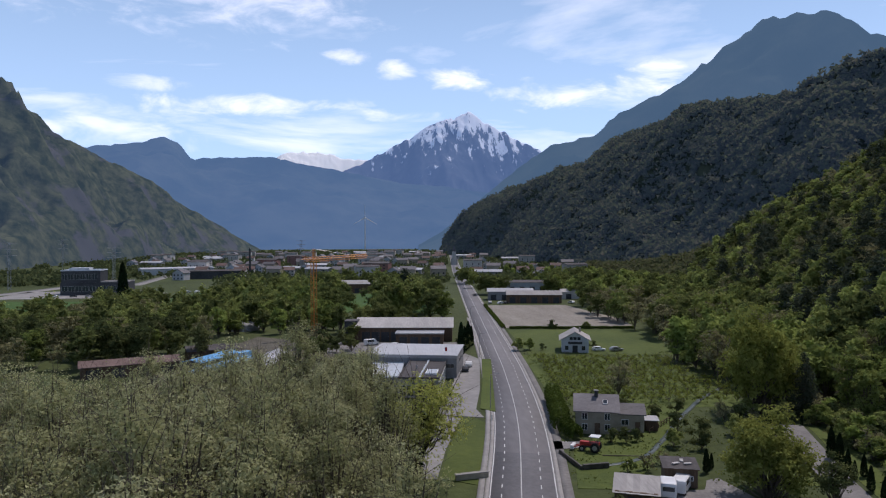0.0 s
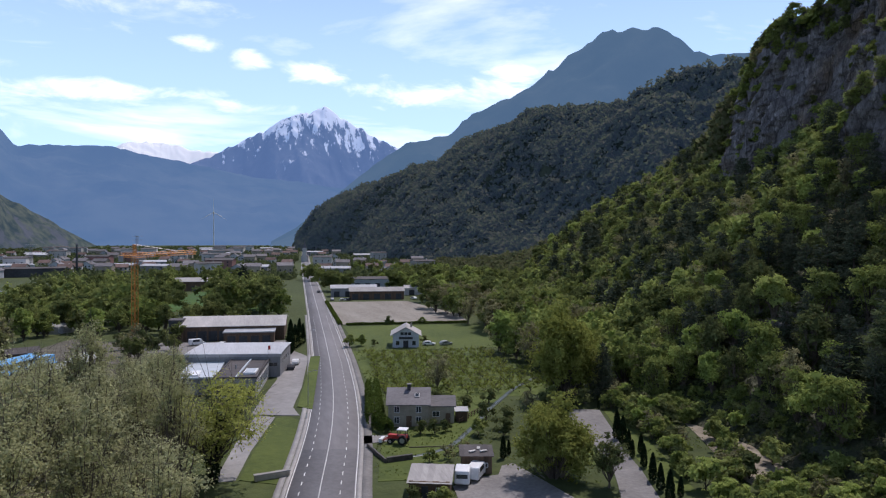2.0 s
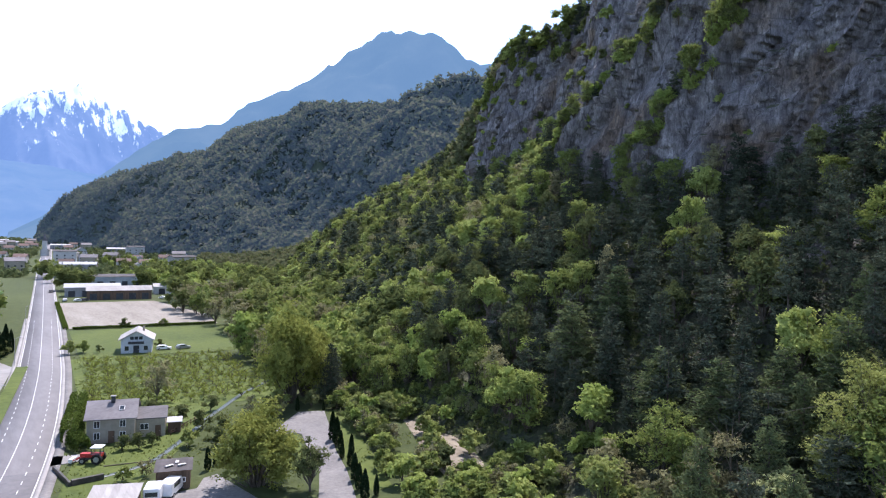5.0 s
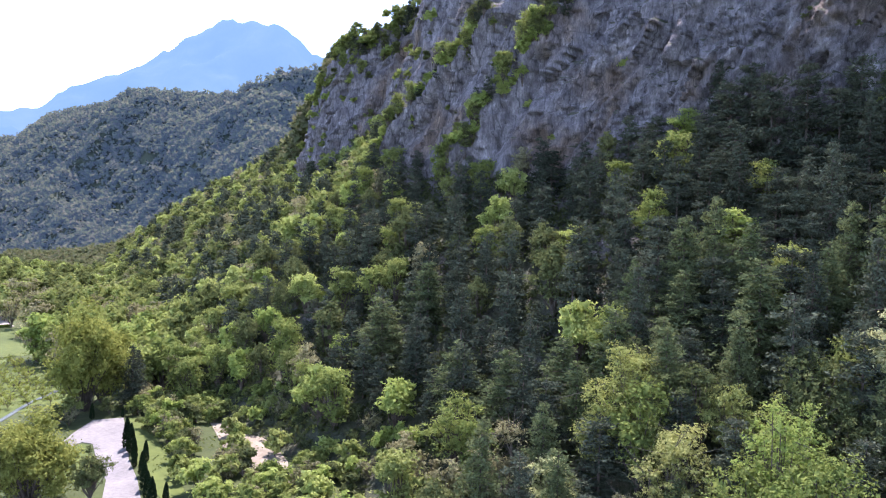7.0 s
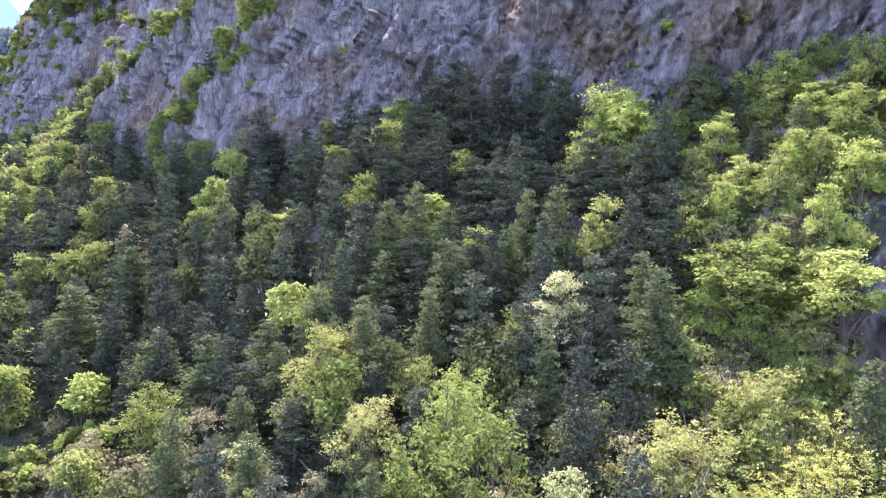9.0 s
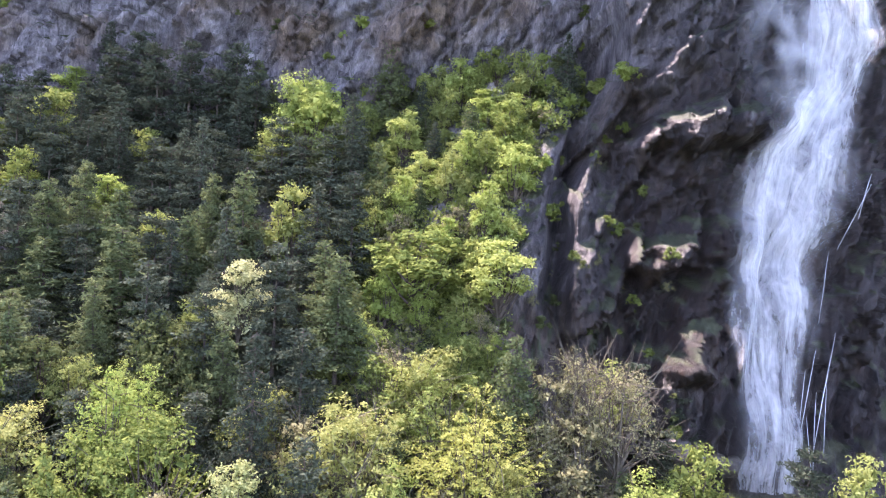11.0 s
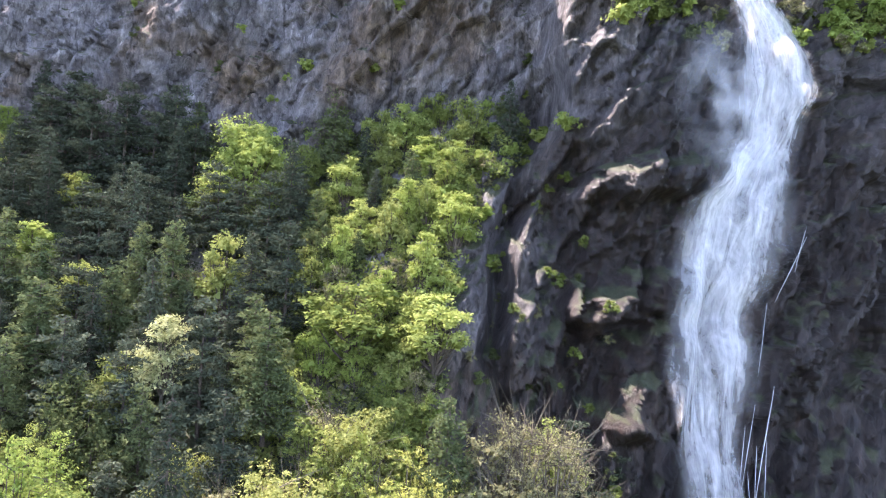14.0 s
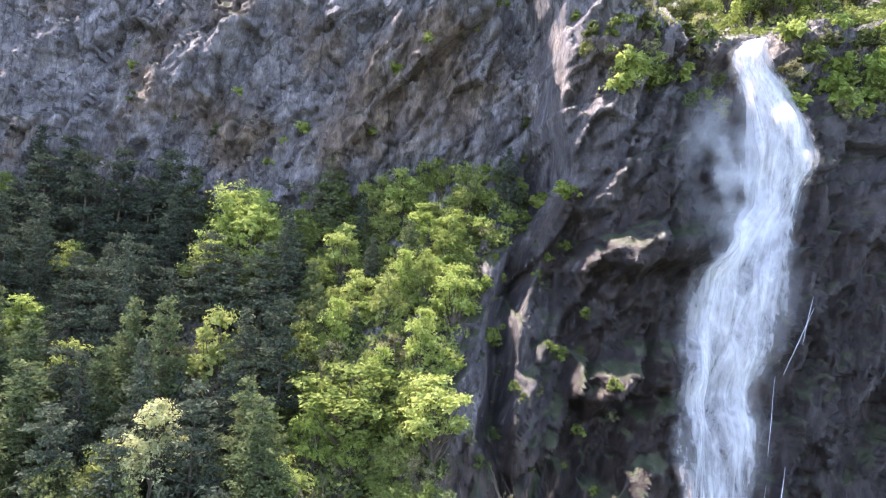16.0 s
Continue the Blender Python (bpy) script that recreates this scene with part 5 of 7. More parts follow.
def forest():
    """The wood on the mountainside: dark pines in the middle, fresh leaf at the foot, below the cliff and near the fall."""
    rng = np.random.default_rng(5)
    placed, far = [(x, y) for _, x, y, _, _, _ in SINGLE], {}
    tries = 0
    while tries < 18000:
        tries += 1
        y = rng.uniform(-46, 250) if tries < 12000 else rng.uniform(250, 440)
        zc = min(float(np.interp(y, SIDE_Y, SIDE_CLIFF)), float(np.interp(y, SIDE_Y, SIDE_TOP)))
        z = rng.uniform(-0.5, zc + 3)
        near, wedge = y < 42, y < -9 and z > 15
        if z > 15 and y < float(np.interp(z, (15, 31, 50, 58), (-25, -25.5, -31, -37))):
            continue
        gap = 2.1 if wedge else 3.7 if near else 4.6 if y < 250 else 5.6
        x = float(side(np.array(y), np.array(z)))
        if placed and np.min(np.sum((np.array(placed) - (x, y)) ** 2, 1)) < gap ** 2:
            continue
        if y > 60 and z < 3.5 and y < 125:
            continue
        placed.append((x, y))
        x = side_point(y, z)
        t = z / max(zc, 1)
        patch = float(vnoise(y / 22, z / 14, 0, 91))
        u = rng.random()
        if near:
            if wedge:
                kind = rng.choice(["ash", "oak", "beech", "budding", "spruce", "larch"], p=[0.27, 0.38, 0.15, 0.12, 0.04, 0.04])
            elif t < 0.3:
                kind = rng.choice(["maple", "near_ash", "near_oak", "near_beech", "budding", "larch", "pine"], p=[0.1, 0.2, 0.2, 0.14, 0.16, 0.12, 0.08] if y < 8 else [0.02, 0.06, 0.12, 0.22, 0.06, 0.17, 0.35])
            elif t < 0.6:
                kind = rng.choice(["larch", "pine", "pine_b", "spruce", "oak", "budding"], p=[0.22, 0.3, 0.26, 0.1, 0.08, 0.04])
            else:
                kind = rng.choice(["pine", "pine_b", "spruce", "larch", "ash", "oak"], p=[0.36, 0.3, 0.14, 0.04, 0.08, 0.08])
            if patch > 0.45 and kind.startswith("pine") and u < 0.5:
                kind = "oak"
        else:
            if t < 0.14:
                kind = rng.choice(["far_oak", "far_green", "far_fresh", "far_bud"], p=[0.36, 0.2, 0.22, 0.22])
            else:
                kind = rng.choice(["far_pine", "far_green", "far_oak", "far_fresh", "far_bud"], p=[0.8, 0.08, 0.07, 0.03, 0.02] if y < 95 else [0.55, 0.15, 0.17, 0.1, 0.03] if y < 135 else [0.32, 0.16, 0.28, 0.18, 0.06])
        s = rng.uniform(0.68, 1.12) * (1.0 if t < 0.75 else 0.9)
        if wedge:
            s *= rng.choice([0.38, 0.5, 0.62, 0.8])
        if -8 < y < 10 and z > 42:
            s *= 0.8
        if y < 150:
            kind = str(kind).replace("far_", "mid_")
            plant(str(kind), x + 0.2, y, z - 0.5 - (1.8 * s if wedge else 0), s, rng.random() * 6.28, "trees of the wooded slope", sz=s * rng.uniform(0.9, 1.2))
        else:
            far.setdefault(str(kind), []).append((x + 0.2, y, z - 0.5, s, rng.random() * 6.28))
    join_crowns("slope_wood", far, "dense mixed spring wood on the slope")


# single trees that stand out: kind, foot (x, y, z), height, width
SINGLE = (("larch", 111.5, 85.0, 13.2, 13.1, 13.0), ("larch", 119.4, 81.2, 20.3, 12.7, 9.7), ("larch", 103.5, 58.9, 10.9, 11.5, 9.6), ("larch", 101.7, 47.8, 11.3, 11.5, 10.0), ("larch", 104.3, 40.9, 14.6, 10.5, 8.6),
          ("larch", 105.4, 33.9, 16.8, 12.6, 9.7), ("larch", 106.9, 28.2, 18.6, 10.4, 7.6), ("larch", 112.8, 28.3, 23.8, 10.9, 9.2), ("larch", 110.7, 18.2, 22.0, 14.6, 10.8), ("larch", 114.3, 12.0, 25.1, 13.2, 7.0),
          ("pine_b", 97.6, 38.8, 9.3, 11.3, 8.1), ("pine_b", 94.1, 29.0, 8.1, 10.4, 8.1), ("near_ash", 100.2, 12.7, 12.8, 10.5, 6.8), ("pale", 108.0, 3.6, 24.0, 9.6, 8.0), ("budding", 120.9, 5.1, 31.0, 7.2, 6.1),
          ("spruce", 117.5, -2.8, 30.3, 13.0, 7.2), ("larch", 105.5, -7.8, 21.3, 13.5, 8.2), ("tall", 136.5, 2.4, 44.1, 17.0, 15.0), ("ash", 147.6, 45.0, 52.9, 9.5, 7.0), ("oak", 135.1, 26.0, 43.7, 7.6, 6.4),
          ("ash", 125.7, 27.0, 35.3, 8.0, 6.8), ("ash", 129.6, 56.3, 34.1, 6.5, 6.5), ("pine", 142.0, 34.8, 49.1, 15.8, 7.4), ("pine_b", 139.8, 27.5, 47.8, 17.1, 8.2), ("pine", 139.7, 22.4, 47.8, 18.2, 7.8),
          ("pine_b", 138.5, 17.6, 46.8, 14.6, 7.8), ("pine", 141.0, 15.6, 48.9, 17.5, 7.2), ("pine_b", 139.7, 11.9, 47.9, 13.5, 6.5), ("ash", 131.0, -23.8, 53.0, 5.6, 6.5), ("oak", 110.0, -16.0, 27.5, 11.0, 12.0),
          ("ash", 107.0, -25.0, 27.5, 10.0, 8.0), ("pine", 147.7, 50.4, 51.9, 9.6, 6.6), ("pine", 145.5, 72.3, 44.9, 11.4, 8.2), ("spruce", 127.0, -16.5, 46.5, 6.6, 3.8),
          ("droop", 93.0, -2.5, 8.0, 21.0, 8.6), ("golden", 96.0, -22.7, 7.5, 16.5, 14.5), ("maple", 101.0, -18.0, 12.0, 14.5, 11.0), ("maple", 92.0, -11.1, 8.0, 14.4, 11.5), ("near_ash", 93.0, 10.0, 8.0, 16.0, 9.0),
          ("near_oak", 90.0, 4.7, 7.5, 14.0, 10.0), ("pale", 88.0, -2.7, 8.0, 9.8, 7.0), ("bare", 100.0, -33.2, 12.5, 14.5, 9.0), ("bare", 99.0, -37.0, 12.0, 14.0, 9.0), ("budding", 98.0, -30.0, 11.0, 14.0, 8.0), ("bare", 104.0, -14.5, 14.0, 12.0, 8.0),
          ("near_ash", 90.0, -36.9, 7.0, 11.5, 8.0), ("near_oak", 88.0, -55.7, 5.0, 16.4, 9.0), ("pine", 91.0, -51.4, 6.0, 15.0, 6.0), ("near_oak", 86.0, -60.5, 5.0, 17.0, 10.0), ("near_oak", 88.0, -66.0, 5.0, 16.0, 10.0),
          ("maple", 94.0, 20.0, 8.0, 12.0, 10.0), ("near_oak", 95.5, 52.0, 6.0, 11.0, 9.0), ("budding", 92.5, 40.0, 5.0, 11.0, 9.0), ("pale", 91.0, 33.0, 5.0, 9.0, 8.0))


def single_trees():
    for i, (kind, x, y, z, h, w) in enumerate(SINGLE):
        co = PROTO[kind][1].vertices
        top, wide = max(v.co.z for v in co), 2 * np.percentile([math.hypot(v.co.x, v.co.y) for v in co], 97)
        plant(kind, x, y, z - 0.4, w / wide, i * 2.3, "trees of the wooded slope", sz=h / top)


single_trees()
forest()


def cliff_shrubs():
    """Bushes that cling to ledges of the cliffs."""
    rng = np.random.default_rng(44)
    spots = []
    for i in range(26):                                 # the long ledge beside the fall
        spots.append((rng.uniform(-42, -14), rng.normal(57.5, 1.2), rng.uniform(0.6, 1.15), rng.choice(["shrub_bright", "shrub", "shrub_dark"])))
    for i in range(120):                                # the brow round the lip of the fall
        y = rng.uniform(-90, -42)
        if -70 < y < -62.5:
            continue
        spots.append((y, rng.uniform(70, 85), rng.uniform(0.6, 1.3), rng.choice(["shrub", "shrub_bright", "shrub_dark", "shrub_bare"])))
    for i in range(70):                                 # low growth on the steep green shoulder
        z = rng.uniform(20, 58)
        spots.append((rng.uniform(float(np.interp(z, (15, 31, 50, 58), (-26, -26.5, -32, -38))), -6), z, rng.uniform(0.5, 1.2), rng.choice(["shrub", "shrub_bright", "shrub_dark", "shrub_bare"], p=[0.4, 0.35, 0.15, 0.1])))
    for i in range(64):                                 # tufts on the dark face towards the fall
        spots.append((rng.uniform(-46, -28), rng.uniform(16, 56), rng.uniform(0.25, 0.7), rng.choice(["shrub_dark", "shrub", "shrub_bare"])))
    for i in range(46):                                 # scattered over the high walls
        spots.append((rng.uniform(-40, 130), rng.uniform(58, 120), rng.uniform(0.35, 0.9), rng.choice(["shrub_dark", "shrub", "shrub_bright"], p=[0.5, 0.25, 0.25])))
    for i in range(60):                                 # steep wooded ribs towards the buttress
        y = rng.uniform(130, 260)
        spots.append((y, rng.uniform(0.5, 1.0) * float(np.interp(y, SIDE_Y, SIDE_TOP)), rng.uniform(0.7, 1.5), rng.choice(["shrub_dark", "shrub", "shrub_bright"])))
    spots += [(-3.2, 70, 0.8, "shrub_bright"), (0, 68.5, 0.5, "shrub_bright"), (8, 76, 0.6, "shrub_bright"), (-84, 60, 0.9, "shrub_bright"), (-31.5, 39.5, 0.9, "shrub")]
    for (ya, za), (yb, zb) in RIBS[:2]:
        for i in range(22):
            k = rng.random()
            spots.append((ya + k * (yb - ya) + rng.normal(0, 1.6), za + k * (zb - za) + rng.uniform(-0.5, 3), rng.uniform(0.6, 1.5), rng.choice(["shrub_bright", "shrub", "shrub_bright"])))
    for i in range(46):
        y = rng.uniform(172, 245)
        spots.append((y, float(np.interp(y, SIDE_Y, SIDE_TOP)) + rng.uniform(-14, 0.5), rng.uniform(1.2, 2.6), rng.choice(["shrub_dark", "shrub", "shrub"])))
    for y, z, s, k in spots:
        plant(str(k), side_point(y, z) + 0.1, y, z - 0.7 * s, s, rng.random() * 6, "bushes on the cliff ledges")


cliff_shrubs()


def ledge_trees():
    """Trees in two bands that climb between the cliffs."""
    rng = np.random.default_rng(49)
    for (ya, za), (yb, zb) in RIBS[:2]:
        for i in range(30):
            k = rng.random()
            y, z = ya + k * (yb - ya) + rng.normal(0, 2.4), za + k * (zb - za) + rng.uniform(-4, 3.5)
            plant(str(rng.choice(["mid_oak", "mid_green", "mid_fresh", "mid_pine"], p=[0.35, 0.25, 0.2, 0.2])), side_point(y, z), y, z - 0.6, rng.uniform(0.4, 0.72), rng.random() * 6, "trees on the cliff ledges")


ledge_trees()


def crest_trees():
    """Trees that crown the buttress at the valley end of the cliffs."""
    rng = np.random.default_rng(52)
    for i in range(80):
        y = rng.uniform(135, 240)
        top = float(np.interp(y, SIDE_Y, SIDE_TOP))
        z = top - rng.uniform(0, 16) * (y > 165) - rng.uniform(0, 2)
        plant(str(rng.choice(["mid_oak", "mid_green", "mid_fresh", "mid_bud", "mid_pine"], p=[0.34, 0.26, 0.12, 0.14, 0.14])), side_point(y, z) + 0.4, y, z - 0.8, rng.uniform(0.4, 0.75), rng.random() * 6, "trees on the crest of the cliffs")


crest_trees()


def brow_trees():
    """Small trees on the gentler ground above the lip of the fall."""
    rng = np.random.default_rng(47)
    for i in range(60):
        y, b = rng.uniform(-105, -34), rng.uniform(1, 30) ** 1.0
        if abs(y + 66.5) < 2.2:
            continue
        top = float(np.interp(y, SIDE_Y, SIDE_TOP))
        plant(str(rng.choice(["oak", "beech", "budding", "ash", "pine"], p=[0.3, 0.25, 0.2, 0.15, 0.1])), side_point(y, top) + b, y, top + 0.5 * b - 0.5, rng.uniform(0.45, 0.8), rng.random() * 6, "trees above the waterfall")


brow_trees()


def foot_thicket():
    """Bushes between the drive and the slope, and over the slope's soil."""
    rng = np.random.default_rng(61)
    for i in range(340):
        y = rng.uniform(45, 135)
        lo = float(np.interp(y, (20, 60, 80, 110, 135), (66, 66, 72.5, 80, 86)))
        x = rng.uniform(lo, np.interp(y, SIDE_Y, SIDE_FOOT) + 8)
        if 84 < x < 100 and 82 < y < 112 and rng.random() < 0.75:
            continue
        z = max(0.0, (x - float(np.interp(y, SIDE_Y, SIDE_FOOT))) * 0.6)
        plant(str(rng.choice(["shrub", "shrub_dark", "shrub_bright", "shrub_bare"], p=[0.46, 0.2, 0.2, 0.14])), x, y, z - 0.2, rng.uniform(0.6, 1.45), rng.random() * 6, "bushes at the foot of the slope")


foot_thicket()

# valley trees close to the road
for i, (x, y, s) in enumerate(((74.9, 107.4, 1.05), (74.4, 104.6, 1.0), (73.6, 101.4, 0.7), (72.0, 97.6, 0.6), (74.2, 98.6, 0.7), (71.2, 93.0, 0.75), (69.0, 87.2, 0.85), (67.8, 83.4, 0.8), (66.6, 79.4, 0.9), (69.0, 80.4, 0.6), (77.4, 129.6, 0.62), (82.2, 127.2, 0.4), (51.5, 102.8, 0.75), (53.2, 104.6, 0.5))):
    plant("cypress", x, y, 0, s * 0.85, i, "cypresses along the drive", sz=s * 0.74)
plant("willow", 55.8, 92.5, -1.0, 1.0, 0.4)
plant("willow", 78.6, 136.5, 0, 1.2, 1.4, sz=1.6, label="large round yellow-green tree beside the orchard")
plant("spruce", 86.6, 133.5, 0, 0.95, 1.0, label="dark conifer beside a round yellow-green tree")
plant("spruce", 88.6, 135.5, 0, 0.85, 2.0, label="dark conifer beside a round yellow-green tree")
plant("willow", 84, 141, 0, 1.0, 2.4, sz=1.3, label="large round yellow-green tree beside the orchard")
plant("beech", 61.5, 86.5, 0, 0.72, 2.0, label="round green tree beside the gravel drive")
ivy_host = plant("ivy_tree", 6.9, 104, 0, 1.18, 0.7)


def ivy():
    rng = np.random.default_rng(19)
    n = 1700
    z = rng.random(n) * 8.2
    a, r = rng.random(n) * 2 * math.pi, (0.5 + 0.06 * z + 0.018 * z * z) * rng.uniform(0.6, 1.1, n) * (1 + 0.35 * vnoise(z * 0.7, 1.0, 0, 6))
    v, f = cards(np.c_[np.cos(a) * r, np.sin(a) * r, z], 0.34, rng)
    raw("ivy", v, f, cypress_leaf, ivy_host)["label"] = "dark ivy round the trunk"


ivy()
for x, y, s, k in ((42, 119.5, 0.9, "shrub_dark"), (44.5, 119, 0.95, "shrub_dark"), (47, 120, 0.8, "shrub_dark"), (36.5, 86, 0.9, "shrub"), (33, 88, 0.9, "shrub_dark"), (39.5, 104, 0.7, "shrub"), (43, 105, 0.8, "shrub_bare"), (46, 107, 0.7, "shrub_bare"), (52, 116, 1.0, "shrub"), (56, 114, 1.2, "shrub_dark"), (58, 119, 1.4, "shrub_dark"), (66, 122, 1.2, "shrub"), (71, 129, 1.3, "shrub_dark"), (74, 133, 1.3, "shrub"), (69, 132, 1.2, "shrub_bare"), (81, 131, 1.2, "shrub_dark"), (54, 131, 1.3, "shrub_dark"), (57, 126, 1.2, "shrub_dark"), (62, 138, 1.1, "shrub_dark"), (50, 138, 1.2, "shrub_dark"), (46, 139, 1.1, "shrub_dark"), (42, 138, 1.0, "shrub"), (72.5, 127.5, 0.9, "shrub_bare"), (75, 131.5, 0.8, "shrub_bare"), (45, 221, 1.3, "shrub"), (49, 222, 1.2, "shrub"), (53, 220, 0.8, "shrub_dark"), (70, 222, 0.9, "shrub_dark"), (69, 272, 1.2, "shrub_dark"), (82, 271, 0.9, "shrub")):
    plant(k, x, y, 0, s, x * 3.1, "garden bushes")
plant("far_bud", 54.5, 152, 0, 0.85, 1.0, label="bare grey-brown tree beside the orchard")
plant("budding", 88, 168, 0, 0.95, 2.0)


def grove():
    """Tall pale poplars near the road, on its far side from the slope."""
    rng = np.random.default_rng(71)
    pts = []
    for i in range(4000):
        x, y = rng.uniform(-62, 5), rng.uniform(36, 98)
        if x > 4.0 - max(0, y - 72) * 0.8 or x < -20 - y * 0.62:
            continue
        if all((x - a) ** 2 + (y - b) ** 2 > 27 for a, b in pts):
            pts.append((x, y))
        if len(pts) > 66:
            break
    for x, y in pts:
        s = rng.uniform(0.82, 1.0) * float(np.interp(x, (-32, -20, -8, -2, 4), (0.9, 1.0, 0.98, 0.88, 0.8))) * float(np.interp(y, (36, 55), (0.85, 1.0)))
        plant(str(rng.choice(["poplar", "poplar_b"])), x, y, 0, s, rng.random() * 6.28, "grove of tall poplars")
    k = 0
    while k < 30:
        x, y = rng.uniform(-36, 3), rng.uniform(88, 146)
        if x > 3.5 - (y - 88) * 0.06 or (x - 6.9) ** 2 + (y - 104) ** 2 < 90 or min((x - a) ** 2 + (y - b) ** 2 for a, b in pts) < 24:
            continue
        pts.append((x, y))
        k += 1
        plant(str(rng.choice(["poplar", "poplar_b"])), x, y, 0, float(np.interp(y, (88, 146), (0.84, 0.56))) * rng.uniform(0.88, 1.1), rng.random() * 6.28, "grove of tall poplars")
    for x, y, s in ((-13, 124, 0.9),):
        plant("poplar", x, y, 0, s, x, "grove of tall poplars")


grove()
hedge_leaf = leafy("hedge_leaf", [(0.055, 0.085, 0.018), (0.085, 0.12, 0.026), (0.12, 0.155, 0.036)], 0.3)
orchard_leaf = leafy("orchard_leaf", [(0.17, 0.21, 0.045), (0.23, 0.27, 0.06), (0.29, 0.31, 0.085)], 0.5)


def hedge(name, pts, w, h, label):
    rng = np.random.default_rng(3)
    p = np.array(pts, float)
    L = np.hypot(*(p[-1] - p[0]))
    n = int(L * 330)
    t, a = rng.random(n), rng.random(n) * math.pi
    base = p[0] + t[:, None] * (p[-1] - p[0])
    k = rng.uniform(0.8, 1.05, n) * (1 + 0.12 * vnoise(t * L / 2.0, 0, 0, 8))
    nx, ny = (p[-1] - p[0])[1] / L, -(p[-1] - p[0])[0] / L
    o = np.sign(np.cos(a)) * np.abs(np.cos(a)) ** 0.6 * w / 2 * k
    c = np.c_[base[:, 0] + nx * o, base[:, 1] + ny * o, np.abs(np.sin(a)) ** 0.5 * h * k]
    v, f = cards(c, 0.36, rng)
    tagged(raw(name, v, f, hedge_leaf), label, "hedge")


hedge("hedge", [(35.2, 127), (39.6, 153)], 3.4, 3.6, "tall dense green hedge beside the house")
hedge("hedge", [(36.6, 121.5), (35.6, 127)], 2.4, 2.6, "dense green hedge corner by the entrance")
hedge("hedge", [(52, 274), (101, 269)], 1.4, 1.0, "low hedge along the ploughed field")
hedge("hedge", [(50, 276), (56, 368)], 1.6, 1.0, "low green bank along the road")


def orchard():
    rng = np.random.default_rng(81)
    proto("orchard", broadleaf_data(82, 2.6, 4.2, 300, 0.28, 0.12, 10, 22, 0.2, 6), orchard_leaf, bark, "small low fruit bush in an orchard row", "fruit bush", "fruit_bush")
    for r in range(11):
        for c in range(12):
            u, v = 42 + c * 3.7 + rng.normal(0, 0.3), 150.5 + r * 5.0 + rng.normal(0, 0.3)
            x, y = u + (v - 150) * 0.12, v - (u - 42) * 0.11
            if x > 82:
                continue
            plant("orchard", x, y, 0.05, rng.uniform(0.75, 1.05), rng.random() * 6, "orchard rows")


orchard()


def valley_trees():
    rng = np.random.default_rng(91)
    far = {}
    # ranges of x and y, count, kinds, scale
    zones = [(-4, 30, 296, 430, 40, ("far_oak", "far_green"), 1.3), (-125, -50, 296, 340, 40, ("far_green", "far_oak", "far_green"), 1.1),
             (-78, -18, 300, 420, 56, ("far_oak", "far_oak", "far_green"), 1.25), (-140, -78, 222, 300, 50, ("far_green", "far_green", "far_oak", "far_bud"), 1.1), (-82, -14, 262, 330, 60, ("far_oak", "far_green", "far_fresh"), 1.0), (-128, -52, 204, 232, 60, ("mid_green", "mid_oak", "mid_green", "mid_bud"), 1.0),
             (-120, -60, 196, 232, 16, ("far_green", "far_bud"), 0.9), (98, 150, 205, 330, 100, ("far_oak", "far_green", "far_bud"), 1.1),
             (105, 190, 330, 520, 100, ("far_oak", "far_green", "far_fresh"), 1.1), (87, 112, 138, 206, 46, ("far_oak", "far_fresh", "far_bud", "far_oak"), 1.15),
             (62, 80, 420, 560, 16, ("far_oak", "far_green"), 1.0), (-16, 12, 270, 286, 8, ("far_green",), 0.8), (120, 200, 560, 700, 40, ("far_green", "far_fresh"), 0.9), (-40, 20, 500, 600, 22, ("far_green", "far_oak"), 0.9), (-22, -6, 200, 250, 8, ("far_bud", "far_green"), 0.6)]
    for x0, x1, y0, y1, n, kinds, s in zones:
        for i in range(n):
            x, y = rng.uniform(x0, x1), rng.uniform(y0, y1)
            if x > np.interp(y, SIDE_Y, SIDE_FOOT) + 3:
                x -= 14
            row = (str(rng.choice(kinds)), x, y, 0, s * rng.uniform(0.75, 1.15), rng.random() * 6)
            if y < 310 and -60 < x < 135:
                plant(*row, "trees in the valley")
            else:
                far.setdefault(row[0], []).append(row[1:])
    join_crowns("valley_wood", far, "belts of broadleaf trees in the valley")
    for x, y in ((-20, 226), (-16, 231), (-13, 224), (-9, 229), (-18, 238), (-12, 240), (-24, 233), (28, 226), (29, 232), (27, 220), (30, 239)):
        plant("shrub_dark", x, y, 0, rng.uniform(1.3, 1.9), x, "dark bushes round the yard")
    plant("far_yellow", -86, 268, 0, 1.05, 1, label="round golden-yellow tree beside the work yard")
    plant("far_yellow", -70, 282, 0, 0.8, 1)
    plant("cypress", -131, 371, 0, 3.4, 0, label="tall slim dark poplar in the green field", sz=3.6)
    plant("far_pine", 14, 380, 0, 1.5, 0, label="tall dark conifer among broadleaf trees")
    for i in range(7):
        plant("cypress", 25.5 + i * 0.9 + rng.normal(0, 0.5), 212 + i * 3.2, 0, rng.uniform(1.0, 1.5), i, "dark conifers beside the yard", label="dark clipped conifer beside the yard")


valley_trees()


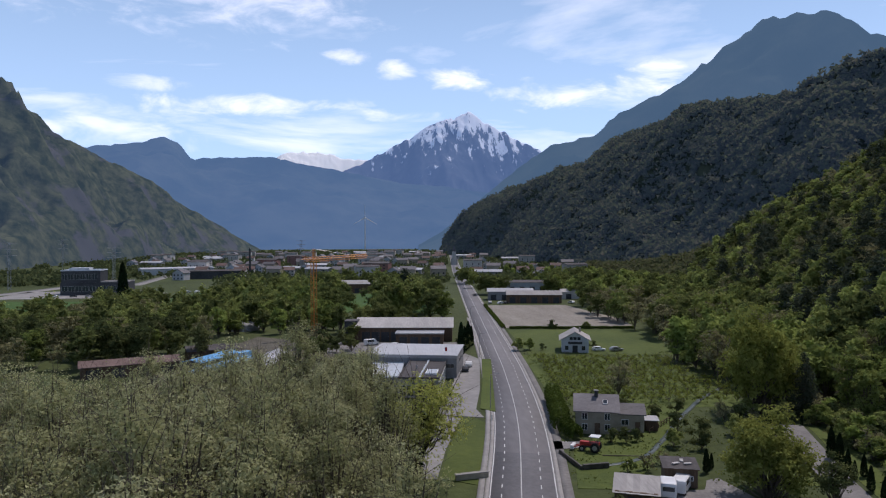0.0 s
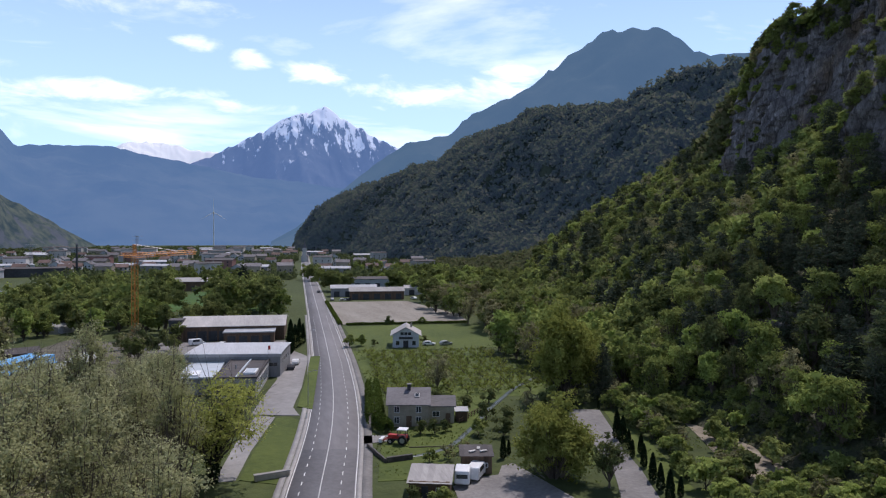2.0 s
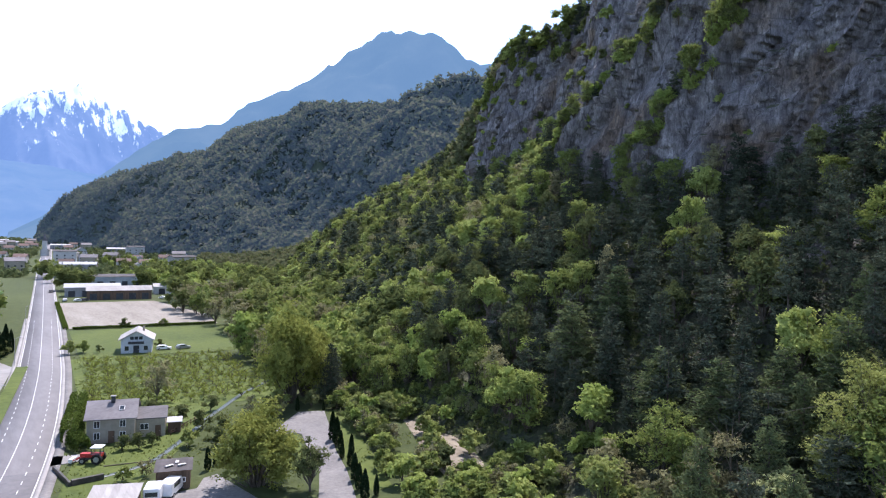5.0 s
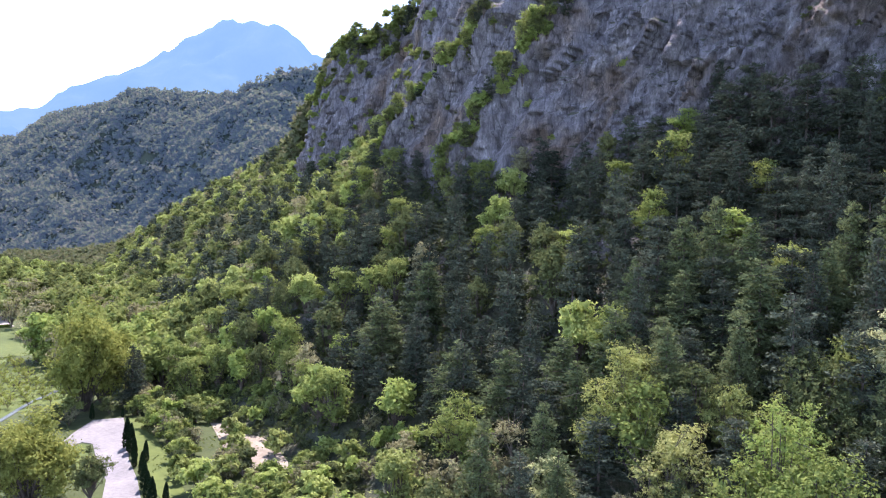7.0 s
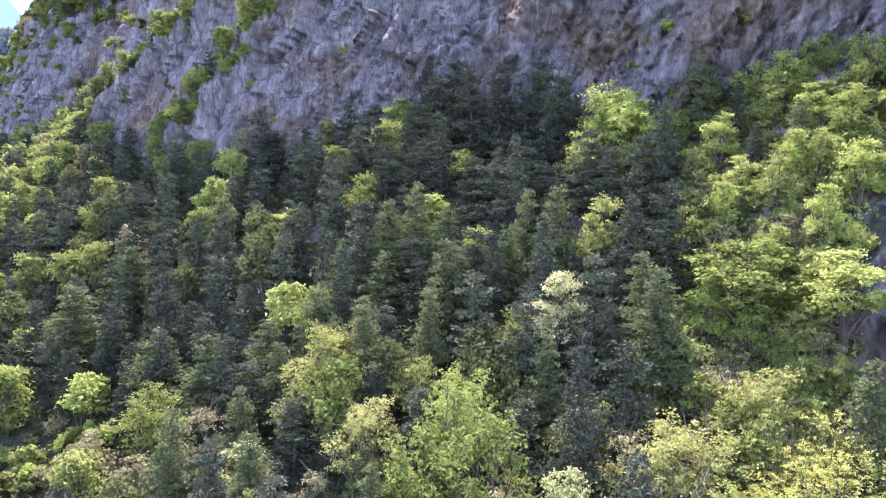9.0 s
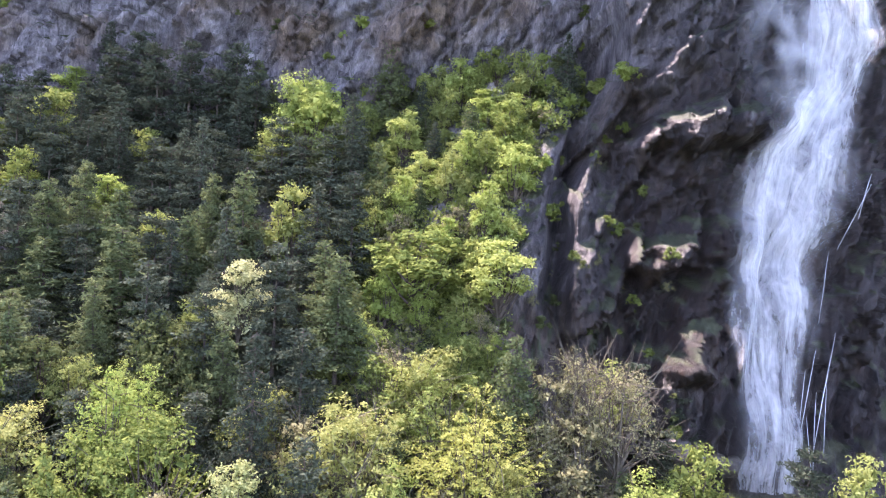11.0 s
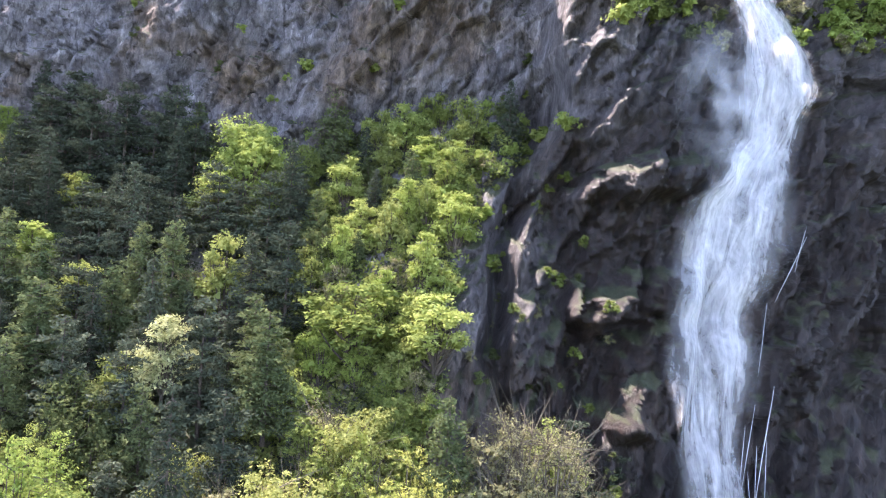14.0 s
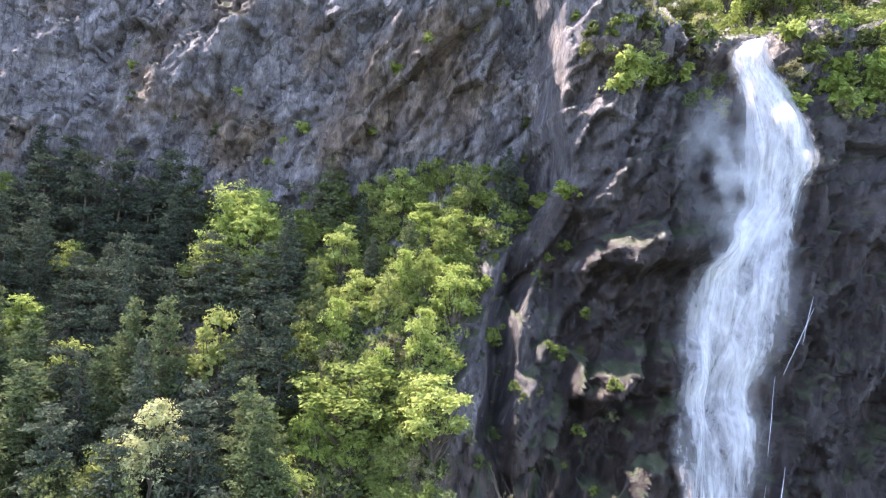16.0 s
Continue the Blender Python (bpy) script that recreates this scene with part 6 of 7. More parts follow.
def wood_stuff(name, pts, size, n, mat, label, seed, tall=1.0, leaf=0.62):
    """A far wood: many small crowns in one mesh."""
    rng = np.random.default_rng(seed)
    k = len(pts)
    s = size * rng.uniform(0.6, 1.25, k)
    d = rng.normal(size=(k, n, 3)); d /= np.linalg.norm(d, axis=2, keepdims=True)
    d[..., 2] = np.abs(d[..., 2]) * tall
    c = (np.asarray(pts)[:, None, :] + d * s[:, None, None] * rng.uniform(0.65, 1.0, (k, n, 1))).reshape(-1, 3)
    v, f = cards(c, size * leaf, rng, 0.2, 0.75)
    return tagged(raw(name, v, f, mat), label, "wood", kind="stuff")


def far_woods():
    rng = np.random.default_rng(101)
    # rough grass and weeds by the road, the stream and the drive
    n = 26000
    x, y = rng.uniform(-5, 92, n), rng.uniform(88, 215, n)
    rd = x - np.interp(y, [p[1] for p in ROAD], [p[0] for p in ROAD])
    dens = vnoise(x / 6, y / 6, 0, 66) + 0.5 * vnoise(x / 1.7, y / 1.7, 0, 67)
    ok = (np.abs(rd - 0.3) > 7.6) & (dens > -0.1) & ~((rd < -7) & (y > 136) & (y < 210)) & ~((x > 60) & (x < 82) & (np.abs(x - np.interp(y, (80, 98, 112, 130), (63.5, 69.5, 74, 78))) < 5)) & ~((x > 38) & (x < 52) & (y < 98)) & ~((x > 37) & (x < 54) & (y > 123) & (y < 135))
    v, f = cards(np.c_[x, y, 0.12 + 0.12 * rng.random(n)][ok & (rd > 0)], 0.34, rng, 0.3)
    tagged(raw("grass", v, f, grass_leaf), "rough green grass with tufts and weeds", "grass", kind="stuff")
    # over the wooded ridge
    me = wooded.data
    co = np.zeros(len(me.vertices) * 3, dtype=np.float32); me.vertices.foreach_get("co", co); co = co.reshape(240, 92, 3)
    i, j = rng.integers(2, 238, 15000), rng.integers(2, 91, 15000)
    a, b = rng.random((15000, 1)), rng.random((15000, 1))
    p = co[i, j] * (1 - a) * (1 - b) + co[i + 1, j] * a * (1 - b) + co[i, np.minimum(j + 1, 91)] * (1 - a) * b + co[i + 1, np.minimum(j + 1, 91)] * a * b
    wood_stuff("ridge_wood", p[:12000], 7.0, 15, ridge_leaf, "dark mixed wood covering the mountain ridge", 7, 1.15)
    # far part of the near mountainside
    ys = 245 + 560 * rng.random(3000) ** 1.5
    top = np.interp(ys, SIDE_Y, SIDE_TOP)
    zs = rng.random(3000) * (top + 3)
    xs = rough_side(ys, zs) + np.where(zs > top, rng.uniform(0, 60, 3000), 0)
    wood_stuff("slope_wood", np.c_[xs, ys, np.minimum(zs, top) - 1], 4.6, 26, far_leaf, "spring-green wood on the far hillside", 8, 1.3)
    # undergrowth between the trees of the near slope, shade painted into its leaves
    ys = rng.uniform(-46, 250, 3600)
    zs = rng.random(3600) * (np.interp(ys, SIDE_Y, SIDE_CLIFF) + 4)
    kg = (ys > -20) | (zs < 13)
    wood_stuff("undergrowth", np.c_[rough_side(ys, zs) - 0.2, ys, zs - 0.4][kg], 1.9, 34, shade_painted_leaf, "dense green undergrowth between the trees", 12, 0.9, 0.36)
    zw = rng.uniform(16, 58, 700)
    yw = rng.uniform(np.interp(zw, (15, 31, 50, 58), (-25, -25.5, -31, -37)), -4)
    wood_stuff("undergrowth", np.c_[rough_side(yw, zw) - 0.2, yw, zw - 0.5], 1.6, 70, spring_leaf, "fresh green undergrowth on the steep shoulder", 13, 0.9, 0.28)
    # thicket on the brow above the fall
    yb, bb = rng.uniform(-105, -33, 800), rng.uniform(0, 26, 800)
    tb = np.interp(yb, SIDE_Y, SIDE_TOP)
    kb = np.abs(yb + 66.5) > 2.4
    wood_stuff("undergrowth", np.c_[rough_side(yb, tb) + bb, yb, tb + 0.5 * bb - 0.4][kb], 1.5, 60, spring_leaf, "dense bushes above the waterfall", 15, 1.0, 0.26)
    # wood behind the brow and hedgerows of the valley floor
    m = 6500
    x, y = rng.uniform(-700, 330, m), 560 + 1340 * rng.random(m) ** 1.4
    keep = (np.abs(x - np.interp(y, [p[1] for p in ROAD], [p[0] for p in ROAD])) > 12) & (vnoise(x / 90, y / 120, 0, 55) > -0.25)
    wood_stuff("valley_wood", np.c_[x, y, np.zeros(m)][keep], 5.0, 18, far_leaf, "hedgerows and trees across the valley floor", 9, 1.2)
    x, y = rng.uniform(-420, -150, 500), rng.uniform(300, 640, 500)
    keep = (vnoise(x / 60, y / 60, 0, 15) > 0.15) & (x < -250) 
    wood_stuff("valley_wood", np.c_[x, y, np.zeros(500)][keep], 4.0, 20, far_leaf, "rows of trees beside the motorway", 10, 1.2)


far_woods()

# ---- buildings and things of the valley ----
plaster = surface("plaster", (0.36, 0.35, 0.34), (0.52, 0.5, 0.48), 1.5, 0.85, spread=0.2)
beige_wall = surface("beige_render", (0.26, 0.23, 0.18), (0.4, 0.35, 0.28), 1.2, 0.9)
white_wall = surface("white_render", (0.34, 0.36, 0.39), (0.47, 0.49, 0.52), 1.2, 0.85)
slate = surface("slate_roof", (0.09, 0.085, 0.09), (0.17, 0.16, 0.165), 1.6, 0.7, spread=0.25, stretch=(1, 3, 1))
tile_roof = surface("tile_roof", (0.09, 0.06, 0.052), (0.17, 0.115, 0.1), 1.6, 0.8, spread=0.3)
metal_roof = surface("metal_roof", (0.34, 0.34, 0.35), (0.47, 0.47, 0.48), 0.5, 0.5, spread=0.1, stretch=(4, 0.4, 1))
old_roof = surface("fibre_cement_roof", (0.27, 0.26, 0.25), (0.42, 0.4, 0.385), 0.8, 0.85, stretch=(2.5, 0.5, 1))
grey_wall = surface("grey_cladding", (0.2, 0.2, 0.21), (0.3, 0.3, 0.31), 0.8, 0.6, stretch=(3, 3, 0.4))
dark_wall = surface("dark_cladding", (0.025, 0.027, 0.032), (0.06, 0.062, 0.07), 0.8, 0.5)
dark_roof = surface("dark_flat_roof", (0.06, 0.055, 0.055), (0.11, 0.1, 0.1), 0.8, 0.9)
pale_roof = surface("pale_flat_roof", (0.36, 0.4, 0.44), (0.5, 0.54, 0.58), 0.5, 0.6)
wood_wall = surface("brown_boards", (0.07, 0.045, 0.03), (0.16, 0.105, 0.07), 2.0, 0.85, stretch=(6, 6, 0.4))
blue_roof = surface("blue_metal_roof", (0.1, 0.3, 0.55), (0.16, 0.42, 0.7), 0.8, 0.45)
red_paint = surface("red_paint", (0.35, 0.03, 0.025), (0.5, 0.06, 0.05), 2, 0.4)
white_metal = surface("white_metal", (0.65, 0.65, 0.65), (0.8, 0.8, 0.8), 2, 0.35)
orange_paint = surface("orange_paint", (0.55, 0.2, 0.04), (0.68, 0.28, 0.06), 2, 0.5)
rubber = surface("rubber", (0.015, 0.015, 0.015), (0.03, 0.03, 0.03), 4, 0.8)
glass = surface("window_glass", (0.02, 0.025, 0.03), (0.04, 0.05, 0.06), 1, 0.08, spec=0.8, bump=0)
steel = surface("galvanised_steel", (0.3, 0.3, 0.31), (0.45, 0.45, 0.46), 3, 0.45, metal=0.6)
heap_mat = surface("gravel_heap", (0.28, 0.27, 0.26), (0.42, 0.41, 0.4), 1.2, 0.95, bump=0.6)


def window(parent, x, y, z, w, h, face="y", frame_mat=None):
    """A window on a wall that faces -y (or +x), frame proud of the wall, pane set in it."""
    fm, t = frame_mat or white_metal, 0.07
    bm = B()
    for a, b, c, d in ((-w / 2, -h / 2, w / 2, -h / 2 + t), (-w / 2, h / 2 - t, w / 2, h / 2), (-w / 2, -h / 2 + t, -w / 2 + t, h / 2 - t), (w / 2 - t, -h / 2 + t, w / 2, h / 2 - t), (-t / 2, -h / 2 + t, t / 2, h / 2 - t)):
        box(bm, a, -0.06, b, c, 0.02, d)
    fr = part("window", bm, fm, parent)
    fr.matrix_basis = pose(x, y, z, 0, 0, 90 if face == "x" else 0)
    part("pane", box(B(), -w / 2 + t, -0.03, -h / 2 + t, w / 2 - t, 0.01, h / 2 - t), glass, fr)
    return fr


def door(parent, x, y, z, w, h, mat):
    d = part("door", box(B(), -w / 2, -0.07, 0, w / 2, 0.02, h, 0.02), mat, parent)
    d.matrix_basis = pose(x, y, z)
    part("handle", box(B(), w / 2 - 0.2, -0.13, h * 0.48, w / 2 - 0.1, -0.07, h * 0.52), steel, d)
    return d


def gable_roof(w, d, z, rise, over=0.4, t=0.16, axis="x"):
    """A pitched roof slab; its ridge runs along x (or y)."""
    if axis == "y":
        w, d = d, w
    x, y = w / 2 + over, d / 2 + over
    zo = z - rise * over / (d / 2)
    v = [(-x, -y, zo), (x, -y, zo), (x, 0, z + rise), (-x, 0, z + rise), (x, y, zo), (-x, y, zo)]
    v = v + [(a, b, c + t) for a, b, c in v]
    f = [(0, 3, 2, 1), (3, 5, 4, 2), (6, 7, 8, 9), (9, 8, 10, 11), (0, 1, 7, 6), (5, 11, 10, 4), (1, 2, 8, 7), (2, 4, 10, 8), (0, 6, 9, 3), (3, 9, 11, 5)]
    if axis == "y":
        v = [(b, -a, c) for a, b, c in v]
    bm = B()
    vs = [bm.verts.new(p) for p in v]
    for q in f:
        bm.faces.new([vs[i] for i in q])
    bmesh.ops.recalc_face_normals(bm, faces=bm.faces)
    return bm


def gable_walls(w, d, h, rise, axis="x"):
    if axis == "y":
        w, d = d, w
    x, y = w / 2, d / 2
    v = [(-x, -y, -0.3), (x, -y, -0.3), (x, y, -0.3), (-x, y, -0.3), (-x, -y, h), (x, -y, h), (x, y, h), (-x, y, h), (x, 0, h + rise - 0.02), (-x, 0, h + rise - 0.02)]
    f = [(0, 1, 5, 4), (1, 2, 6, 8, 5), (2, 3, 7, 6), (3, 0, 4, 9, 7), (4, 5, 8, 9), (6, 7, 9, 8), (3, 2, 1, 0)]
    if axis == "y":
        v = [(b, -a, c) for a, b, c in v]
    bm = B()
    vs = [bm.verts.new(p) for p in v]
    for q in f:
        bm.faces.new([vs[i] for i in q])
    bmesh.ops.recalc_face_normals(bm, faces=bm.faces)
    return bm


def flat_roof(bm, x0, y0, x1, y1, z, lip=0.25, w=0.25):
    box(bm, x0, y0, z - 0.2, x1, y1, z)
    for a, b, c, d in ((x0, y0, x1, y0 + w), (x0, y1 - w, x1, y1), (x0, y0 + w, x0 + w, y1 - w), (x1 - w, y0 + w, x1, y1 - w)):
        box(bm, a, b, z + 0.003, c, d, z + lip)
    return bm


def workshops():
    # the large hall
    hall = thing("warehouse", pose(11.3, 190.3, 0, 0, 0, -12), "large grey warehouse with a pale low metal roof", "warehouse")
    part("wall", gable_walls(23.4, 18.4, 5.8, 0.15), grey_wall, hall)
    part("roof", gable_roof(23.4, 18.4, 5.82, 0.15, 0.25), metal_roof, hall, "pale grey sheet metal roof")
    part("fascia", box(B(), -12, -9.55, 5.2, 12, -9.35, 5.9), steel, hall)
    for i in range(3):
        window(hall, 4.2 + i * 2.9, -9.2, 3.2, 2.2, 1.1, frame_mat=steel)
    for i in range(4):
        window(hall, 11.7, -6 + i * 3.6, 3.6, 1.6, 1.2, "x", steel)
    # workshop with a dark flat roof, a rooflight and a glazed front
    shop = thing("workshop", pose(12.0, 170.8, 0, 0, 0, -9.5), "workshop with a dark flat roof and a glazed showroom side", "workshop")
    part("wall", box(B(), -4.6, -13, -0.3, 4.6, 12.2, 4.2), plaster, shop)
    part("roof", flat_roof(B(), -4.75, -13.15, 4.75, 12.2, 4.45), dark_roof, shop, "dark gravelled flat roof")
    part("roof_kerb", box(B(), 0.0, -12.8, 4.46, 0.35, 11.8, 4.75), pale_roof, shop)
    rl = part("rooflight", box(B(), 1.2, -9.5, 4.46, 3.9, -4.2, 4.95, 0.05), white_metal, shop, "white rooflight")
    part("pane", box(B(), 1.45, -9.2, 4.951, 3.65, -4.5, 4.99), pale_roof, rl)
    part("sign_band", box(B(), -4.7, -13.25, 3.2, 4.7, -13.05, 4.3), grey_wall, shop)
    for i in range(5):
        window(shop, -3.6 + i * 1.8, -13.05, 1.6, 1.5, 2.4, frame_mat=steel)
    for i in range(9):
        window(shop, 4.63, -11.6 + i * 2.3, 2.2, 1.9, 2.6, "x", white_metal)
    part("vent", tube(B(), (-1.6, -2, 4.46), (-1.6, -2, 5.4), 0.16, 0.16, 10), steel, shop)
    side_hall = thing("shed_hall", pose(2.4, 172.6, 0, 0, 0, -5), "low hall with a pale blue-grey flat roof", "hall")
    part("wall", box(B(), -4.0, -9.6, -0.3, 4.1, 9.4, 3.7), grey_wall, side_hall)
    part("roof", flat_roof(B(), -4.15, -9.75, 4.2, 9.4, 3.9, 0.15), pale_roof, side_hall, "pale sheeted roof")
    part("skylight", box(B(), -2.6, -8, 3.92, 0.2, -2.5, 4.3, 0.04), white_metal, side_hall)
    annex = thing("outbuilding", pose(-29.8, 195, 0, 0, 0, -6), "long open shed with a white pitched roof", "shed")
    part("wall", box(B(), -3.0, -12, -0.2, -2.8, 12, 3.0), grey_wall, annex)
    for y in (-11.7, -6, 0, 6, 11.7):
        part("post", box(B(), 2.7, y - 0.12, -0.2, 2.95, y + 0.12, 3.02), steel, annex)
    part("roof", gable_roof(6, 24, 3.02, 1.0, 0.3, 0.1, "y"), metal_roof, annex, "white metal roof")
    flag = thing("flag", pose(17.9, 180, 0, 0, 0, 0), "red flag on a thin pole beside the workshop", "flag")
    part("pole", tube(B(), (0, 0, 0), (0, 0, 8), 0.05, 0.03, 8), steel, flag)
    part("cloth", box(B(), 0.05, -0.02, 6.9, 0.6, 0.02, 7.9), red_paint, flag)
    # the long barn and its annex
    barn = thing("barn", pose(10.2, 257.5, 0, 0, 0, -6), "long old barn with a weathered grey roof", "barn")
    part("wall", gable_walls(34.5, 26, 4.9, 2.0), wood_wall, barn)
    part("roof", gable_roof(34.5, 26, 4.92, 2.0, 0.5), old_roof, barn, "weathered fibre-cement roof")
    for i in range(5):
        door(barn, -13 + i * 3.4, -13.02, 0, 2.8, 3.4, dark_wall)
    tower = thing("silo_block", pose(-9.2, 253, 0, 0, 0, -6), "dark square tower block beside the barn", "tower")
    part("wall", box(B(), -2.2, -3, -0.2, 2.2, 3, 6.6), dark_wall, tower)
    part("roof", box(B(), -2.4, -3.2, 6.6, 2.4, 3.2, 6.9), dark_roof, tower)
    low = thing("barn_annex", pose(14.6, 239.5, 0, 0, 0, -6), "low annex with a pale flat roof before the barn", "annex")
    part("wall", box(B(), -8, -4, -0.2, 8, 4.4, 3.7), wood_wall, low)
    part("roof", flat_roof(B(), -8.3, -4.3, 8.3, 4.6, 4.0, 0.12), metal_roof, low)
    for i in range(4):
        door(low, -5.5 + i * 3.7, -4.02, 0, 2.6, 2.8, dark_wall)


workshops()


def houses():
    h = thing("house", pose(42.3, 129.3, 0, 0, 0, -15), "beige two-storey house with a dark slate roof", "house")
    part("wall", gable_walls(7.6, 8.4, 4.3, 2.1), beige_wall, h)
    part("roof", gable_roof(7.6, 8.4, 4.32, 2.1, 0.45), slate, h, "dark weathered slate roof")
    ch = part("chimney", box(B(), -0.3, -0.9, 5.2, 0.35, -0.25, 7.3), dark_wall, h, "dark square chimney")
    part("chimney_cap", box(B(), -0.42, -1.02, 7.3, 0.47, -0.13, 7.42), concrete, ch)
    rw = part("roof_window", box(B(), -0.45, -0.55, -0.05, 0.45, 0.55, 0.08), white_metal, h)
    rw.matrix_basis = pose(1.6, -2.2, 5.55, 26.5, 0, 0)
    part("pane", box(B(), -0.36, -0.46, 0.081, 0.36, 0.46, 0.1), glass, rw)
    for x in (-2.2, 1.9):
        for z in (1.3, 3.3):
            window(h, x, -4.22, z, 1.0, 1.25)
    door(h, 0.1, -4.22, 0, 1.0, 2.1, wood_wall)
    window(h, 3.82, -1.6, 2.9, 0.9, 1.2, "x")
    e = thing("house_extension", pose(48.5, 128.8, 0, 0, 0, -15), "lower beige extension joined to the house", "house")
    part("wall", gable_walls(5.2, 6.4, 3.4, 1.2), beige_wall, e)
    part("roof", gable_roof(5.2, 6.4, 3.42, 1.2, 0.35), slate, e)
    window(e, -0.9, -3.22, 1.9, 1.4, 1.1)
    door(e, 1.4, -3.22, 0, 0.95, 2.05, wood_wall)
    lean = thing("lean_to", pose(52.4, 127.5, 0, 0, 0, -15), "small lean-to with a pale metal roof", "shed")
    part("wall", box(B(), -1.1, -1.6, -0.2, 1.1, 1.8, 2.0), wood_wall, lean)
    part("roof", box(B(), -1.35, -1.9, 2.02, 1.35, 2.0, 2.14), metal_roof, lean)
    c = thing("chalet", pose(63.4, 220, 0, 0, 0, -14), "white chalet with a broad pitched roof", "house")
    part("wall", gable_walls(8.4, 10.5, 4.2, 2.3, "y"), white_wall, c)
    part("roof", gable_roof(8.4, 10.5, 4.22, 2.3, 0.8, 0.2, "y"), old_roof, c, "grey roof with wide white eaves")
    for x in (-1.2, 0, 1.2):
        window(c, x, -5.27, 4.5, 1.0, 0.9, frame_mat=dark_wall)
    for x in (-2.6, 2.6):
        window(c, x, -5.27, 1.5, 1.1, 1.3, frame_mat=dark_wall)
    door(c, 0, -5.27, 0, 1.6, 2.3, dark_wall)
    bal = part("balcony", box(B(), -2.2, -6.2, 2.7, 2.2, -5.26, 2.85), white_wall, c)
    part("railing", box(B(), -2.2, -6.2, 2.85, 2.2, -6.12, 3.6), dark_wall, bal)
    part("chimney", box(B(), 1.4, 1.0, 5.3, 2.0, 1.6, 7.2), beige_wall, c)
    for x0, y0, w, d, hh, r, wm, rm, lab, pitch in ((36.3, 91.6, 5.6, 5.4, 2.5, -21, wood_wall, old_roof, "brown wooden shed with a pale corrugated roof", 7), (45.6, 99.2, 4.6, 4.4, 2.7, -16, wood_wall, dark_roof, "dark brown wooden shed with a cluttered flat roof", 3)):
        s = thing("shed", pose(x0, y0, 0, 0, 0, r), lab, "shed")
        part("wall", box(B(), -w / 2, -d / 2, -0.2, w / 2, d / 2, hh), wm, s)
        rf = part("roof", box(B(), -w / 2 - 0.25, -d / 2 - 0.35, -0.08, w / 2 + 0.25, d / 2 + 0.25, -0.002), wood_wall, s)
        rf.matrix_basis = pose(0, 0, hh + 0.25, pitch, 0, 0)
        n = 7
        for i in range(n):
            a = -w / 2 - 0.3 + (w + 0.6) * i / n
            part("roof_sheet", box(B(), a, -d / 2 - 0.4, 0.004 + 0.025 * (i % 2), a + (w + 0.6) / n + 0.03, d / 2 + 0.3, 0.03 + 0.025 * (i % 2)), rm, rf)
        door(s, -0.6, -d / 2 - 0.02, 0, 0.9, 1.9, dark_wall)
        window(s, 1.3, -d / 2 - 0.02, 1.4, 0.8, 0.7)
    for x, y, z, r in ((44.8, 98.6, 3.06, 20), (46.2, 99.8, 3.06, 70), (46.5, 98.3, 3.06, 5)):
        b = part("board", box(B(), -0.6, -0.25, 0, 0.6, 0.25, 0.12), plaster)
        b.matrix_basis = pose(x, y, z, 0, 0, r)
        tagged(b, "pale loose board lying on a shed roof", "board")
    fence = thing("fence", pose(51, 124.5, 0, 0, 0, 48), "brown wooden post-and-rail garden fence", "fence")
    for i in range(8):
        part("post", box(B(), i * 1.5 - 0.07, -0.07, -0.2, i * 1.5 + 0.07, 0.07, 1.1), wood_wall, fence)
    for z in (0.45, 0.9):
        part("rail", box(B(), -0.1, -0.12, z, 10.6, -0.072, z + 0.14), wood_wall, fence)
    wall = thing("garden_wall", pose(33.2, 106, 0, 0, 0, 8), "low dark stone wall by the stream", "wall")
    part("stones", box(B(), -0.2, -0.25, -0.2, 4.2, 0.25, 0.9, 0.06), wet_rock, wall)
    part("post", box(B(), -0.6, -0.2, -0.2, -0.25, 9.0, 0.7, 0.05), wet_rock, wall)
    cul = thing("culvert_wall", pose(15.2, 103.5, 0, 0, 0, 12), "low brown retaining wall beside the road", "wall")
    part("face", box(B(), -2.6, -0.3, -0.2, 2.6, 0.3, 0.9, 0.05), beige_wall, cul)
    part("coping", box(B(), -2.7, -0.38, 0.9, 2.7, 0.38, 1.02, 0.02), concrete, cul)


houses()


def wheel(parent, x, y, z, r, w):
    t = part("wheel", tube(B(), (0, -w / 2, 0), (0, w / 2, 0), r, r, 18), rubber, parent)
    t.matrix_basis = pose(x, y, z)
    part("rim", tube(B(), (0, -w / 2 - 0.01, 0), (0, w / 2 + 0.01, 0), r * 0.55, r * 0.55, 12), steel, t)


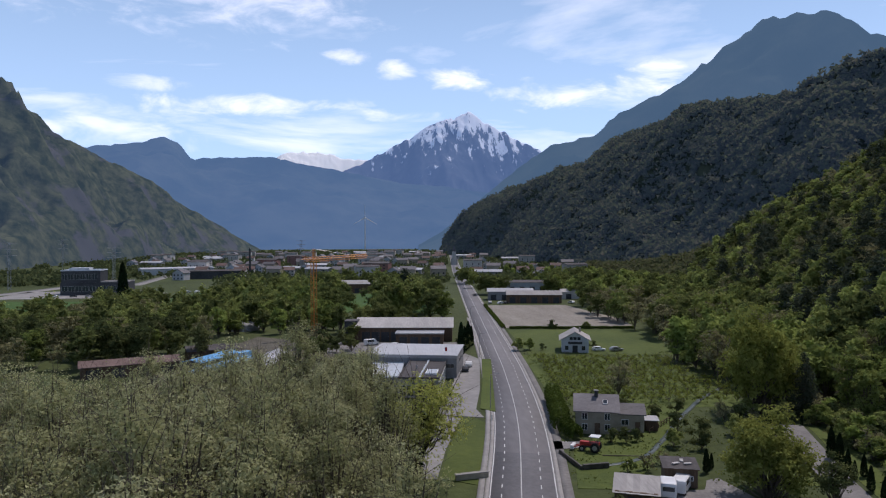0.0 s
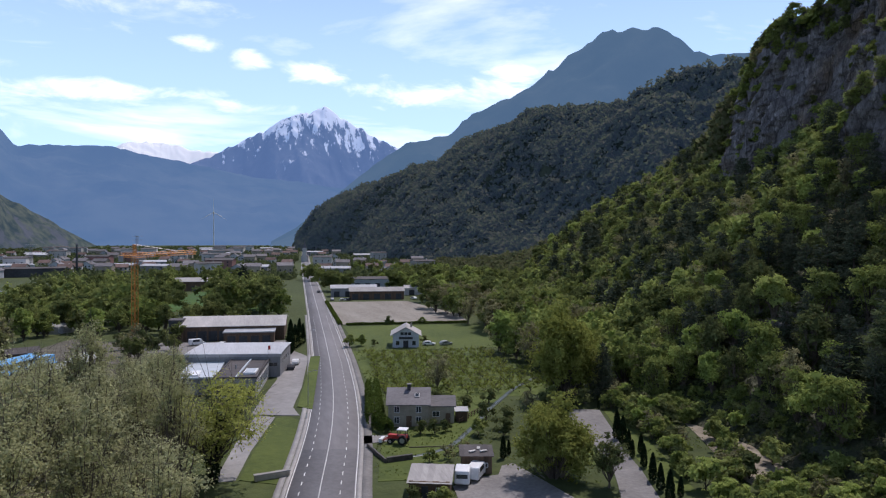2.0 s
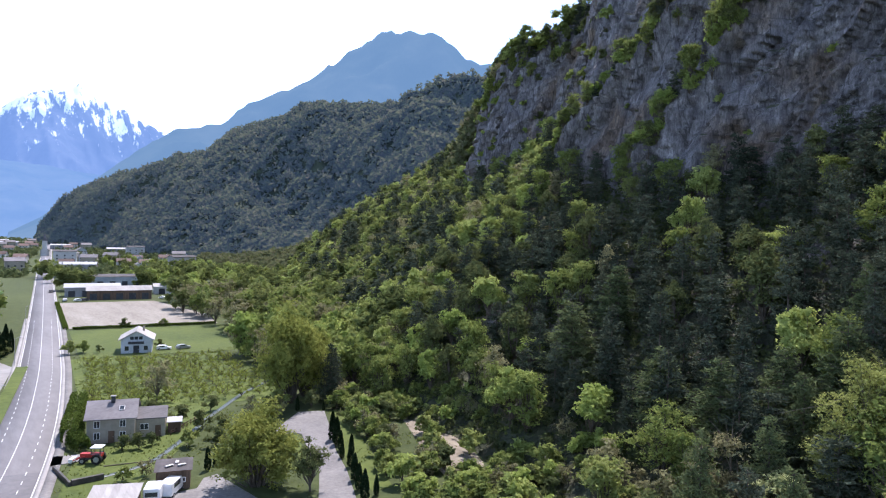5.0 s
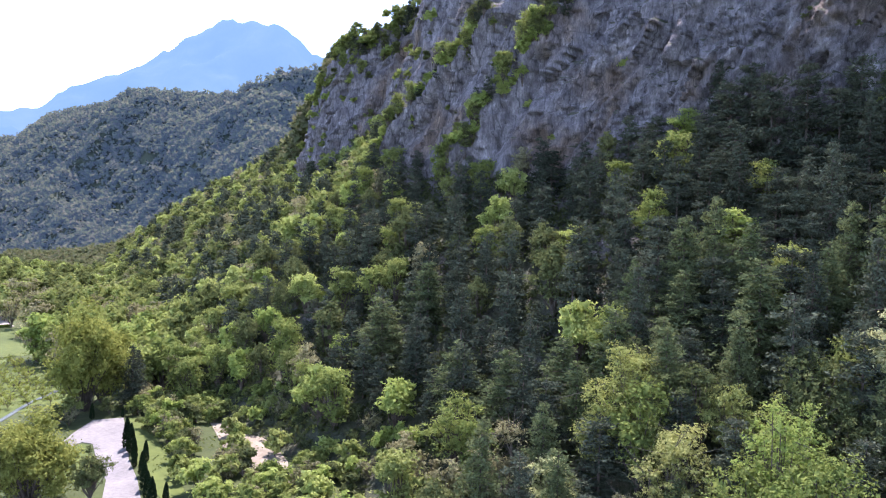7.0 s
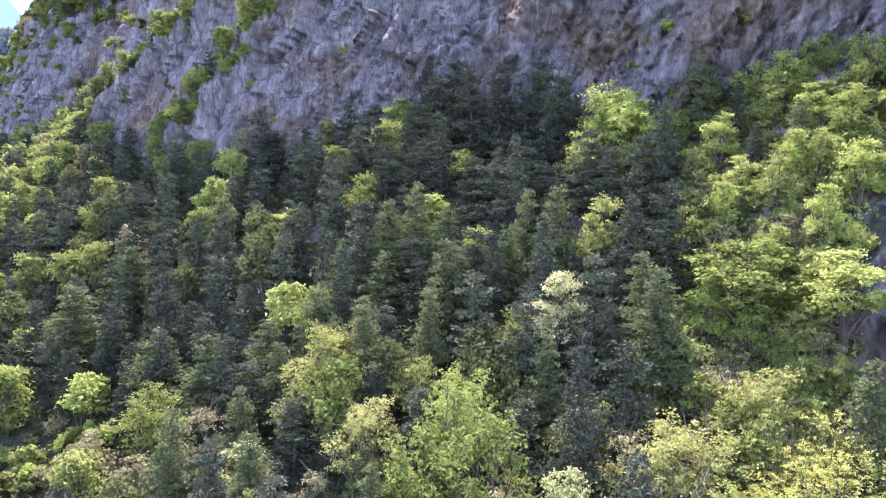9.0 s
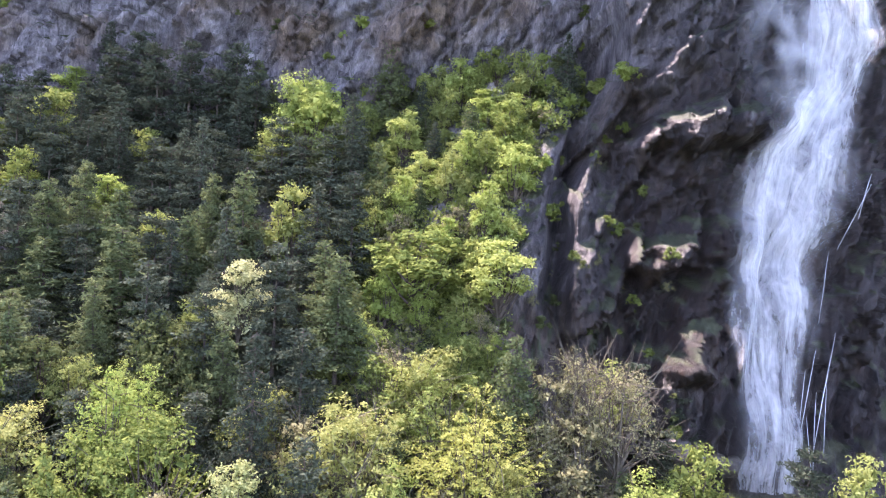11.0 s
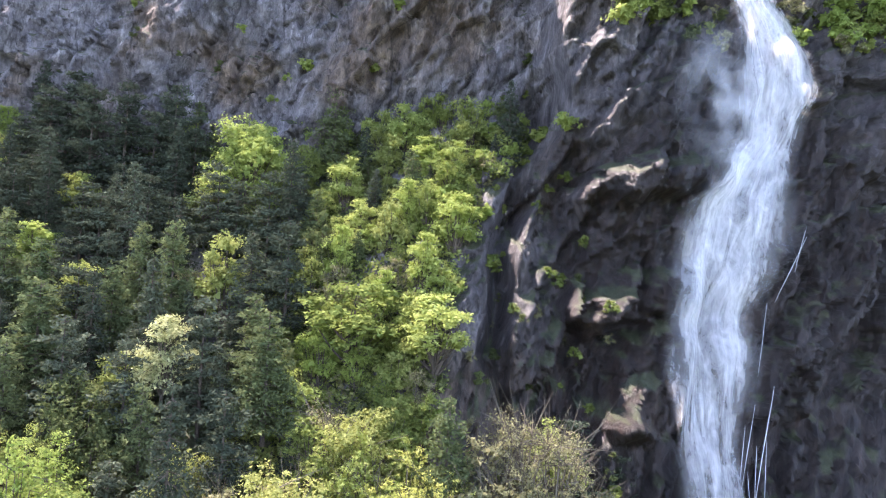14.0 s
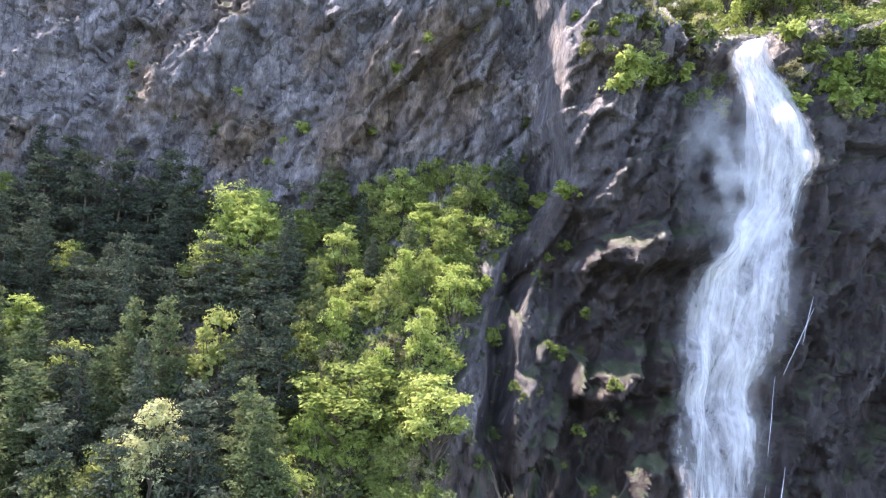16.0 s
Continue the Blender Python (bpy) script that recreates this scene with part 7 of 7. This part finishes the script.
def car(m, paint, label, van=False):
    c = thing("van" if van else "car", m, label, "van" if van else "car", "parked vehicles")
    L, W, H = (5.0, 1.95, 2.1) if van else (4.3, 1.78, 1.42)
    bm = B()
    prof = ([(-L / 2, 0.35), (L / 2, 0.35), (L / 2, 0.95), (L / 2 - 0.7, 1.15), (L / 2 - 1.35, H), (-L / 2 + 0.1, H), (-L / 2, H - 0.2)] if van else [(-L / 2, 0.3), (L / 2, 0.3), (L / 2, 0.72), (L / 2 - 1.1, 0.88), (L / 2 - 1.75, H), (-L / 2 + 0.75, H), (-L / 2 + 0.1, 0.92)])
    a = [bm.verts.new((x, -W / 2, z)) for x, z in prof]
    f = bm.faces.new(a)
    r = bmesh.ops.extrude_face_region(bm, geom=[f])
    bmesh.ops.translate(bm, vec=(0, W, 0), verts=[v for v in r["geom"] if isinstance(v, bmesh.types.BMVert)])
    bmesh.ops.recalc_face_normals(bm, faces=bm.faces)
    bmesh.ops.bevel(bm, geom=list(bm.edges), offset=0.08, segments=2, affect="EDGES")
    part("body", bm, paint, c)
    zt = H - 0.12
    part("windscreen", box(B(), L / 2 - 1.62 if not van else L / 2 - 1.25, -W / 2 + 0.15, 0.95, L / 2 - 1.2 if not van else L / 2 - 0.85, W / 2 - 0.15, zt - 0.1), glass, c)
    for s in (-1, 1):
        part("side_window", box(B(), -L / 2 + 0.9, s * (W / 2 + 0.006) - 0.01, 0.95 if not van else 1.25, L / 2 - 1.9, s * (W / 2 + 0.006) + 0.01, zt), glass, c)
        part("headlight", box(B(), L / 2 - 0.05, s * 0.62 - 0.16, 0.6, L / 2 + 0.015, s * 0.62 + 0.16, 0.74), white_metal, c)
        for x in (-L / 2 + 0.85, L / 2 - 0.85):
            wheel(c, x, s * (W / 2 - 0.1), 0.32, 0.32, 0.22)
    return c


car(pose(44.6, 96.0, 0.02, 0, 0, 55), white_metal, "white van parked on the gravel yard", True)
car(pose(-2, 237, 0.08, 0, 0, 20), white_metal, "white van parked in the gravel yard", True)
car(pose(6, 233, 0.08, 0, 0, 60), white_metal, "white car parked in the gravel yard")
car(pose(70.5, 217.5, 0.05, 0, 0, -12), white_metal, "white car parked beside the chalet")
car(pose(76, 216.5, 0.05, 0, 0, 5), steel, "grey car parked beside the chalet")
car(pose(24.2, 188, 0.12, 0, 0, 80), dark_wall, "dark pickup parked on the forecourt")
car(pose(26, 195, 0.12, 0, 0, 80), white_metal, "white car parked on the forecourt")
car(pose(58.8, 430, 0.1, 0, 0, -96), dark_wall, "dark car standing on the main road")
for i, (x, y, p) in enumerate(((-200, 452, white_metal), (-190, 453, dark_wall), (-181, 453, steel), (-155, 458, white_metal), (-128, 480, white_metal), (-122, 481, white_metal))):
    car(pose(x, y, 0.1, 0, 0, i * 13), p, "small parked car near the black building")
for i, (x, y) in enumerate(((66, 376), (69, 377), (60.5, 380), (105, 376))):
    car(pose(x, y, 0.1, 0, 0, 20 + i * 31), (white_metal, dark_wall, steel, white_metal)[i], "car parked before the farm halls")

caravan = thing("caravan", pose(41.6, 93.6, 0, 0, 0, -21), "white caravan parked against a wooden shed", "caravan")
part("body", box(B(), -1.1, -1.7, 0.5, 1.1, 1.7, 2.5, 0.25), white_metal, caravan)
part("window", box(B(), -0.8, -1.72, 1.4, 0.8, -1.69, 2.0), glass, caravan)
for s in (-1, 1):
    wheel(caravan, s * 0.95, 0, 0.32, 0.32, 0.2)


def tractor():
    t = thing("tractor", pose(37.2, 115.2, 0.05, 0, 0, 150), "red tractor with a white cab roof", "tractor")
    part("bonnet", box(B(), 0.2, -0.45, 0.9, 2.0, 0.45, 1.6, 0.1), red_paint, t)
    part("chassis", box(B(), -1.2, -0.35, 0.6, 1.9, 0.35, 0.95, 0.05), dark_wall, t)
    cab = part("cab", box(B(), -1.3, -0.75, 1.0, 0.2, 0.75, 1.5, 0.05), red_paint, t)
    for x in (-1.25, 0.12):
        for y in (-0.7, 0.7):
            part("cab_post", box(B(), x - 0.05, y - 0.05, 1.5, x + 0.05, y + 0.05, 2.5), dark_wall, cab)
    part("cab_roof", box(B(), -1.45, -0.9, 2.5, 0.3, 0.9, 2.68, 0.07), white_metal, t, "white cab roof")
    part("loader_arm", tube(B(), (1.2, -0.6, 1.2), (3.0, -0.6, 0.5), 0.09, 0.09, 6), red_paint, t)
    part("loader_arm", tube(B(), (1.2, 0.6, 1.2), (3.0, 0.6, 0.5), 0.09, 0.09, 6), red_paint, t)
    part("bucket", box(B(), 2.9, -0.95, 0.2, 3.5, 0.95, 0.85, 0.06), white_metal, t)
    for s in (-1, 1):
        wheel(t, -0.75, s * 0.85, 0.8, 0.8, 0.42)
        wheel(t, 1.5, s * 0.7, 0.5, 0.5, 0.3)


tractor()
pole = part("fallen_pole", tube(B(), (0, 0, 0.15), (7.2, -1.6, 0.3), 0.1, 0.07, 8), grey_bark)
pole.matrix_basis = pose(38.2, 112.4, 0)
tagged(pole, "pale wooden pole lying on the grass", "pole")


def street_lamp(x, y, r):
    l = thing("street_lamp", pose(x, y, 0.1, 0, 0, r), "slim grey street lamp beside the road", "street lamp", "lamps along the road")
    part("mast", tube(B(), (0, 0, 0), (0, 0, 7.2), 0.09, 0.05, 8), steel, l)
    part("arm", tube(B(), (0, 0, 7.2), (1.4, 0, 7.5), 0.045, 0.035, 6), steel, l)
    part("lamp_head", box(B(), 1.2, -0.13, 7.42, 1.9, 0.13, 7.56, 0.03), steel, l)


for x, y in ((31.0, 209), (24.6, 146), (50, 420), (38.5, 290)):
    street_lamp(x, y, -10)
post = thing("marker_post", pose(23.4, 136.5, 0.1), "short white marker post on the pavement", "post")
part("post", box(B(), -0.1, -0.1, 0, 0.1, 0.1, 0.95, 0.03), white_metal, post)
part("cap", box(B(), -0.14, -0.14, 0.95, 0.14, 0.14, 1.05, 0.02), steel, post)


def lattice(name, p, q, w, mat, parent, bays):
    p, q = Vector(p), Vector(q)
    d = (q - p).normalized()
    a = d.orthogonal().normalized() * w / 2
    b = d.cross(a)
    bm = B()
    cs = [a + b, a - b, -a - b, -a + b]
    for c in cs:
        tube(bm, p + c, q + c, 0.11, 0.11, 4)
    for i in range(bays):
        s, e = p.lerp(q, i / bays), p.lerp(q, (i + 1) / bays)
        for k in range(4):
            tube(bm, s + cs[k], e + cs[(k + 1) % 4], 0.06, 0.06, 3)
    return part(name, bm, mat, parent)


crane = thing("tower_crane", pose(-23.3, 259, 0), "orange lattice tower crane above the trees", "crane")
lattice("mast", (0, 0, 0), (0, 0, 28), 1.5, orange_paint, crane, 16)
lattice("jib", (0, 0, 28.6), (19, 14, 29.4), 1.1, orange_paint, crane, 14)
lattice("counter_jib", (0, 0, 28.6), (-3.8, -2.8, 28.8), 1.1, orange_paint, crane, 4)
lattice("apex", (0, 0, 28.6), (0, 0, 32.5), 0.7, orange_paint, crane, 4)
part("counterweight", box(B(), -4.6, -3.6, 26.6, -3.2, -2.2, 28.6, 0.05), concrete, crane)
part("stay", tube(tube(B(), (0, 0, 32.4), (13, 9.6, 29.9), 0.06, 0.06, 4), (0, 0, 32.4), (-3.6, -2.6, 29.4), 0.06, 0.06, 4), steel, crane)
part("base", box(B(), -2, -2, -0.1, 2, 2, 0.9, 0.05), concrete, crane)


def simple_hall(name, m, w, d, h, rise, wall_mat, roof_mat, label, doors=3):
    s = thing(name, m, label, "hall")
    part("wall", gable_walls(w, d, h, rise), wall_mat, s)
    part("roof", gable_roof(w, d, h + 0.02, rise, 0.5), roof_mat, s)
    for i in range(doors):
        door(s, -w / 2 + (i + 0.5) * w / doors, -d / 2 - 0.02, 0, min(3.2, w / doors * 0.6), min(3.2, h * 0.75), dark_wall)
    return s


simple_hall("blue_shed", pose(-39.5, 181, 0, 0, 0, 68), 24, 4.2, 4.2, 0.5, grey_wall, blue_roof, "long shed with a bright blue metal roof", 5)
simple_hall("blue_shed", pose(-43.5, 190, 0, 0, 0, 68), 17, 5, 4.8, 0.6, dark_wall, blue_roof, "dark shed with a bright blue metal roof", 3)
blk = thing("blue_container", pose(-36.5, 196, 0, 0, 0, 60), "blue steel container standing in the yard", "container")
part("body", box(B(), -2.2, -1.2, 0, 2.2, 1.2, 5.2, 0.05), blue_roof, blk)
part("door", box(B(), 2.2, -1.0, 0.2, 2.25, 1.0, 2.6), blue_roof, blk)
simple_hall("brown_shed", pose(-66, 194, 0, 0, 0, 22), 24, 8, 3.2, 1.0, wood_wall, tile_roof, "long low shed with a dark brown roof", 4)
simple_hall("brown_shed", pose(-50, 216, 0, 0, 0, 22), 14, 7, 3.2, 1.0, wood_wall, dark_roof, "low dark shed in the work yard", 3)
simple_hall("farm_hall", pose(86, 386, 0, 0, 0, -8), 30, 13, 4.6, 1.8, wood_wall, old_roof, "long farm hall with a weathered grey roof", 5)
simple_hall("farm_hall", pose(76, 404, 0, 0, 0, -8), 26, 10, 5.0, 1.6, grey_wall, metal_roof, "grey farm hall with a pale roof", 4)
simple_hall("farm_hall", pose(115, 406, 0, 0, 0, -8), 16, 10, 4.2, 1.4, plaster, old_roof, "small farm hall with a grey roof", 2)
simple_hall("depot", pose(96, 470, 0, 0, 0, -8), 34, 14, 6.0, 1.2, white_wall, dark_roof, "white depot with a dark low roof", 5)
simple_hall("depot", pose(-5, 470, 0, 0, 0, -6), 46, 16, 6.0, 2.0, wood_wall, old_roof, "long dark depot with a grey roof", 5)
simple_hall("depot", pose(-208, 735, 0, 0, 0, 28), 70, 20, 6.0, 1.2, white_wall, metal_roof, "long low hall with a bright white roof", 6)
simple_hall("depot", pose(-150, 650, 0, 0, 0, 10), 46, 18, 7.0, 1.0, dark_wall, dark_roof, "wide dark hall with a flat roof", 4)
heap = part("gravel_heap", boulder(9, 7.0), heap_mat)
heap.matrix_basis = pose(-53, 283, -1.5)
tagged(heap, "large pale grey heap of gravel", "heap")

blackb = thing("office_block", pose(-186, 480, 0, 0, 0, 6), "modern black cubic office block with a flat roof", "building")
part("wall", box(B(), -20, -9, -0.2, 21, 9, 8), dark_wall, blackb)
part("upper_storey", box(B(), -19.5, -8.5, 8, 4, 8.8, 15.5), dark_wall, blackb)
part("roof", flat_roof(B(), -19.8, -8.8, 4.3, 9, 15.7, 0.5), pale_roof, blackb)
part("lower_roof", flat_roof(B(), 4.4, -9.2, 21.2, 9.2, 8.2, 0.4), concrete, blackb)
part("penthouse", box(B(), -16, -4, 15.71, -4, 5, 17.4), white_wall, blackb)
for i in range(6):
    window(blackb, -17.5 + i * 3.6, -8.56, 11.8, 3.0, 3.6, frame_mat=steel)
for i in range(9):
    window(blackb, -17.5 + i * 4.2, -9.06, 4.0, 3.4, 3.4, frame_mat=steel)


def town_house(kind, w, d, h, rise, wall_mat, roof_mat, axis, label):
    t = thing(kind, pose(0, 0, 0), label, "house", "houses of the town")
    part("wall", gable_walls(w, d, h, rise, axis), wall_mat, t)
    part("roof", gable_roof(w, d, h + 0.02, rise, 0.6, 0.25, axis), roof_mat, t)
    for i in range(3):
        for j in range(int(h // 3)):
            window(t, -w / 2 + (i + 0.5) * w / 3, -d / 2 - 0.02, 1.6 + 2.9 * j, 1.3, 1.5, frame_mat=dark_wall)
    part("chimney", box(B(), w * 0.2, 0.4, h + rise * 0.4, w * 0.2 + 0.8, 1.2, h + rise + 0.9), plaster, t)
    return t


def town():
    rng = np.random.default_rng(111)
    kinds = [town_house("house", 11, 9, 6, 2.6, plaster, tile_roof, "x", "pale town house with a red tile roof"),
             town_house("house", 10, 12, 6.4, 3.0, white_wall, slate, "y", "white town house with a slate roof"),
             town_house("house", 13, 10, 8.5, 2.4, beige_wall, slate, "x", "beige town house with a dark roof"),
             town_house("apartment_block", 20, 12, 11.5, 1.2, plaster, dark_roof, "x", "pale flat-roofed apartment block"),
             town_house("hall", 26, 15, 6.0, 1.6, grey_wall, metal_roof, "x", "grey commercial hall with a pale roof"),
             town_house("apartment_block", 24, 13, 12, 1.4, surface("salmon_render", (0.2, 0.11, 0.1), (0.29, 0.16, 0.145), 1, 0.9), dark_roof, "x", "brick-red apartment block in the town")]
    rx = lambda y: float(np.interp(y, [p[1] for p in ROAD], [p[0] for p in ROAD]))
    spots = [(-30, 690, 2), (-3, 672, 5), (12, 640, 1), (-12, 610, 3), (-130, 705, 0), (-150, 760, 0), (-118, 760, 2), (-80, 740, 1), (-60, 700, 4), (95, 620, 4), (112, 690, 2), (128, 560, 1), (150, 640, 0), (100, 760, 3), (75, 560, 1)]
    tries = 0
    while len(spots) < 165 and tries < 6000:
        tries += 1
        y = rng.uniform(600, 1500)
        x = rng.uniform(-330, 235) if y > 760 else rng.uniform(-190, 190)
        if abs(x - rx(y)) < 15 or (x < -220 and y < 900):
            continue
        if x > np.interp(y, SIDE_Y, SIDE_FOOT) - 16 and y < 900:
            continue
        if all((x - a) ** 2 + (y - b) ** 2 > 17 ** 2 * (1 + y / 1500) for a, b, _ in spots):
            spots.append((x, y, int(rng.choice(6, p=[0.3, 0.26, 0.2, 0.1, 0.1, 0.04]))))
    seen = set()
    for x, y, k in spots:
        m = pose(x, y, 0, 0, 0, -8 + rng.normal(0, 9))
        if k in seen:
            copy_thing(kinds[k], m)
        else:
            kinds[k].matrix_basis = m
            seen.add(k)


town()
church = thing("church", pose(97, 930, 0, 0, 0, -8), "small church with a pointed steeple", "church")
part("nave", gable_walls(9, 18, 7, 4, "y"), plaster, church)
part("roof", gable_roof(9, 18, 7.02, 4, 0.4, 0.2, "y"), slate, church)
part("tower", box(B(), -2.5, -12.4, -0.2, 2.5, -9.2, 18), plaster, church)
bmt = B()
bmesh.ops.create_cone(bmt, cap_ends=True, segments=4, radius1=3.2, radius2=0.05, depth=9, matrix=Matrix.Translation((0, -10.8, 22.5)) @ Matrix.Rotation(math.pi / 4, 4, "Z"))
part("spire", bmt, slate, church)
turbine = thing("wind_turbine", pose(-53, 2200, 0), "slender white wind turbine far up the valley", "wind turbine")
part("mast", tube(B(), (0, 0, 0), (0, 0, 98), 2.2, 1.2, 12), white_metal, turbine)
part("nacelle", box(B(), -2, -5, 97, 2, 4, 101, 0.6), white_metal, turbine)
for i in range(3):
    a = radians(90 + i * 120)
    part("blade", tube(B(), (0, -5.4, 99), (42 * math.cos(a), -5.4, 99 + 42 * math.sin(a)), 1.3, 0.25, 6), white_metal, turbine)


def pylon(x, y, h):
    p = thing("pylon", pose(x, y, 0), "grey steel lattice power pylon", "pylon", "power pylons")
    lattice("tower", (0, 0, 0), (0, 0, h), 1.8, steel, p, 12)
    for z in (0.72, 0.85, 0.97):
        part("crossarm", box(B(), -5, -0.2, h * z, 5, 0.2, h * z + 0.3), steel, p)


for x, y, h in ((-262, 520, 34), (-205, 560, 30), (-330, 760, 36), (-90, 800, 34), (-170, 720, 26)):
    pylon(x, y, h)
mast = thing("chimney_stack", pose(-128, 700, 0), "tall slim dark factory chimney", "chimney")
part("stack", tube(B(), (0, 0, 0), (0, 0, 27), 1.1, 0.8, 12), dark_wall, mast)
part("collar", tube(B(), (0, 0, 26), (0, 0, 26.8), 1.1, 1.1, 12), steel, mast)
